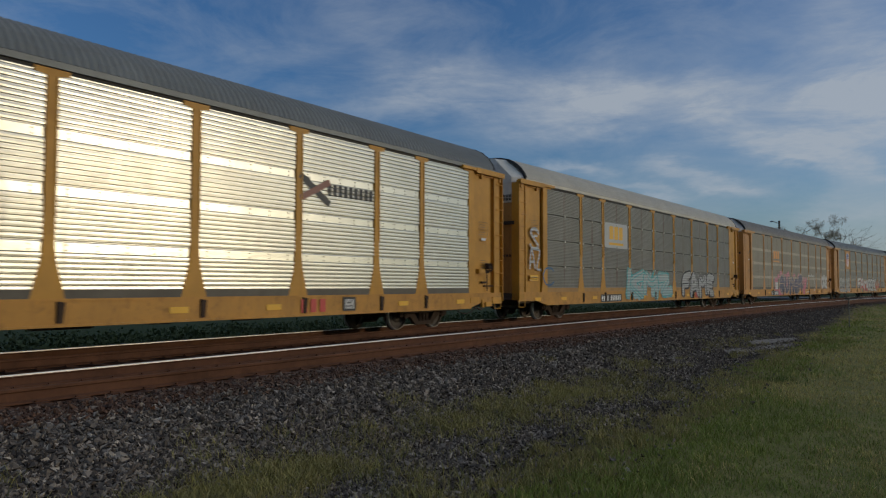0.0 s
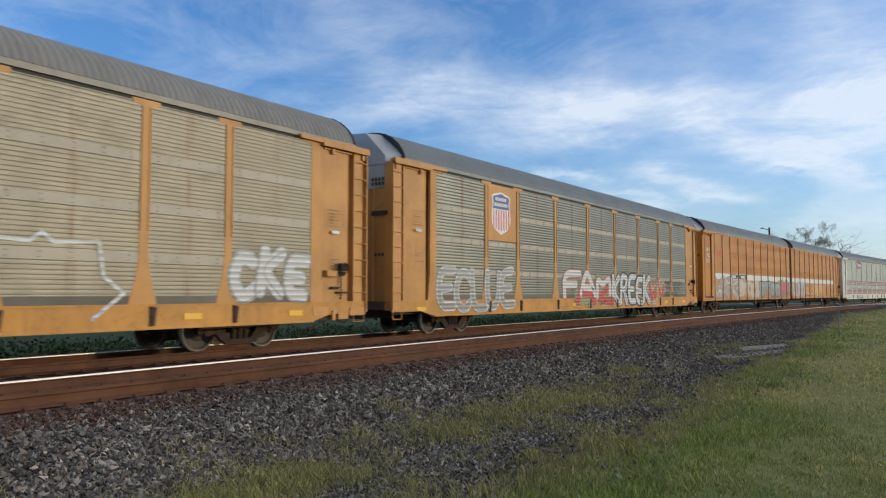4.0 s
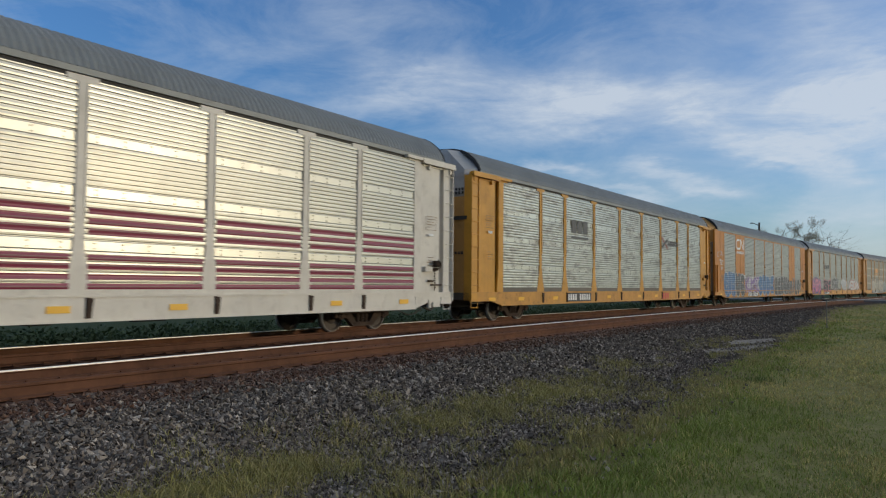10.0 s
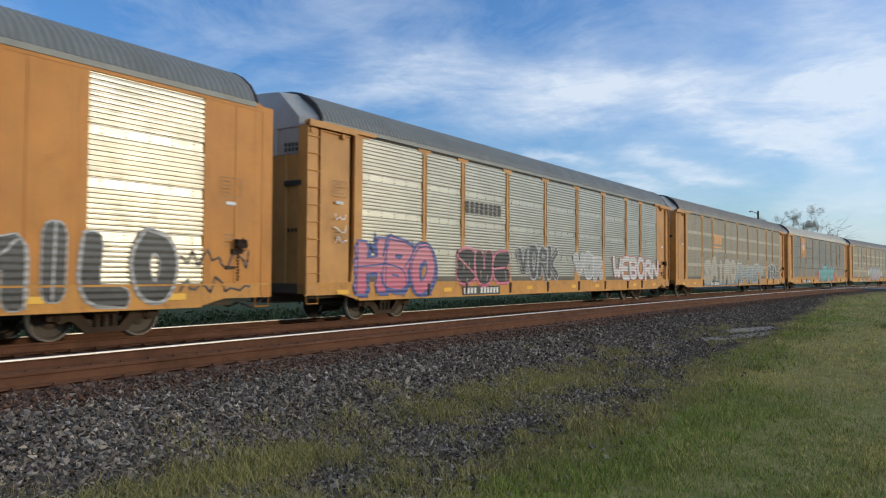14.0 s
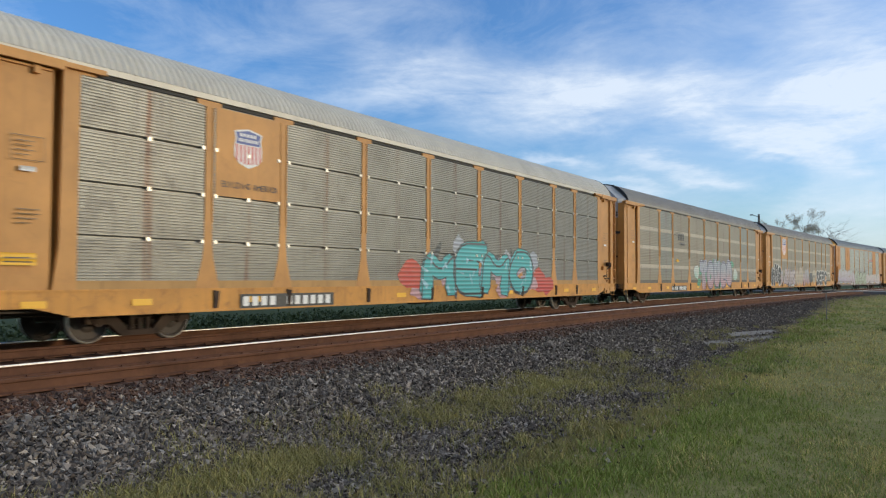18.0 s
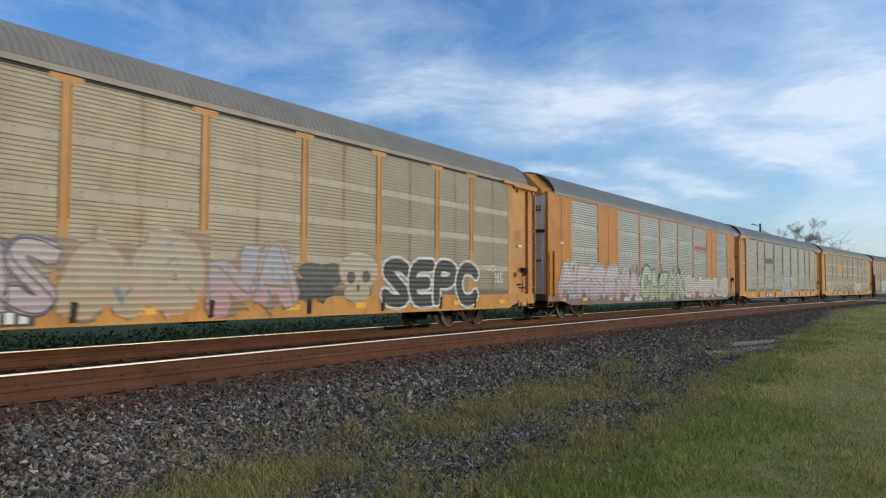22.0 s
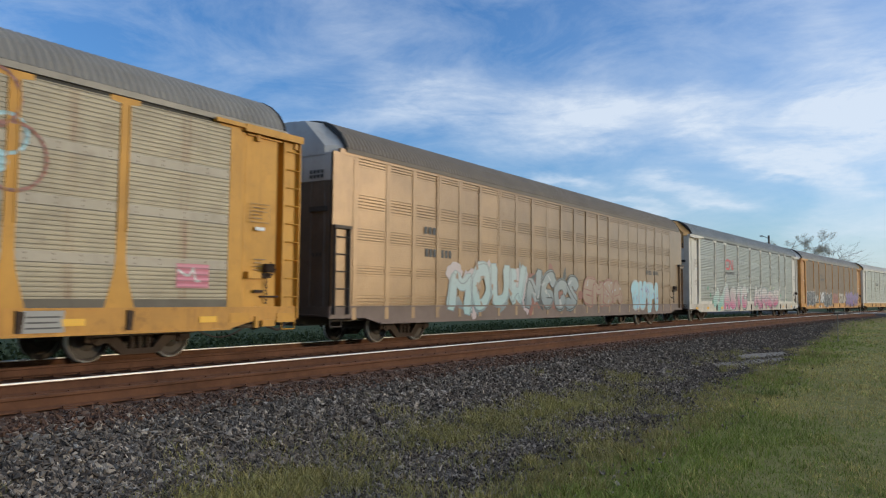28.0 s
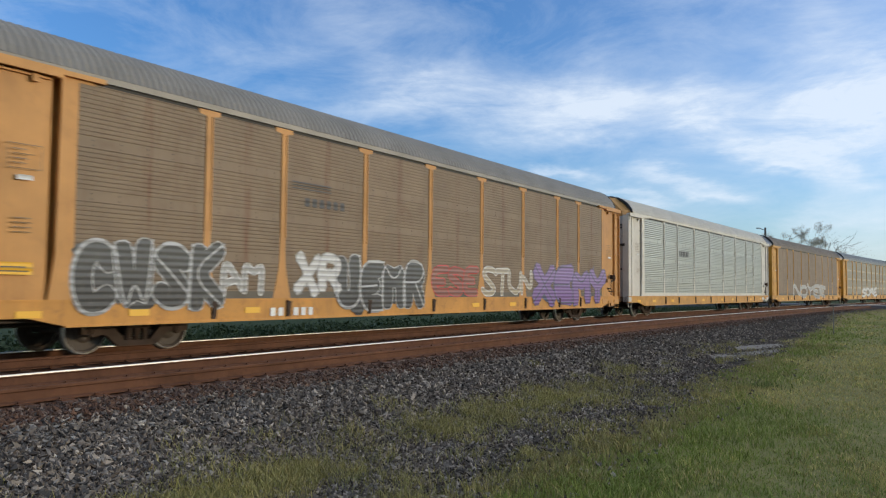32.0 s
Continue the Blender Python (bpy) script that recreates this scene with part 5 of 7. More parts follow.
def drawn(text, x0, x1, z0, z1, width, grow, seed, jitter=0.07, slant=0.0, lift=0.0, chisel=0.0):
    """Letters drawn as broad bands, one over the next; grow widens them for an outline."""
    rng = random.Random(seed)
    pieces, cell = [], (x1 - x0) / len(text)
    for i, ch in enumerate(text):
        tall = (z1 - z0) * (1 - rng.uniform(0, jitter))
        base, cx = z0 + rng.uniform(0, jitter) * (z1 - z0), x0 + (i + 0.5) * cell
        tilt = math.radians(rng.uniform(-70, 70) * jitter)
        wide, high = max(cell * 1.06 - width, cell * 0.35), max(tall - width, tall * 0.4)
        if ch == " ":
            continue
        for j, line in enumerate(LINES[ch].split("/")):
            pts = []
            for dot in line.split():
                u, w = (int(dot[0]) / 4 - 0.5) * wide, (int(dot[1]) / 6 - 0.5) * high
                u += (slant * w) + rng.uniform(-1, 1) * jitter * 0.45 * cell
                w += rng.uniform(-1, 1) * jitter * 0.35 * tall
                pts.append((cx + u * math.cos(tilt) - w * math.sin(tilt), base + tall / 2 + u * math.sin(tilt) + w * math.cos(tilt)))
            pieces.append(ribbon(pts, width + grow, rng, lift + 0.0006 * i + 0.00015 * j, chisel))
    return pieces


def graffiti(i, text, x0, x1, z0, z1, fill, edge, label, fat=0.045, line=0.035, halo=None, seed=1, jitter=0.07, spikes=0, shine="", slant=0.0, back=None, shade=None):
    """A painted name with an outline, a cloud of colour behind it, lines within the letters and glints on them."""
    car, rng = CARS[i], random.Random(seed * 31 + i)
    wide, tall = x1 - x0, z1 - z0
    cell = wide / len(text)
    width = min(cell, tall * 0.95) * (0.185 + 1.75 * fat)
    edge_wide = max(0.03, line * tall * 1.15)
    chisel = 0.35 if spikes else 0.0
    if halo:
        pieces = []
        over = tall * (-0.22 if halo == fill else 0.24)
        for k in range(max(6, int(wide * 3.0))):
            pieces.append(blob(x0 - over + (wide + 2 * over) * rng.random(), z0 + tall * rng.uniform(0.15, 0.98 if halo != fill else 0.72), tall * rng.uniform(0.14, 0.34), tall * rng.uniform(0.12, 0.28), rng, 14, 0.25))
        tagged(flat("graffiti_cloud", pieces, P[halo], car, 0, rise=0.00003), kind="stuff")
    if back:
        flat("graffiti_shadow", drawn(text, x0 + 0.10, x1 + 0.10, z0 - 0.07, z1 - 0.07, width, edge_wide * 1.4, seed, jitter, slant, 0, chisel), P[back], car, 1, rise=0)
    if spikes:
        pieces = []
        for k in range(spikes):
            up = rng.random() < 0.6
            a = rng.uniform(0.25, 2.9) if up else rng.uniform(3.4, 6.0)
            pieces.append(spike(x0 + wide * rng.random(), z0 + tall * (0.75 if up else 0.3), tall * rng.uniform(0.28, 0.5), tall * rng.uniform(0.05, 0.11), a))
        tagged(flat("graffiti_arrow_work", pieces, P[edge], car, 2), kind="stuff")
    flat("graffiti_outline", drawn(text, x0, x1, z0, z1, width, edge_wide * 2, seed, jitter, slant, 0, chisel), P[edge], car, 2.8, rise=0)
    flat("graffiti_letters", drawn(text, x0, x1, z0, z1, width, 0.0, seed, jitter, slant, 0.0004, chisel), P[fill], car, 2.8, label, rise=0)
    top = 2.8 + (0.0006 * len(text) + 0.0010) / 0.0011
    if fat > 0.05 and cell > 0.75:
        flat("graffiti_inline", drawn(text, x0, x1, z0, z1, width * 0.12, 0.0, seed, jitter, slant, 0), P[edge], car, top, rise=0)
    if shade:
        pieces = []
        for k in range(int(wide * 3)):
            x, z = x0 + wide * rng.random(), z0 + tall * rng.uniform(0.1, 0.9)
            pieces.append(spike(x, z, tall * rng.uniform(0.12, 0.32), tall * rng.uniform(0.015, 0.05), rng.uniform(0, 6.3)))
        tagged(flat("graffiti_shading", pieces, P[shade], car, top + 0.6), kind="stuff")
    if shine:
        pieces = []
        for k in range(int(wide * 2.0)):
            x, z = x0 + wide * rng.random(), z0 + tall * rng.uniform(0.2, 0.9)
            pieces += stroke([(x, z), (x + rng.uniform(-0.15, 0.15), z - tall * rng.uniform(0.1, 0.3))], 0.03)
        tagged(flat("graffiti_shine", pieces, P[shine], car, top + 0.9), kind="stuff")


def tag_line(i, text, x0, x1, z0, z1, colour, seed=1, width=0.035, label="thin spray-painted words"):
    """Words in one thin line."""
    tagged(flat("graffiti_scrawl", drawn(text, x0, x1, z0, z1, width, 0.0, seed, 0.05), P[colour], CARS[i], 2, label, rise=0), kind="stuff")


def scribble(i, x0, x1, z0, z1, colour, seed, count=3, width=0.035, label="quick loose spray-paint scrawl"):
    rng = random.Random(seed)
    pieces = []
    for k in range(count):
        a, b = z1 - (z1 - z0) * k / count, z1 - (z1 - z0) * (k + 0.85) / count
        pts = []
        n = max(6, int((x1 - x0) / 0.12))
        for j in range(n):
            pts.append((x0 + (x1 - x0) * (j + rng.uniform(-0.4, 0.4)) / n, rng.uniform(b, a)))
        pieces += stroke(pts, width)
    tagged(flat("graffiti_scrawl", pieces, P[colour], CARS[i], 2, label), kind="stuff")


def marks(i, x0, x1, z0, z1, count, ink="offwhite", plate="black", gap_at=None, label=""):
    """A row of plain upright bars where small lettering stands, on a dark plate if there is one."""
    car = CARS[i]
    if plate:
        flat("number_plate", [bar(x0 - 0.06, x1 + 0.06, z0 - 0.05, z1 + 0.05)], P[plate], car, 1)
    step = (x1 - x0) / count
    pieces = []
    for k in range(count):
        if gap_at is not None and k == gap_at:
            continue
        a = x0 + k * step
        pieces.append(bar(a + 0.08 * step, a + 0.72 * step, z0, z1))
    tagged(flat("lettering", pieces, P[ink], car, 2, label or "row of short painted bars"), kind="stuff")


def label_plate(i, x0, x1, z0, z1, colour, lines=0, label="small painted label"):
    car = CARS[i]
    flat("label", [bar(x0, x1, z0, z1)], P[colour], car, 1, label)
    if lines:
        step = (z1 - z0) / (lines + 1)
        flat("label_lines", [bar(x0 + 0.06, x1 - 0.06 - 0.05 * (k % 2), z0 + (k + 0.7) * step, z0 + (k + 1.0) * step) for k in range(lines)], P["ink"], car, 2)


def badge(i, x0, x1, z0, z1, colour, plate=None):
    """Three broad blocks over a bar, where a railway's mark is painted."""
    car = CARS[i]
    if plate:
        flat("badge_ground", [bar(x0 - 0.45, x1 + 0.45, z0 - 0.12, z1 + 0.14)], P[plate] if isinstance(plate, str) else plate, car, 1)
    w = (x1 - x0) / 3
    low = z0 + (z1 - z0) * 0.30
    pieces = []
    for k in range(3):
        a, b = x0 + k * w + 0.03, x0 + (k + 1) * w - 0.06
        pieces.append(poly([(a, low), (b - 0.06, low), (b, low + 0.06), (b, z1), (a + 0.06, z1), (a, z1 - 0.06)]))
    pieces.append(bar(x0, x1, z0, z0 + (z1 - z0) * 0.13))
    tagged(flat("badge", pieces, P[colour], car, 2, "railway badge of broad plain blocks"), kind="stuff")


def shield(i, x0, x1, z0, z1):
    """A striped shield on its plain ground."""
    car, w, h = CARS[i], x1 - x0, z1 - z0

    def outline(k):
        pts = [(0.0, 0.90), (0.14, 0.94), (0.5, 1.0), (0.86, 0.94), (1.0, 0.90), (0.95, 0.72), (1.0, 0.48), (0.98, 0.24), (0.80, 0.10), (0.5, 0.0), (0.20, 0.10), (0.02, 0.24), (0.0, 0.48), (0.05, 0.72)]
        return [(x0 + w * (0.5 + (a - 0.5) * k), z0 + h * (0.5 + (b - 0.5) * k)) for a, b in reversed(pts)]
    flat("shield", [poly(outline(1.0))], P["offwhite"], car, 3, "striped red, white and blue shield")
    flat("shield_top", [poly([(x0 + w * a, z0 + h * b) for a, b in ((0.06, 0.60), (0.94, 0.60), (0.90, 0.73), (0.95, 0.88), (0.5, 0.96), (0.05, 0.88), (0.10, 0.73))])], P["signblue"], car, 4)
    flat("shield_stripes", [bar(x0 + w * (0.07 + 0.135 * k), x0 + w * (0.13 + 0.135 * k), z0 + h * (0.22 - 0.13 * math.sin(math.pi * (0.10 + 0.135 * k))), z0 + h * 0.58) for k in range(7)], P["signred"], car, 5)
    flat("shield_lettering", [bar(x0 + w * (0.2 + 0.12 * k), x0 + w * (0.28 + 0.12 * k), z0 + h * 0.79, z0 + h * 0.87) for k in range(5)]
         + [bar(x0 + w * (0.16 + 0.10 * k), x0 + w * (0.225 + 0.10 * k), z0 + h * 0.66, z0 + h * 0.74) for k in range(7)], P["offwhite"], car, 5)


def side_panel(i, x0, x1, z0, z1, mat):
    s = Shape()
    s.plate([(x0, z0), (x1, z0), (x1, z1), (x0, z1)], -SIDE - 0.0385, -SIDE + 0.01)
    part("sign_panel", s.mesh("sign_panel"), mat, CARS[i], "plain painted sign panel")


def cross_mark(i, x0, x1, z0, z1, a="ink", b="brown"):
    car = CARS[i]
    w, h = x1 - x0, z1 - z0
    flat("badge", stroke([(x0, z1), (x1, z0)], 0.16) + [bar(x0, x0 + 0.3 * w, z1 - 0.1, z1)], P[a], car, 2, "crossed-stroke badge")
    flat("badge", stroke([(x0, z0 + 0.1 * h), (x1, z1 - 0.12 * h)], 0.15), P[b], car, 3)


def worm(i, x0, x1, z0, z1, colour):
    """Two joined loops of one broad line, drawn plainly."""
    w, h = x1 - x0, z1 - z0
    pts = [(0.40, 0.92), (0.10, 0.92), (0.02, 0.80), (0.02, 0.22), (0.10, 0.08), (0.42, 0.08), (0.50, 0.20), (0.54, 0.92), (0.60, 0.92), (0.90, 0.10), (0.97, 0.10), (0.98, 0.95)]
    flat("badge", stroke([(x0 + a * w, z0 + b * h) for a, b in pts], 0.13), P[colour], CARS[i], 2, "badge of one broad bent line")


def ladder_label(i):
    label_plate(i, -12.95, -12.36, 1.40, 1.60, "yellow", 2, "small yellow label with dark lines")


def small_labels(i, seed):
    """Reflectors along the sill and rows of data bars on door and sill."""
    rng = random.Random(seed)
    car = CARS[i]
    for x in (-12.6, -10.6, -7.9, -2.6, 1.2, 3.6, 8.2, 11.0):
        s = bar(x, x + 0.42, 0.70, 0.82)
        flat("reflector", [s], P["yellow"], car, 1)
    for x, z in ((-12.75, 3.4), (-12.7, 2.3), (12.3, 3.1), (12.35, 2.0)):
        if z > 3:
            flat("data_frame", stroke([(x - 0.06, z - 0.30), (x + 0.48, z - 0.30), (x + 0.48, z + 0.09), (x - 0.06, z + 0.09), (x - 0.06, z - 0.30)], 0.012), P["faint"], car, 1)
        else:
            flat("data_label", [bar(x + 0.04, x + 0.30, z + 0.62, z + 0.70)], P["offwhite"], car, 1)
        tagged(flat("data_block", [bar(x, x + rng.uniform(0.2, 0.42), z - k * 0.075, z - k * 0.075 + 0.016) for k in range(4)], P["faint"], car, 1), kind="stuff")


def spots_red(i, x0, x1, z0=0.60, z1=0.90):
    marks(i, x0, x1, z0, z1, 3, "signred", None, label="three plain red blocks on the sill")


for n in range(24):
    if n not in (4, 16):
        small_labels(n, n)
# first car
cross_mark(0, 4.60, 5.49, 3.15, 3.70)
marks(0, 5.45, 7.15, 3.33, 3.60, 9, "ink", None)
spots_red(0, 4.60, 5.50, 0.62, 0.92)
label_plate(0, 6.02, 6.49, 0.62, 0.95, "black", 0)
label_plate(0, 6.08, 6.43, 0.67, 0.90, "offwhite", 2)
# second car
badge(1, -6.25, -4.75, 2.93, 3.72, "yellow", "silver")
marks(1, -7.05, -5.05, 0.62, 0.83, 11, "offwhite", "black", 4)
tag_line(1, "S", -12.95, -12.30, 2.45, 3.25, "silver", 4, 0.11, "pale spray-painted loops")
tag_line(1, "AZ", -13.0, -12.15, 1.75, 2.55, "silver", 5, 0.09, "pale spray-painted loops")
tag_line(1, "C", -12.0, -11.2, 1.2, 1.9, "blue", 6, 0.06, "blue spray-painted loop")
ladder_label(1)
graffiti(1, "KMZ", -4.3, 1.25, 0.62, 1.9, "paleteal", "teal", "pale turquoise spray-painted letters", 0.07, 0.03, "paleteal", 3, 0.12, 4, shade="palepink")
graffiti(1, "FAME", 2.85, 8.35, 0.62, 1.95, "silver", "black", "pale block graffiti letters with black shadow", 0.075, 0.022, None, 5, 0.10, 0, back="black", shade="grey")
spots_red(1, 5.0, 6.0, 0.62, 0.90)
# third car
badge(2, -6.45, -4.85, 2.95, 3.75, "orange")
graffiti(2, "EUMER", -4.9, 2.2, 0.60, 2.05, "dusk", "peach", "navy wildstyle graffiti on a pink cloud", 0.10, 0.022, "pink", 6, 0.12, 12, shade="peach", slant=0.12)
for side, x in ((1, -5.4), (2, 3.0)):
    rng = random.Random(side)
    flat("graffiti_cloud", [blob(x + rng.uniform(-0.6, 0.6), rng.uniform(0.8, 1.8), rng.uniform(0.2, 0.45), rng.uniform(0.2, 0.4), rng, 13, 0.25) for _ in range(6)], P["pink"], CARS[2], 0, rise=0.00003)
flat("graffiti_patch", [bar(-6.05, -5.35, 1.0, 1.5)], P["white"], CARS[2], 1)
flat("graffiti_scrawl", stroke([(3.3, 0.66), (3.9, 0.78), (4.6, 0.74)], 0.06) + stroke([(3.7, 0.95), (3.8, 1.35), (4.1, 1.45), (4.05, 1.8), (4.35, 2.1), (5.2, 2.05), (5.4, 2.2), (5.6, 2.05), (6.4, 2.1), (6.5, 1.5), (6.9, 1.2), (6.3, 0.75)], 0.07), P["white"], CARS[2], 2, "white outline of a pointed box")
graffiti(2, "CKE", 9.3, 11.6, 1.0, 2.15, "white", "grey", "small white bubble letters", 0.11, 0.02, None, 7, 0.1)
marks(2, -7.1, -5.3, 0.63, 0.84, 11, "offwhite", "black", 4)
# fourth car
graffiti(3, "KREEK", 1.3, 6.0, 0.62, 2.05, "white", "black", "white bubble letters with black outline", 0.07, 0.03, None, 9, 0.05, 0, shine="grey")
graffiti(3, "AZ", -2.2, 1.4, 0.62, 1.8, "red", "olive", "red and olive spray-painted shapes", 0.05, 0.03, "olive", 10, 0.16, 6, shade="black")
graffiti(3, "WV", 5.9, 8.1, 0.62, 1.8, "red", "olive", "red and pale spray-painted shapes", 0.03, 0.03, "peach", 11, 0.18, 4, shade="white")
for k, words in enumerate(("THERE IS NO SUCH", "THING AS AN", "GOOD WRITER")):
    tag_line(3, words, 8.2, 10.9 - 0.4 * k, 1.62 - 0.28 * k, 1.82 - 0.28 * k, "ink", 12 + k)
scribble(3, 8.3, 11.2, 1.02, 1.14, "ink", 12, 1, 0.03)
side_panel(3, -8.95, -7.0, 2.9, 4.70, AMBER)
shield(3, -8.6, -7.4, 3.1, 4.5)
graffiti(3, "ECLUE", -11.6, -7.2, 0.65, 1.95, "grey", "white", "pale outlined graffiti letters", 0.02, 0.03, None, 13)
graffiti(3, "FAM", -3.4, 1.2, 0.95, 2.05, "white", "red", "white letters edged with red", 0.04, 0.02, None, 14)
# two-part car
marks(4, -18.40, -17.45, 3.46, 3.78, 3, "signred", None, label="three plain red blocks")
marks(4, 18.0, 18.95, 3.42, 3.76, 3, "signred", None, label="three plain red blocks")
label_plate(4, -15.85, -14.15, 2.08, 2.38, "black")
marks(4, -15.4, -14.6, 2.14, 2.32, 4, "offwhite", None)
label_plate(4, -13.95, -12.2, 2.08, 2.38, "black")
marks(4, -13.5, -12.6, 2.14, 2.32, 6, "offwhite", None)
for start, posts in ((-21.165, [2.22, 3.77, 5.37, 7.12, 8.97, 10.77, 12.57, 14.42, 16.27, 18.12, 19.92, 21.1]), (0.535, [0.1, 1.12, 2.92, 4.77, 6.60, 8.45, 10.29, 12.11, 13.94, 15.83, 17.36])):
    for a, b in zip(posts, posts[1:]):
        flat("white_band", [bar(start + a + 0.07, start + b - 0.07, 2.04, 2.40)], P["white"], CARS[4], 0)
for k, words in enumerate(("BVT", "AC", "ECS")):
    tag_line(4, words, -20.35, -19.75, 3.62 - 0.32 * k, 3.86 - 0.32 * k, "white", 15 + k, 0.04, "white spray-painted initials")
tag_line(4, "AB", 16.2, 16.75, 1.62, 1.82, "white", 19, 0.04, "white spray-painted initials")
graffiti(4, "WTK", -19.0, -14.0, 0.80, 2.15, "haze", "white", "dull brown graffiti edged white", 0.10, 0.02, "haze", 16, 0.12, 3, shade="white")
graffiti(4, "SMOKX", -13.9, -9.2, 0.85, 1.98, "tan", "palepink", "faded pale graffiti letters", 0.04, 0.02, "palepink", 17, 0.16, 4, shade="white")
graffiti(4, "DTOC", -8.9, -3.4, 0.80, 1.98, "slate", "ink", "slate bubble graffiti with olive patches", 0.12, 0.02, "slate", 18, 0.08, 0, shade="olive")
graffiti(4, "RKM", -3.3, -0.35, 0.82, 2.15, "red", "dusk", "red and dark green graffiti", 0.06, 0.025, "green", 19, 0.14, 4, shade="slate")
graffiti(4, "LUKO", 0.8, 5.2, 0.85, 2.05, "rose", "silver", "red graffiti on a green cloud", 0.03, 0.02, "green", 20, 0.15, 5, shade="red")
graffiti(4, "OUC", 5.4, 8.4, 0.95, 1.75, "orange", "ink", "loose outlined bubble letters", 0.08, 0.012, None, 21, 0.08)
graffiti(4, "PEPO", 8.7, 13.2, 0.85, 1.95, "orange", "moss", "bubble letters drawn as pale green outlines", 0.14, 0.018, None, 22, 0.07)
scribble(4, 16.4, 19.0, 1.9, 2.2, "white", 23, 1, 0.04)
# white car with stripes
flat("sign", [bar(-6.68, -4.10, 3.88, 4.68)], P["wine"], CARS[5], 2, "wine red sign with white marks")
flat("sign_mark", [blob(-6.30, 4.32, 0.22, 0.24, random.Random(2), 12, 0.1)] + [bar(-6.12, -5.95, 4.02, 4.12)], P["offwhite"], CARS[5], 3)
flat("sign_mark", [bar(-6.45, -6.12, 4.22, 4.27), bar(-6.42, -6.10, 4.34, 4.39), bar(-6.45, -6.15, 4.12, 4.16)], P["wine"], CARS[5], 4)
marks(5, -5.95, -4.30, 4.17, 4.38, 8, "offwhite", None)
marks(5, -5.2, -4.35, 4.02, 4.09, 8, "offwhite", None)
for k in range(9):
    a, b = BAYS[k] - CAR_LENGTH / 2 + 0.16, BAYS[k + 1] - CAR_LENGTH / 2 - 0.16
    for z in (2.04, 2.22, 2.40, 1.10, 1.26, 1.44, 1.60):
        stripe = flat("red_stripe", [bar(a, b, z, z + (0.115 if z > 2 else 0.10))], P["wine"], CARS[5], 0)
        stripe.location.y = 0.004
scribble(5, -11.6, -9.0, 1.1, 1.75, "offwhite", 25, 2, 0.03)
marks(5, -6.8, -4.45, 0.64, 0.84, 11, "offwhite", "black", 4)
label_plate(5, -12.2, -11.75, 0.62, 0.78, "yellow", 1)
label_plate(5, -13.1, -12.2, 0.84, 0.92, "orange")
# scuffed bright car
badge(6, -6.28, -4.63, 3.10, 3.85, "ink")
cross_mark(6, 4.75, 5.60, 3.21, 3.72, "brown", "ink")
marks(6, 5.65, 7.40, 3.36, 3.62, 9, "ink", None)
marks(6, -6.6, -4.4, 0.66, 0.90, 10, "offwhite", "black", 4)
spots_red(6, 4.75, 5.85)
# orange car with blue graffiti
worm(7, -8.78, -7.0, 3.78, 4.48, "offwhite")
marks(7, -8.75, -7.0, 3.48, 3.66, 9, "offwhite", None)
graffiti(7, "CUR", -11.75, -9.15, 0.58, 2.2, "blue", "silver", "fat blue bubble letters with thin white lines", 0.17, 0.016, "blue", 27, 0.07, 0)
graffiti(7, "UG", -9.1, -6.9, 0.58, 2.2, "charcoal", "silver", "fat black bubble letters with thin white lines", 0.16, 0.016, "charcoal", 28, 0.06, 0)
graffiti(7, "KUMSC", -6.6, -2.9, 0.80, 1.95, "purple", "white", "purple letters on a white cloud", 0.06, 0.025, "white", 29, 0.08)
graffiti(7, "CUDE", -3.1, 1.6, 0.58, 2.15, "blue", "silver", "fat blue bubble letters with thin white lines", 0.17, 0.016, "blue", 30, 0.07, 0)
graffiti(7, "SEDUM", 1.9, 7.2, 0.58, 2.1, "charcoal", "silver", "fat black bubble letters with thin white lines", 0.16, 0.016, "charcoal", 31, 0.06, 0)
graffiti(7, "MILO", 7.3, 11.2, 0.60, 1.95, "charcoal", "silver", "black letters with thin white lines", 0.13, 0.018, None, 32, 0.09)
scribble(7, 11.3, 13.2, 0.70, 1.7, "ink", 33, 2, 0.04)
marks(7, -5.9, -3.2, 0.60, 0.84, 10, "offwhite", "black", 4)
tag_line(7, "BKT", -12.60, -11.90, 2.62, 2.92, "white", 34, 0.045)
tag_line(7, "TSP", -12.50, -12.05, 2.32, 2.52, "white", 35, 0.04)
tag_line(7, "DU", -12.60, -11.95, 3.22, 3.52, "silver", 36, 0.035)
tag_line(7, "C", -13.20, -12.90, 3.10, 3.45, "silver", 37, 0.035)
tag_line(7, "OVA", -12.40, -11.70, 1.55, 1.95, "ink", 38, 0.03, "thin black spray-painted loops")
# amber car with pink graffiti
graffiti(8, "HBO", -11.9, -8.4, 0.60, 2.05, "pink", "signblue", "pink letters with a blue shadow", 0.075, 0.035, None, 35, 0.12, 5, back="signblue", slant=0.12)
marks(8, -6.72, -4.42, 3.12, 3.50, 8, "ink", None)
graffiti(8, "SUE", -7.2, -3.9, 0.80, 2.0, "black", "pink", "black shapes edged with pink", 0.17, 0.03, None, 36, 0.08, 0, shine="peach")
graffiti(8, "VORK", -3.3, -0.1, 0.95, 2.2, "charcoal", "silver", "dark letters with silver edges", 0.08, 0.03, None, 37, 0.14, 3)
graffiti(8, "VOR", 1.5, 4.4, 1.0, 2.1, "silver", "white", "silver outlined letters", 0.10, 0.015, None, 38, 0.1, 2)
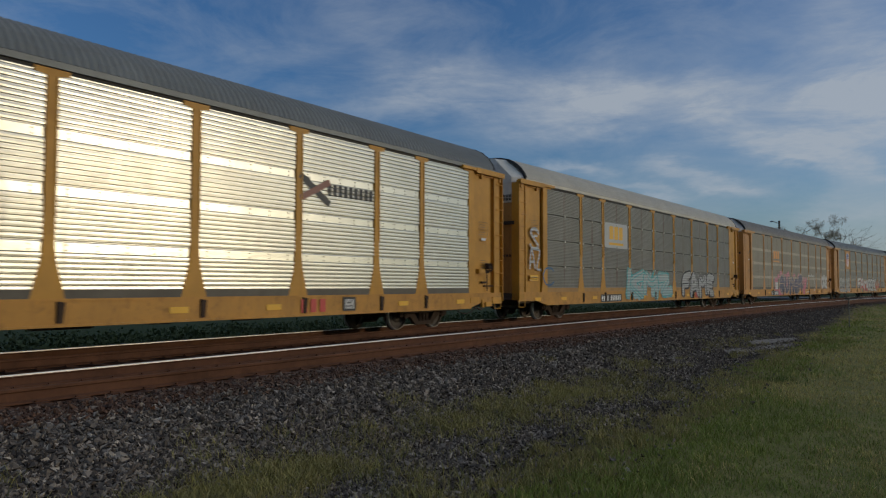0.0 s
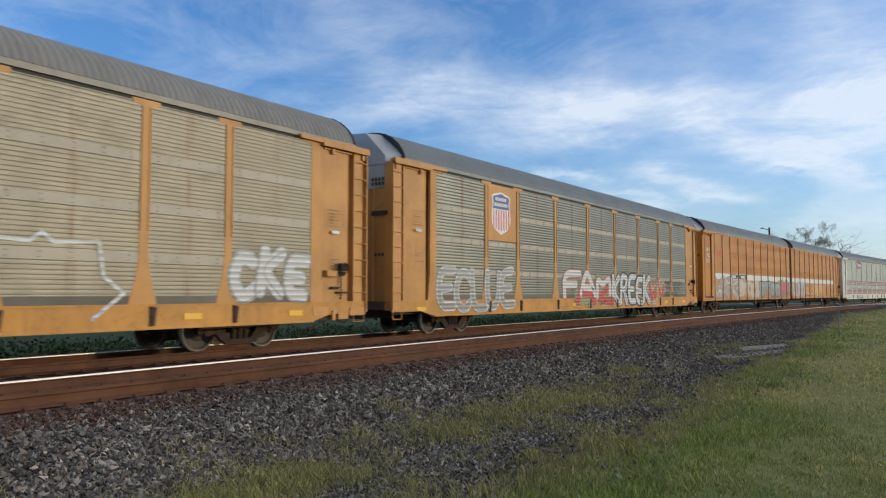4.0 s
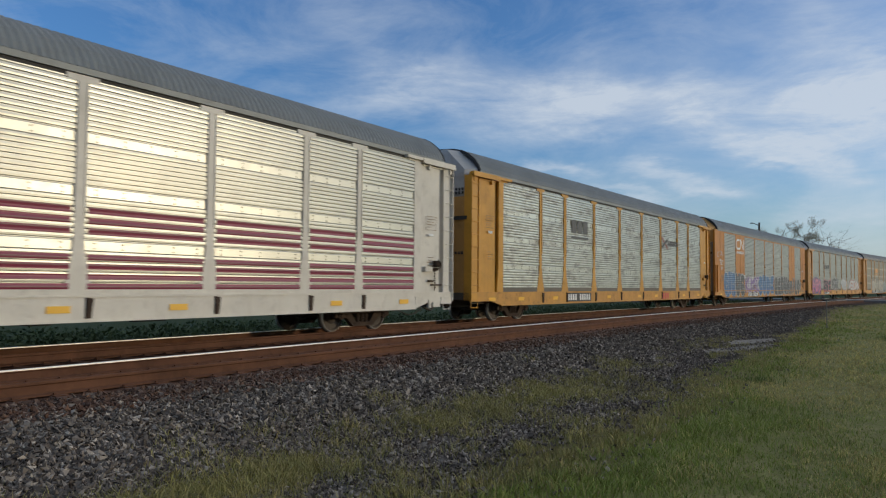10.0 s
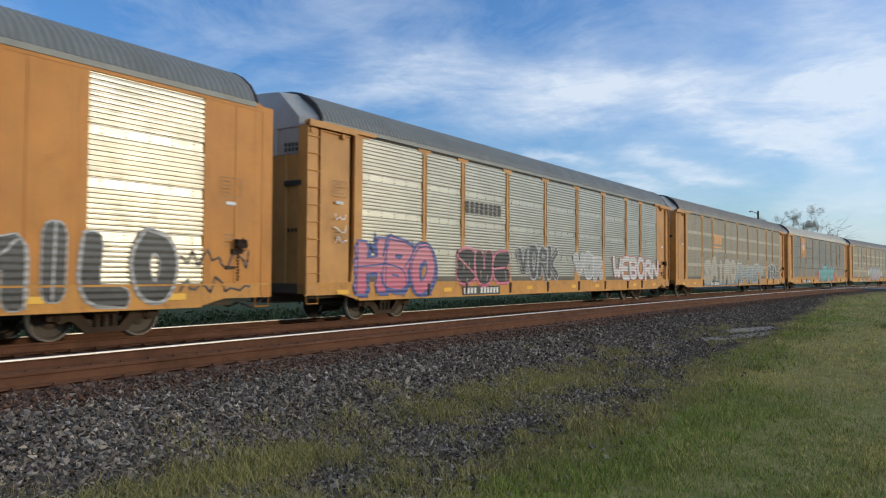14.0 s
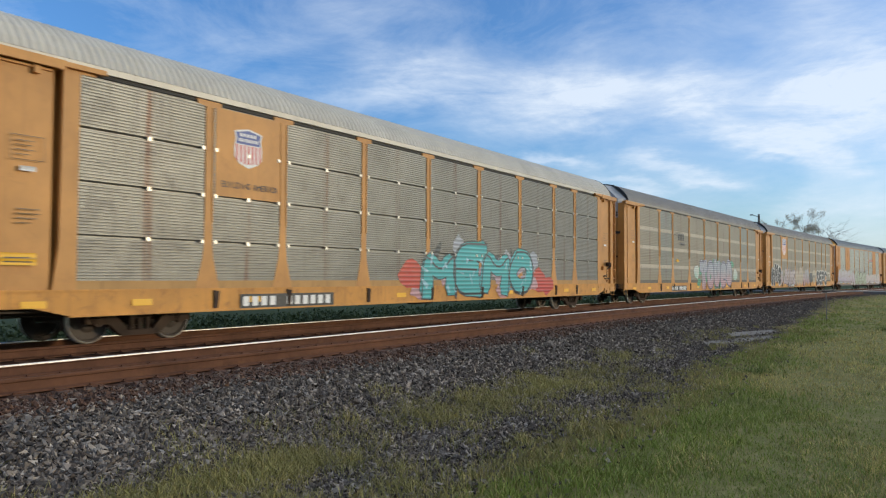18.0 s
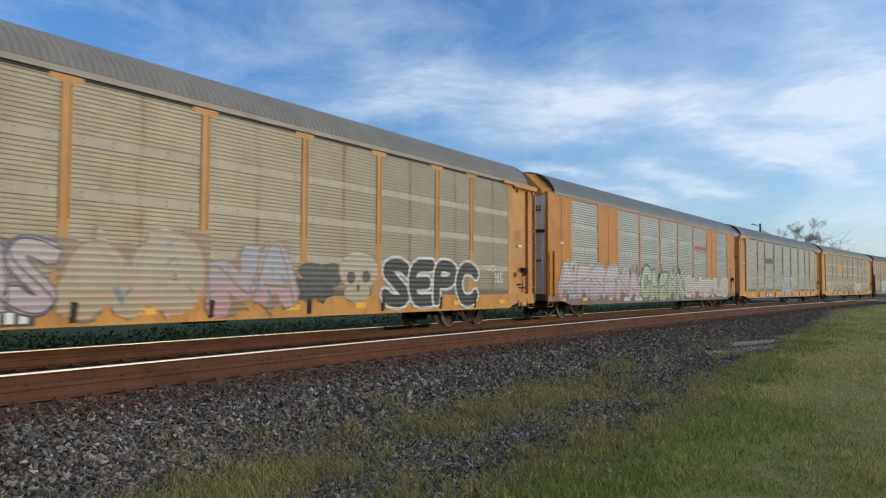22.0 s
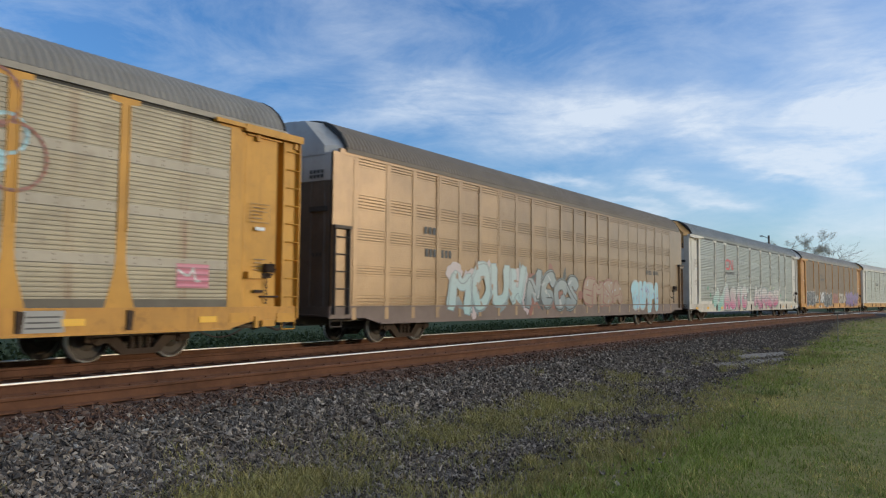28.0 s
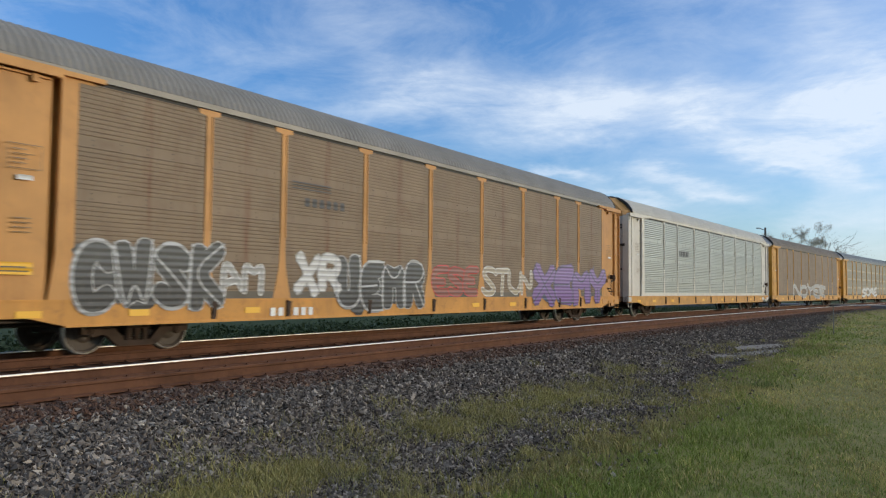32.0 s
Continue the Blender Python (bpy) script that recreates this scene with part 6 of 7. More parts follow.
graffiti(8, "WEBORN", 5.6, 11.9, 0.95, 2.05, "white", "signred", "white letters edged with red", 0.035, 0.025, None, 39, 0.06)
marks(8, -6.8, -4.6, 0.62, 0.80, 11, "offwhite", "black", 4)
scribble(8, -12.7, -12.2, 1.9, 2.7, "offwhite", 40, 3, 0.03)
# amber car with faded letters
badge(9, -6.45, -4.85, 2.92, 3.75, "orange")
graffiti(9, "SAIRO", -8.6, -1.5, 0.66, 2.25, "tan", "silver", "huge faded letters edged pale", 0.07, 0.016, None, 42, 0.12, 0, shade="slate", slant=0.1)
flat("paint_band", [bar(-8.6, -1.3, 0.60, 1.0)], P["slate"], CARS[9], 0, "faded slate band along the sill")
graffiti(9, "SHREY", -1.4, 5.8, 0.62, 2.0, "slate", "silver", "huge slate letters edged pale with a peach shadow", 0.075, 0.014, None, 43, 0.12, 3, slant=0.1, back="peach")
graffiti(9, "MRAK", 7.6, 11.3, 0.9, 2.1, "charcoal", "white", "black bubble letters outlined in white", 0.14, 0.025, None, 44, 0.1)
marks(9, -7.2, -5.4, 0.60, 0.80, 10, "offwhite", "black")
# tiered car with turquoise graffiti
side_panel(10, -8.75, -6.88, 2.88, 4.68, AMBER)
shield(10, -8.28, -7.50, 3.52, 4.36)
flat("lettering", drawn("BUILDING AMERICA", -8.6, -7.05, 3.07, 3.20, 0.018, 0.0, 3, 0.0), PLAIN[P["ink"]], CARS[10], 2, "small dark painted words", rise=0)
graffiti(10, "MEMO", -1.4, 5.5, 0.60, 2.15, "teal", "charcoal", "turquoise letters with a red cloud behind", 0.09, 0.018, "rose", 46, 0.10, 7, shade="cyan", slant=0.12)
flat("graffiti_cloud", [blob(5.9, 1.15, 0.75, 0.42, random.Random(4), 13, 0.25), blob(6.6, 0.95, 0.6, 0.3, random.Random(5), 12, 0.3), blob(-1.9, 1.3, 0.6, 0.4, random.Random(6), 12, 0.3)], P["red"], CARS[10], 0, "red sprayed cloud")
marks(10, -8.0, -5.2, 0.62, 0.82, 11, "offwhite", "black", 4)
ladder_label(10)
# weathered car with green-edged graffiti
marks(11, -6.0, -4.9, 3.32, 3.68, 4, "ink", None)
flat("lettering", [bar(-6.65, -5.2, 3.72 - 0.07 * k, 3.75 - 0.07 * k) for k in range(3)], P["ink"], CARS[11], 1)
marks(11, -5.7, -4.85, 3.05, 3.18, 7, "ink", None)
flat("label", [blob(-6.05, 2.2, 0.24, 0.09, random.Random(3), 12, 0.05)], P["yellow"], CARS[11], 1)
graffiti(11, "TOUGO", -2.0, 5.0, 0.60, 2.3, "rose", "dusk", "rose and grey letters on a green cloud", 0.14, 0.016, "green", 48, 0.08, 5, shade="lilac")
flat("graffiti_splash", [blob(-2.7, 1.6, 0.45, 0.38, random.Random(5), 11, 0.25), blob(5.85, 1.5, 0.5, 0.38, random.Random(6), 11, 0.25)], P["mint"], CARS[11], 1)
marks(11, -7.0, -4.6, 0.62, 0.80, 10, "offwhite", "black", 4)
scribble(11, 9.7, 11.7, 0.95, 1.8, "grey", 49, 3, 0.03)
# amber car with black graffiti
side_panel(12, -8.95, -6.85, 2.90, 4.70, AMBER)
shield(12, -8.55, -7.30, 3.20, 4.60)
graffiti(12, "MWC", -12.1, -9.1, 0.62, 2.25, "black", "white", "black wildstyle letters edged in white", 0.12, 0.022, "black", 51, 0.12, 4)
graffiti(12, "R", -9.0, -8.35, 0.75, 1.95, "rose", "tan", "small faded rose letter", 0.06, 0.03, None, 52, 0.1)
graffiti(12, "JKUMS", -8.2, -4.1, 0.66, 2.0, "palepink", "dusk", "pale pink graffiti letters edged dark", 0.09, 0.014, "haze", 53, 0.13, 6)
graffiti(12, "AO", -4.0, -1.1, 0.62, 2.15, "tan", "peach", "faded tan shapes with slate shading", 0.12, 0.02, "haze", 54, 0.14, 3, shade="slate")
graffiti(12, "NA", -1.0, 1.6, 0.62, 2.1, "rose", "haze", "faded rose grey shapes", 0.10, 0.02, "haze", 58, 0.14, 3, shade="slate")
flat("graffiti_smear", [blob(1.7 + 0.32 * k, 1.15 + 0.35 * (k % 2), 0.42, 0.30, random.Random(k + 40), 13, 0.3) for k in range(4)], P["charcoal"], CARS[12], 1, "dark sprayed smear", rise=0.00003)
flat("painted_skull", [blob(3.75, 1.62, 0.78, 0.48, random.Random(61), 18, 0.05), blob(3.65, 1.08, 0.50, 0.26, random.Random(62), 14, 0.08)], P["tan"], CARS[12], 2, "rounded tan shape with two dark spots", rise=0.00003)
flat("painted_spot", [blob(3.42, 1.46, 0.17, 0.15, random.Random(63), 12, 0.08), blob(4.02, 1.48, 0.18, 0.15, random.Random(64), 12, 0.08), blob(3.70, 1.20, 0.07, 0.09, random.Random(65), 8, 0.1)], P["charcoal"], CARS[12], 3)
tag_line(12, "MIC", 10.0, 10.7, 1.72, 1.95, "offwhite", 66, 0.04)
tag_line(12, "HUG", 10.75, 11.3, 1.35, 1.80, "offwhite", 67, 0.035)
graffiti(12, "SEPC", 4.7, 9.6, 0.66, 2.0, "black", "white", "bold black letters outlined in white", 0.05, 0.055, None, 56, 0.03)
marks(12, -6.7, -4.5, 0.62, 0.80, 10, "offwhite", "black", 4)
scribble(12, -12.9, -12.1, 2.1, 2.7, "offwhite", 57, 2, 0.035)
# orange car with pale pink graffiti
graffiti(13, "ARSENA", -12.7, -4.1, 0.72, 2.15, "lilac", "haze", "pale lilac wildstyle letters with turquoise shading", 0.11, 0.012, "paleteal", 59, 0.15, 14, shade="palepink", slant=0.2)
graffiti(13, "CARMK", -4.0, 2.7, 0.60, 2.25, "moss", "ink", "olive green wildstyle letters", 0.10, 0.012, "moss", 60, 0.14, 12, shade="olive", slant=0.15)
graffiti(13, "SHKMLS", 2.8, 11.9, 0.72, 1.90, "palepink", "white", "washed-out pink letters with thin white lines", 0.11, 0.008, "palepink", 61, 0.10, 0)
marks(13, 4.9, 7.2, 3.46, 3.68, 6, "signred", None)
flat("lettering", [bar(4.85, 7.2, 3.34, 3.38)], P["ink"], CARS[13], 1)
marks(13, -6.1, -5.35, 0.62, 0.82, 4, "offwhite", None)
marks(13, -4.75, -3.7, 0.62, 0.82, 6, "offwhite", None)
# yellow car with lettering
marks(14, -6.78, -4.42, 3.12, 3.50, 8, "ink", None)
graffiti(14, "CHUM", -1.6, 3.3, 0.60, 2.05, "rose", "silver", "rose and grey letters edged in white", 0.06, 0.016, "paleteal", 63, 0.12, 4, shade="slate")
marks(14, -6.85, -4.6, 0.62, 0.84, 11, "offwhite", "black", 4)
label_plate(14, -13.1, -12.6, 0.62, 0.78, "yellow", 1)
# dull car with rings
rings = []
for cx, cz, r, colour in ((6.2, 4.2, 0.55, "brown"), (6.9, 4.3, 0.5, "brown"), (6.5, 3.5, 0.5, "brown"), (7.3, 3.4, 0.55, "brown"), (6.3, 3.35, 0.35, "cyan"), (7.2, 3.75, 0.32, "cyan")):
    pts = [(cx + r * math.cos(a * math.pi / 9), cz + r * math.sin(a * math.pi / 9)) for a in range(19)]
    flat("graffiti_ring", stroke(pts, 0.06), P[colour], CARS[15], 1)
flat("graffiti_dot", [blob(6.5, 3.4, 0.2, 0.22, random.Random(7), 12, 0.1), blob(7.1, 3.3, 0.15, 0.18, random.Random(8), 12, 0.1)], P["cyan"], CARS[15], 2)
graffiti(15, "JOWER", 2.2, 6.4, 0.98, 1.85, "mint", "white", "mint green and white letters", 0.03, 0.015, "brown", 65, 0.04)
graffiti(15, "SHAYS", -3.6, 2.1, 0.62, 1.95, "brown", "silver", "red-brown wildstyle letters edged in grey", 0.03, 0.03, None, 66, 0.18, 8, slant=0.15)
label_plate(15, 10.43, 11.19, 1.37, 1.84, "pink", 0)
scribble(15, 10.5, 11.1, 1.45, 1.78, "white", 67, 1, 0.05)
spots_red(15, 5.0, 6.0)
label_plate(15, 7.55, 8.25, 0.60, 0.96, "grey", 3)
graffiti(15, "CU", -11.2, -8.6, 0.8, 1.9, "grey", "white", "pale grey letters", 0.04, 0.03, None, 68)
side_panel(15, -6.5, -4.2, 3.05, 3.75, AMBER)
# copper beige car
marks(16, -9.88, -9.26, 3.02, 3.22, 3, "ink", None)
marks(16, -9.82, -8.46, 2.38, 2.60, 7, "ink", None, 3)
graffiti(16, "MOUW", -8.5, -3.9, 0.72, 2.3, "paleteal", "slate", "pale green wildstyle letters", 0.07, 0.014, "palepink", 70, 0.15, 7, shade="haze", slant=0.15)
graffiti(16, "NGCS", -3.8, 0.4, 0.78, 2.15, "slate", "charcoal", "slate wildstyle letters edged dark with white lights", 0.10, 0.014, "brown", 73, 0.16, 10, shade="silver", slant=0.2)
graffiti(16, "EMSA", 0.9, 4.95, 0.95, 2.05, "haze", "brown", "faded brown outlined letters", 0.08, 0.025, None, 71, 0.14, 5, shade="grey")
graffiti(16, "2UTI", 6.2, 10.0, 0.68, 2.05, "cyan", "silver", "fat pale blue bubble letters", 0.17, 0.014, "cyan", 72, 0.06, 0, shade="purple")
marks(16, 8.1, 9.9, 2.40, 2.60, 9, "ink", None, 4)
# white car with pink graffiti
worm(17, -6.82, -5.2, 3.12, 3.75, "signred")
marks(17, -6.9, -4.9, 2.80, 2.98, 9, "ink", None)
graffiti(17, "ASIC", -7.2, -2.1, 0.60, 2.1, "hotpink", "silver", "letters shading from white to pink with black shadow", 0.14, 0.008, "mint", 74, 0.05, 0, back="black")
graffiti(17, "KRES", -0.1, 6.9, 0.66, 2.1, "hotpink", "slate", "pink and white wildstyle letters", 0.11, 0.010, "moss", 75, 0.14, 10, shade="charcoal", slant=0.15)
flat("graffiti_cloud", [blob(-9.0 + 0.45 * k, 1.2 + 0.4 * math.sin(k * 2.1), 0.4, 0.36, random.Random(k), 12, 0.3) for k in range(5)], P["mint"], CARS[17], 0)
flat("graffiti_splash", [blob(x, z, 0.12, 0.13, random.Random(int(x * 10)), 10, 0.1) for x, z in ((-9.9, 1.5), (-9.5, 1.1), (7.6, 1.6), (9.4, 1.3), (-10.4, 1.9))], P["green"], CARS[17], 1)
marks(17, -7.2, -5.2, 0.62, 0.84, 10, "offwhite", "black")
# brown car
graffiti(18, "CWSK", -11.7, -8.5, 0.72, 2.1, "charcoal", "silver", "fat black bubble letters outlined in white", 0.16, 0.018, "charcoal", 77, 0.08, 0)
graffiti(18, "AM", -8.6, -7.4, 1.1, 1.85, "grey", "white", "small white letters", 0.0, 0.03, None, 78, 0.15)
graffiti(18, "XR", -6.4, -4.9, 1.05, 1.95, "white", "grey", "white spray-painted letters", 0.04, 0.02, None, 79, 0.15, 2)
graffiti(18, "UEMR", -5.1, -1.4, 0.66, 2.0, "charcoal", "silver", "fat black bubble letters outlined in white", 0.16, 0.018, "charcoal", 80, 0.08, 0)
graffiti(18, "ESE", -1.0, 1.5, 1.0, 1.9, "brown", "signred", "dull red letters", 0.03, 0.015, None, 81, 0.12)
graffiti(18, "STUN", 1.8, 5.2, 1.0, 1.9, "tan", "white", "pale tan letters", -0.01, 0.02, None, 82, 0.12)
graffiti(18, "XEMY", 5.4, 12.0, 0.66, 2.1, "purple", "dusk", "purple letters with dark edges", 0.10, 0.018, None, 83, 0.06, 6)
marks(18, -6.2, -4.75, 3.10, 3.30, 6, "ink", None)
flat("lettering", [bar(-6.6, -5.3, 3.62 - 0.07 * k, 3.65 - 0.07 * k) for k in range(3)], P["ink"], CARS[18], 1)
marks(18, -7.2, -5.8, 0.62, 0.80, 6, "offwhite", None, 2)
ladder_label(18)
# the last cars
marks(19, -6.6, -5.0, 3.1, 3.4, 6, "ink", None)
graffiti(20, "NOYEE", -7.0, 5.6, 0.75, 2.0, "grey", "white", "wide pale graffiti letters", 0.02, 0.02, None, 85, 0.12)
graffiti(21, "SORE", -4.0, 5.0, 0.8, 1.9, "white", "grey", "white graffiti letters", 0.03, 0.02, None, 86, 0.12)

make_track(NEAR_Y, "empty near track with rusty rails on brown sleepers")
make_track(TRACK_Y, "far track with rusty rails under the train")


# ---------------------------------------------------------------- the lineside
def many(name, verts, faces, material, label, category, kind="stuff"):
    me = bpy.data.meshes.new(name)
    me.vertices.add(len(verts))
    me.vertices.foreach_set("co", np.asarray(verts, dtype=np.float32).ravel())
    size = faces.shape[1]
    me.loops.add(faces.size)
    me.loops.foreach_set("vertex_index", faces.astype(np.int32).ravel())
    me.polygons.add(len(faces))
    me.polygons.foreach_set("loop_start", np.arange(0, faces.size, size, dtype=np.int32))
    me.update(calc_edges=True)
    me.shade_flat()
    me.materials.append(material)
    return tagged(new(name, me), label, category, kind=kind)


def heights(x, y):
    return np.array([ground_z(a, b) for a, b in zip(x, y)])


def track_offset(x, y):
    past = np.maximum(x - 10, 0)
    return NEAR_Y - BEND * past ** 2 - y


def scatter(count, low, high, near, far, rng, reach=(1.5, 70.0)):
    """Points thinning out with distance from where one stands, kept to a belt beside the near track."""
    r = near * (far / near) ** rng.random(count)
    a = np.radians(rng.uniform(*reach, count))
    x, y = r * np.cos(a), r * np.sin(a)
    off = track_offset(x, y)
    keep = (off > low) & (off < high)
    return x[keep], y[keep]


def grass_margin(x):
    """How far from the near track the grass begins."""
    return np.interp(x, [12, 16, 24, 30, 46, 60], [6.35, 6.0, 5.3, 5.1, 3.9, 2.5])


def make_ballast():
    rng = np.random.default_rng(4)
    x, y = scatter(380000, 1.25, 7.4, 4.6, 75.0, rng)
    off = track_offset(x, y)
    wob = np.array([noise.noise((a * 0.35, b * 0.6, 3)) for a, b in zip(x, y)])
    bare = ((x - 25.5) / 4.2) ** 2 + ((y - 5.1) / 0.95) ** 2 < 1.2
    keep = (rng.random(len(x)) < np.clip(1.15 - np.maximum(off + 0.9 * wob - grass_margin(x) + 1.1, 0) * 0.75, 0.03, 1)) | bare
    x, y, off = x[keep], y[keep], off[keep]
    n = len(x)
    size = rng.uniform(0.018, 0.040, n) * np.where(off > 4.3, 0.82, 1.0)
    z = heights(x, y) + size * 0.35 + rng.uniform(0, 0.045, n) * rng.random(n)
    base = np.array([(1, 0, 0), (0, 1, 0), (-1, 0, 0), (0, -1, 0), (0.1, 0.1, 0.8), (0, 0, -0.8)])
    v = base[None] + rng.uniform(-0.45, 0.45, (n, 6, 3))
    turn = rng.uniform(0, 2 * np.pi, n)
    c, s = np.cos(turn)[:, None], np.sin(turn)[:, None]
    tilt = rng.uniform(-1.0, 1.0, n)[:, None]
    vx, vy, vz = v[..., 0] * rng.uniform(0.9, 1.7, n)[:, None], v[..., 1] * rng.uniform(0.5, 1.0, n)[:, None], v[..., 2] * rng.uniform(0.5, 1.1, n)[:, None]
    vx, vz = vx * np.cos(tilt) - vz * np.sin(tilt), vx * np.sin(tilt) + vz * np.cos(tilt)
    v = np.stack([c * vx - s * vy, s * vx + c * vy, vz], -1) * size[:, None, None] + np.stack([x, y, z], -1)[:, None]
    tri = np.array([(0, 1, 4), (1, 2, 4), (2, 3, 4), (3, 0, 4), (1, 0, 5), (2, 1, 5), (3, 2, 5), (0, 3, 5)])
    rusty = (off < 2.0 + 0.5 * rng.random(n))
    for mask, name, mat, label in (
            (~rusty, "ballast", stones_material("grey_ballast", [(0.035, 0.028, 0.023), (0.16, 0.132, 0.108), (0.075, 0.059, 0.048), (0.44, 0.375, 0.305), (0.045, 0.034, 0.028), (0.20, 0.165, 0.133), (0.09, 0.071, 0.058), (0.34, 0.285, 0.232)]),
             "loose grey crushed stone beside the track"),
            (rusty, "stained_ballast", stones_material("rusty_ballast", [(0.09, 0.047, 0.032), (0.15, 0.08, 0.05), (0.06, 0.035, 0.027), (0.18, 0.115, 0.085), (0.22, 0.175, 0.14)]),
             "crushed stone stained brown by rust")):
        w = v[mask].reshape(-1, 3)
        f = (tri[None] + 6 * np.arange(mask.sum())[:, None, None]).reshape(-1, 3)
        many(name, w, f, mat, label, "ballast")


def blades(x, y, z, tall, wide, rng, lean=0.5):
    """Bent blades of two pieces each."""
    n = len(x)
    a = rng.uniform(0, 2 * np.pi, n)
    d = rng.uniform(0, 2 * np.pi, n)
    bend = rng.uniform(0.1, lean, n) * tall
    ux, uy = np.cos(a) * wide, np.sin(a) * wide
    p = np.stack([x, y, z], -1)
    u = np.stack([ux, uy, np.zeros(n)], -1)
    mid = p + np.stack([np.cos(d) * bend * 0.35, np.sin(d) * bend * 0.35, tall * 0.6], -1)
    top = p + np.stack([np.cos(d) * bend, np.sin(d) * bend, tall], -1)
    v = np.stack([p - u, p + u, mid + 0.7 * u, mid - 0.7 * u, top], 1).reshape(-1, 3)
    k = 5 * np.arange(n)[:, None, None]
    f = (np.array([(0, 1, 2), (0, 2, 3), (3, 2, 4)])[None] + k).reshape(-1, 3)
    return v, f


def leaf_material(name, colours):
    m = stones_material(name, colours, 0.75)
    return m


def make_grass():
    rng = np.random.default_rng(8)
    x, y = scatter(470000, 1.9, 16.0, 5.2, 110.0, rng, (-6.0, 52.0))
    off = track_offset(x, y)
    wob = np.array([noise.noise((a * 0.30, b * 0.45, 9)) for a, b in zip(x, y)])
    patch = np.array([noise.noise((a * 0.7, b * 1.0, 21)) for a, b in zip(x, y)])
    thick = np.clip((off + 0.9 * wob - grass_margin(x) + 0.1) / 0.7, 0, 1)
    thick = thick * np.clip((((x - 25.5) / 4.2) ** 2 + ((y - 5.1) / 0.95) ** 2 + 0.8 * patch - 0.7) * 1.5, 0, 1)
    keep = rng.random(len(x)) < thick * np.clip(0.75 + 0.6 * patch, 0.25, 1)
    x, y, off, wob, patch = x[keep], y[keep], off[keep], wob[keep], patch[keep]
    n = len(x)
    z = heights(x, y) - 0.01
    lush = np.exp(-((off - grass_margin(x) - 1.0 - wob) / 0.8) ** 2)
    tuft = np.array([noise.noise((a * 2.6, b * 3.4, 33)) for a, b in zip(x, y)])
    zone = np.array([noise.noise((a * 0.16, b * 0.30, 51)) for a, b in zip(x, y)])
    tall = rng.uniform(0.025, 0.075, n) * (1 + 0.5 * patch + 1.0 * np.maximum(tuft, -0.4)) + 0.07 * lush * rng.random(n)
    v, f = blades(x, y, z, tall, rng.uniform(0.0025, 0.006, n) * np.clip(np.hypot(x, y) / 11, 1, 4), rng, 1.1)
    fringe = np.exp(-((off - grass_margin(x) + 0.1 + 0.8 * wob) / 0.45) ** 2)
    dry = (rng.random(n) < np.clip(0.44 + 0.75 * patch + 2.4 * zone + 0.10 * (off - grass_margin(x) - 2.5) - 0.65 * lush + 0.7 * fringe, 0.04, 0.93))
    green = leaf_material("green_blades", [(0.155, 0.215, 0.036), (0.27, 0.33, 0.065), (0.205, 0.26, 0.048), (0.34, 0.37, 0.095), (0.12, 0.155, 0.028)])
    straw = leaf_material("dry_blades", [(0.50, 0.44, 0.14), (0.66, 0.54, 0.20), (0.38, 0.34, 0.11), (0.58, 0.46, 0.19), (0.28, 0.22, 0.10)])
    V = v.reshape(n, 5, 3)
    for mask, name, mat, label in ((~dry, "grass", green, "rough green grass, taller along the gravel"), (dry, "dry_grass", straw, "patches of dry yellowish grass")):
        k = 5 * np.arange(mask.sum())[:, None, None]
        f = (np.array([(0, 1, 2), (0, 2, 3), (3, 2, 4)])[None] + k).reshape(-1, 3)
        many(name, V[mask].reshape(-1, 3), f, mat, label, "grass")


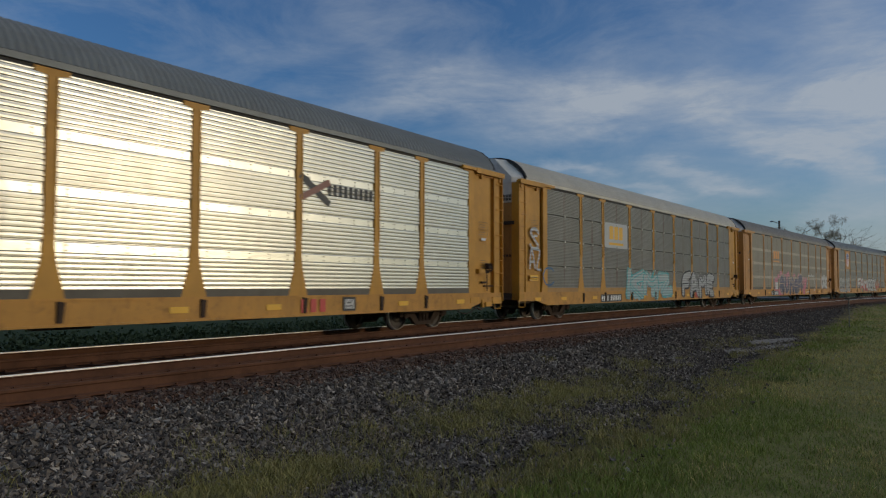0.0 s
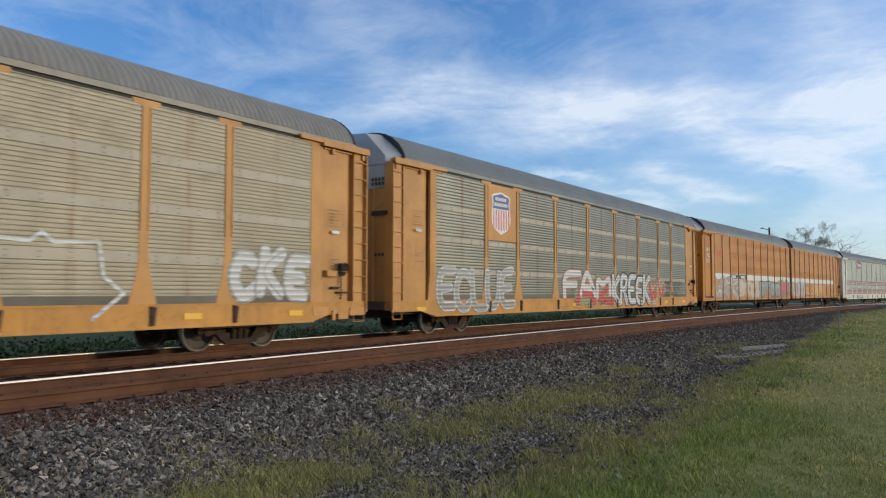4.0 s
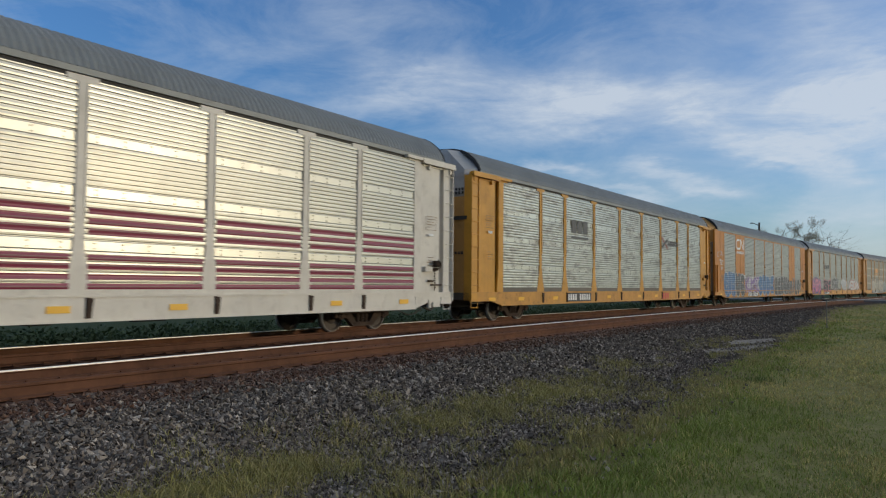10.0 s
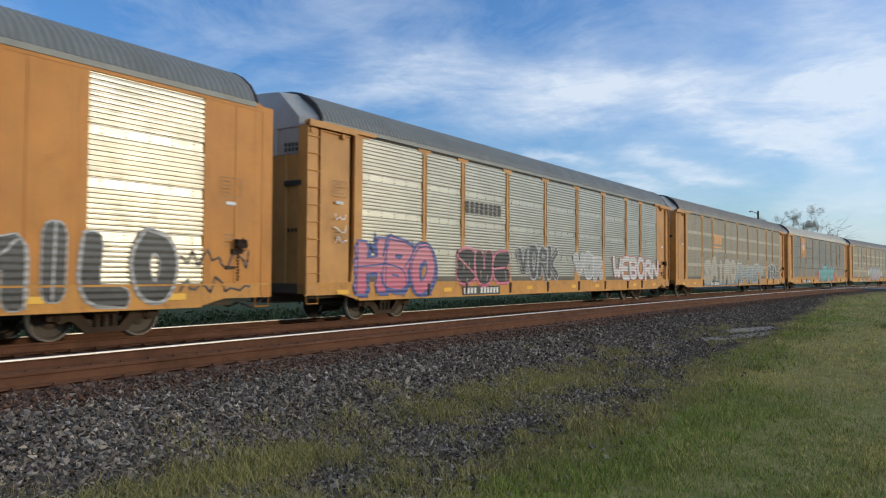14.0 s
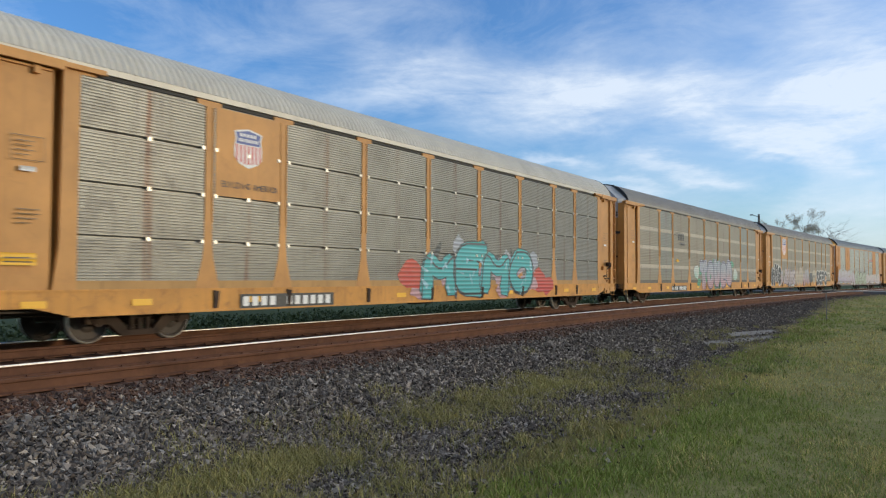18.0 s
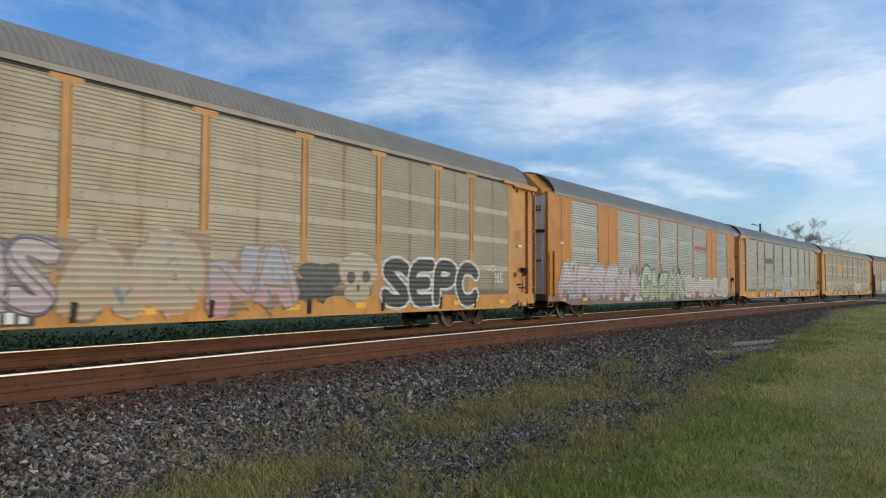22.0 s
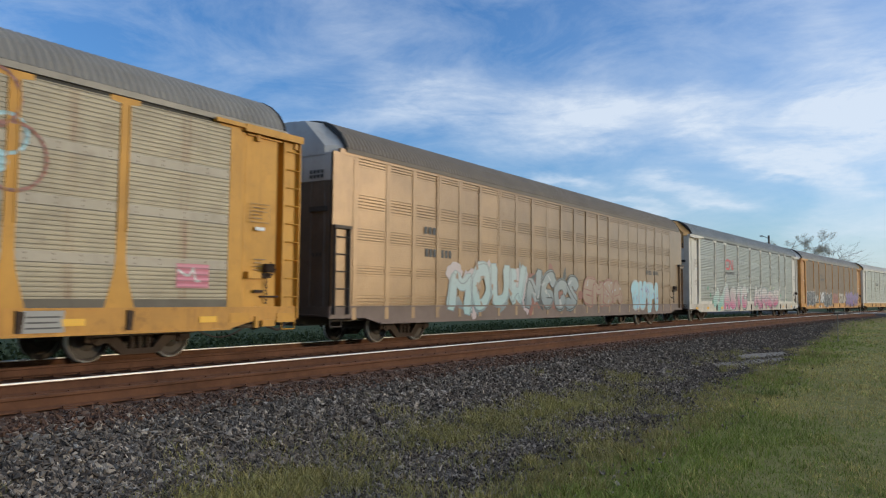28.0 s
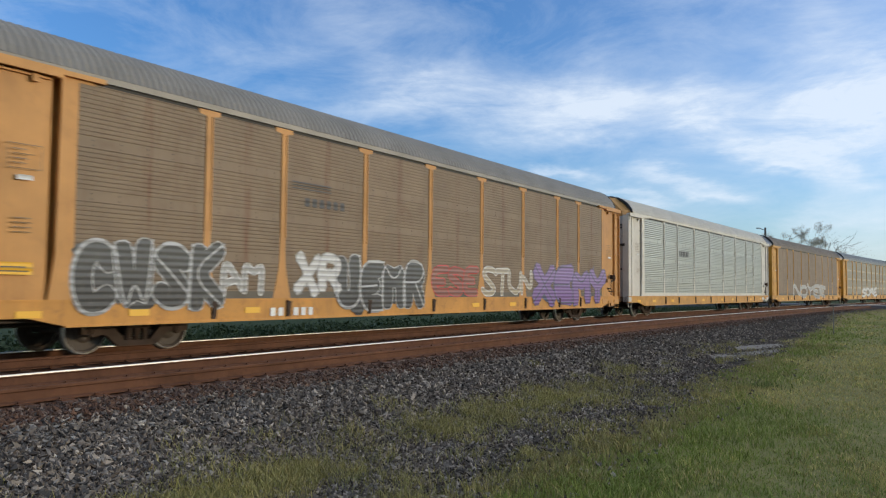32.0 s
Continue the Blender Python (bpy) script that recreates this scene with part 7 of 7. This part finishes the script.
def make_weeds():
    rng = np.random.default_rng(15)
    cx, cy = scatter(15000, 2.9, 7.2, 5.0, 32.0, rng)
    off = track_offset(cx, cy)
    wob = np.array([noise.noise((a * 0.35, b * 0.6, 13)) for a, b in zip(cx, cy)])
    strip = np.exp(-((off + 0.5 * wob - np.interp(cx, [5, 14, 20], [4.75, 4.75, 4.0])) / 0.42) ** 2) * np.interp(cx, [3, 5, 13, 18], [0.3, 1, 1, 0.25])
    keep = rng.random(len(cx)) < np.clip(0.9 * strip * np.clip(0.95 + 2.2 * wob, 0.1, 1.5) + 0.02 + 0.12 * (off + wob > grass_margin(cx) - 0.6), 0.0, 0.95)
    cx, cy = cx[keep], cy[keep]
    per = 60
    spread = rng.uniform(0.05, 0.20, len(cx))
    x = (cx[:, None] + rng.normal(0, 1, (len(cx), per)) * spread[:, None]).ravel()
    y = (cy[:, None] + rng.normal(0, 1, (len(cx), per)) * spread[:, None]).ravel()
    tall = (rng.uniform(0.05, 0.16, len(cx))[:, None] * rng.uniform(0.5, 1.2, (len(cx), per))).ravel()
    v, f = blades(x, y, heights(x, y), tall, rng.uniform(0.0025, 0.006, len(x)), rng, 1.1)
    many("weeds", v, f, leaf_material("weed_blades", [(0.22, 0.215, 0.06), (0.34, 0.30, 0.10), (0.40, 0.33, 0.14), (0.24, 0.225, 0.07)]), "small yellow-green weeds among the stones", "weeds")
    # one darker clump and a few like it
    for px, py, high, count in ((16.0, 3.0, 0.16, 170), (31.5, 1.2, 0.28, 200), (21.0, -1.5, 0.20, 160)):
        x, y = px + rng.normal(0, 0.22, count), py + rng.normal(0, 0.22, count)
        v, f = blades(x, y, heights(x, y), rng.uniform(0.4, 1.0, count) * high, rng.uniform(0.006, 0.013, count), rng, 0.9)
        many("grass_clump", v, f, leaf_material("clump_blades", [(0.11, 0.16, 0.035), (0.16, 0.20, 0.05), (0.13, 0.17, 0.04)]), "dark green clump of taller grass", "grass", "stuff")


def make_slabs():
    mat = surface("weathered_concrete", (0.20, 0.175, 0.145), 0.9, 0, 0.22, 0.45, (0.12, 0.10, 0.08), scale=2.5, bump=0.5)
    for outline in ([(21.9, 5.35), (23.2, 4.75), (25.3, 4.25), (26.6, 4.35), (25.6, 4.95), (24.2, 5.25), (23.0, 5.65)],
                    [(25.2, 5.45), (26.9, 4.85), (28.6, 4.55), (29.6, 4.85), (28.2, 5.35), (26.4, 5.75)]):
        s = Shape()
        low = [(x, y, ground_z(x, y) - 0.05) for x, y in outline]
        top = [(x, y, ground_z(x, y) + 0.022) for x, y in outline]
        s.sweep([low, top])
        thing("concrete_slab", s.mesh("concrete_slab"), mat, "pale broken concrete slab half sunk in gravel", "slab", "slabs")


def make_post():
    s = Shape()
    z = ground_z(38.8, 4.1)
    s.tube((38.8, 4.1, z - 0.1), (38.82, 4.1, z + 1.25), 0.020, 8)
    post = thing("marker_post", s.mesh("marker_post"), surface("grey_post_paint", (0.17, 0.17, 0.15), 0.7), "thin grey marker post standing in the grass", "post")
    part("cap", Shape().tube((38.82, 4.1, z + 1.25), (38.82, 4.1, z + 1.30), 0.036, 8).mesh("cap"), surface("grey_post_paint", (0.2, 0.2, 0.2)), post)


def make_crossing():
    mat = surface("worn_asphalt", (0.16, 0.155, 0.15), 0.9, 0, 0.2, 0.3, (0.09, 0.085, 0.08), scale=0.6, bump=0.4)
    s = Shape()
    rows = []
    for k in range(23):
        y = -32 + k * 4
        rise = -0.62 + 0.60 * smooth(-8, 1.5, y) * smooth(34, 18, y)
        rows.append([(88.0, y, rise - 0.3), (97.0, y, rise - 0.3), (97.0, y, rise), (92.5, y, rise + 0.02), (88.0, y, rise)])
    s.sweep(rows)
    tagged(part("road", s.mesh("road"), mat, None), "grey asphalt road crossing the tracks", "road", kind="structure")


def limb(s, a, b, r0, r1, rng, depth, ends):
    """A crooked limb that forks."""
    a, b = Vector(a), Vector(b)
    steps = 3
    rings, here = [], a
    for k in range(steps + 1):
        t = k / steps
        p = a.lerp(b, t) + Vector(rng.normal(0, 1, 3)) * (b - a).length * 0.035 * (1 if 0 < k < steps else 0)
        r = r0 + (r1 - r0) * t
        d = (b - a).normalized()
        u = d.orthogonal().normalized()
        w = d.cross(u)
        rings.append([p + r * (math.cos(i * math.pi * 0.4) * u + math.sin(i * math.pi * 0.4) * w) for i in range(5)])
    s.sweep(rings)
    if depth == 0:
        ends.append((tuple(a), tuple(b)))
        return
    for k in range(rng.integers(2, 4)):
        t = rng.uniform(0.55, 1.0) if k else 1.0
        root = a.lerp(b, t)
        way = (b - a).normalized() + Vector(rng.normal(0, 0.55, 3))
        way.z = way.z * 0.6 + 0.12
        limb(s, root, root + way.normalized() * (b - a).length * rng.uniform(0.55, 0.85), r1 * 0.95, r1 * 0.45, rng, depth - 1, ends)


def make_tree(x, y, top, seed, leafy, label, spread=1.0, trunk=0.34):
    rng = np.random.default_rng(seed)
    tree = empty("tree", label, "tree")
    z = ground_z(x, y) if abs(y) < 60 else -0.66
    s, ends = Shape(), []
    fork = z + (top - z) * 0.42
    limb(s, (x, y, z - 0.2), (x + 0.2, y, fork), trunk, trunk * 0.62, rng, 0, [])
    for k in range(6):
        a = 2 * math.pi * k / 6 + rng.uniform(-0.4, 0.4)
        way = Vector((math.cos(a) * 0.9 * spread, math.sin(a) * 0.9 * spread, rng.uniform(0.45, 1.1)))
        start = Vector((x + 0.2, y, fork - rng.uniform(0, 0.8)))
        limb(s, start, start + way.normalized() * (top - z) * rng.uniform(0.24, 0.32), trunk * 0.5, trunk * 0.22, rng, 3, ends)
    part("trunk", s.mesh("trunk"), surface("grey_bark", (0.15, 0.12, 0.10), 0.9, 0, 0.3, 0.3), tree, "bare grey-brown trunk and forking limbs")
    if leafy:
        count = leafy
        pick = rng.integers(0, len(ends), count)
        t = rng.uniform(0.3, 1.1, count)[:, None]
        A, B = np.array([ends[i][0] for i in pick]), np.array([ends[i][1] for i in pick])
        p = A + (B - A) * t + rng.normal(0, 0.20, (count, 3))
        u = rng.normal(0, 1, (count, 3))
        u /= np.linalg.norm(u, axis=1)[:, None]
        w = np.cross(u, rng.normal(0, 1, (count, 3)))
        w /= np.linalg.norm(w, axis=1)[:, None]
        size = rng.uniform(0.03, 0.075, count)[:, None]
        v = np.stack([p - u * size, p + w * size * 0.5, p + u * size, p - w * size * 0.5], 1).reshape(-1, 3)
        f = np.arange(4 * count).reshape(-1, 4)
        crown = many("crown", v, f, leaf_material("thin_spring_leaves", [(0.32, 0.28, 0.20), (0.44, 0.39, 0.29), (0.37, 0.33, 0.24), (0.54, 0.49, 0.38)]), "", "")
        crown.parent = tree
        del crown["kind"]
        crown["label"] = "thin spring foliage with gaps"


def make_pole():
    wood = surface("grey_pole_timber", (0.13, 0.105, 0.085), 0.9, 0, 0.25, 0.3)
    x, y, top = 100.0, 17.9, 9.2
    s = Shape().tube((x, y, -0.9), (x, y, top), 0.16, 10, radius2=0.12)
    pole = thing("utility_pole", s.mesh("utility_pole"), wood, "grey wooden utility pole with a short lamp arm", "pole")
    part("arm", Shape().tube((x, y, top - 0.35), (x - 0.1, y + 0.7, top - 0.05), 0.04, 6).mesh("arm"), wood, pole)
    part("lamp_head", Shape().box(x - 0.2, x, y + 0.65, y + 1.0, top - 0.12, top + 0.02).mesh("lamp_head"), surface("grey_lamp_metal", (0.35, 0.35, 0.34), 0.5, 0.4), pole, "small grey lamp head")


def make_bushes():
    rng = np.random.default_rng(23)
    clumps = 900
    cx = rng.uniform(-14, 95, clumps)
    cy = np.array([line_y(a) for a in cx]) + rng.uniform(5.2, 9.5, clumps)
    high = rng.uniform(0.2, 0.65, clumps)
    per = 70
    x = (cx[:, None] + rng.normal(0, 0.55, (clumps, per))).ravel()
    y = (cy[:, None] + rng.normal(0, 0.45, (clumps, per))).ravel()
    z = heights(x, y) + (rng.random((clumps, per)) * high[:, None]).ravel()
    n = len(x)
    p = np.stack([x, y, z], -1)
    u = rng.normal(0, 1, (n, 3))
    u /= np.linalg.norm(u, axis=1)[:, None]
    w = np.cross(u, rng.normal(0, 1, (n, 3)))
    w /= np.linalg.norm(w, axis=1)[:, None]
    size = rng.uniform(0.03, 0.09, n)[:, None]
    v = np.stack([p - u * size, p + w * size * 0.6, p + u * size, p - w * size * 0.6], 1).reshape(-1, 3)
    many("undergrowth", v, np.arange(4 * n).reshape(-1, 4), leaf_material("dark_bush_leaves", [(0.055, 0.082, 0.034), (0.075, 0.105, 0.046), (0.062, 0.090, 0.038)]), "low dark green undergrowth beyond the far track", "bushes")


make_slabs()
make_post()
make_crossing()
make_tree(150.0, 21.6, 14.2, 3, 16000, "thinly leaved broad tree beyond the railway", 0.8)
make_tree(150.0, 16.4, 12.3, 5, 0, "small bare tree beyond the railway", 0.35, 0.2)
make_pole()
make_bushes()
make_weeds()
make_ballast()
make_grass()


# ---------------------------------------------------------------- what moves
def run(t):
    """How far the train has come at t seconds, a smooth cubic through its known places."""
    return -22.04 + 15.833 * t + 0.01452 * t * t - 0.00012047 * t ** 3


def car_pose(i, t):
    x = car_centre(i) - run(t)
    reach = 10.06 if i != 4 else 17.6
    a, b = x - reach, x + reach
    ya, yb = line_y(a), line_y(b)
    return pose(x, (ya + yb) / 2, 0, 0, 0, math.degrees(math.atan2(yb - ya, b - a)))


def motions():
    times = [k * 0.5 for k in range(65)]
    for i, car in enumerate(CARS):
        walk(car, [(t, car_pose(i, t)) for t in times])
    for wheel, x, i in WHEELS:
        home = wheel.matrix_basis.translation.copy()
        near = [k / 30 for k in range(961) if -4 < car_centre(i) + x - run(k / 30) < 34]
        rows = []
        for t in sorted({0.0, 32.0, *near}):
            at = min(max(t, near[0] if near else 0), near[-1] if near else 0)
            rows.append((t, Matrix.Translation(home) @ pose(0, 0, 0, 0, -math.degrees(run(at) / WHEEL_R) % 360, 0)))
        walk(wheel, rows)


motions()
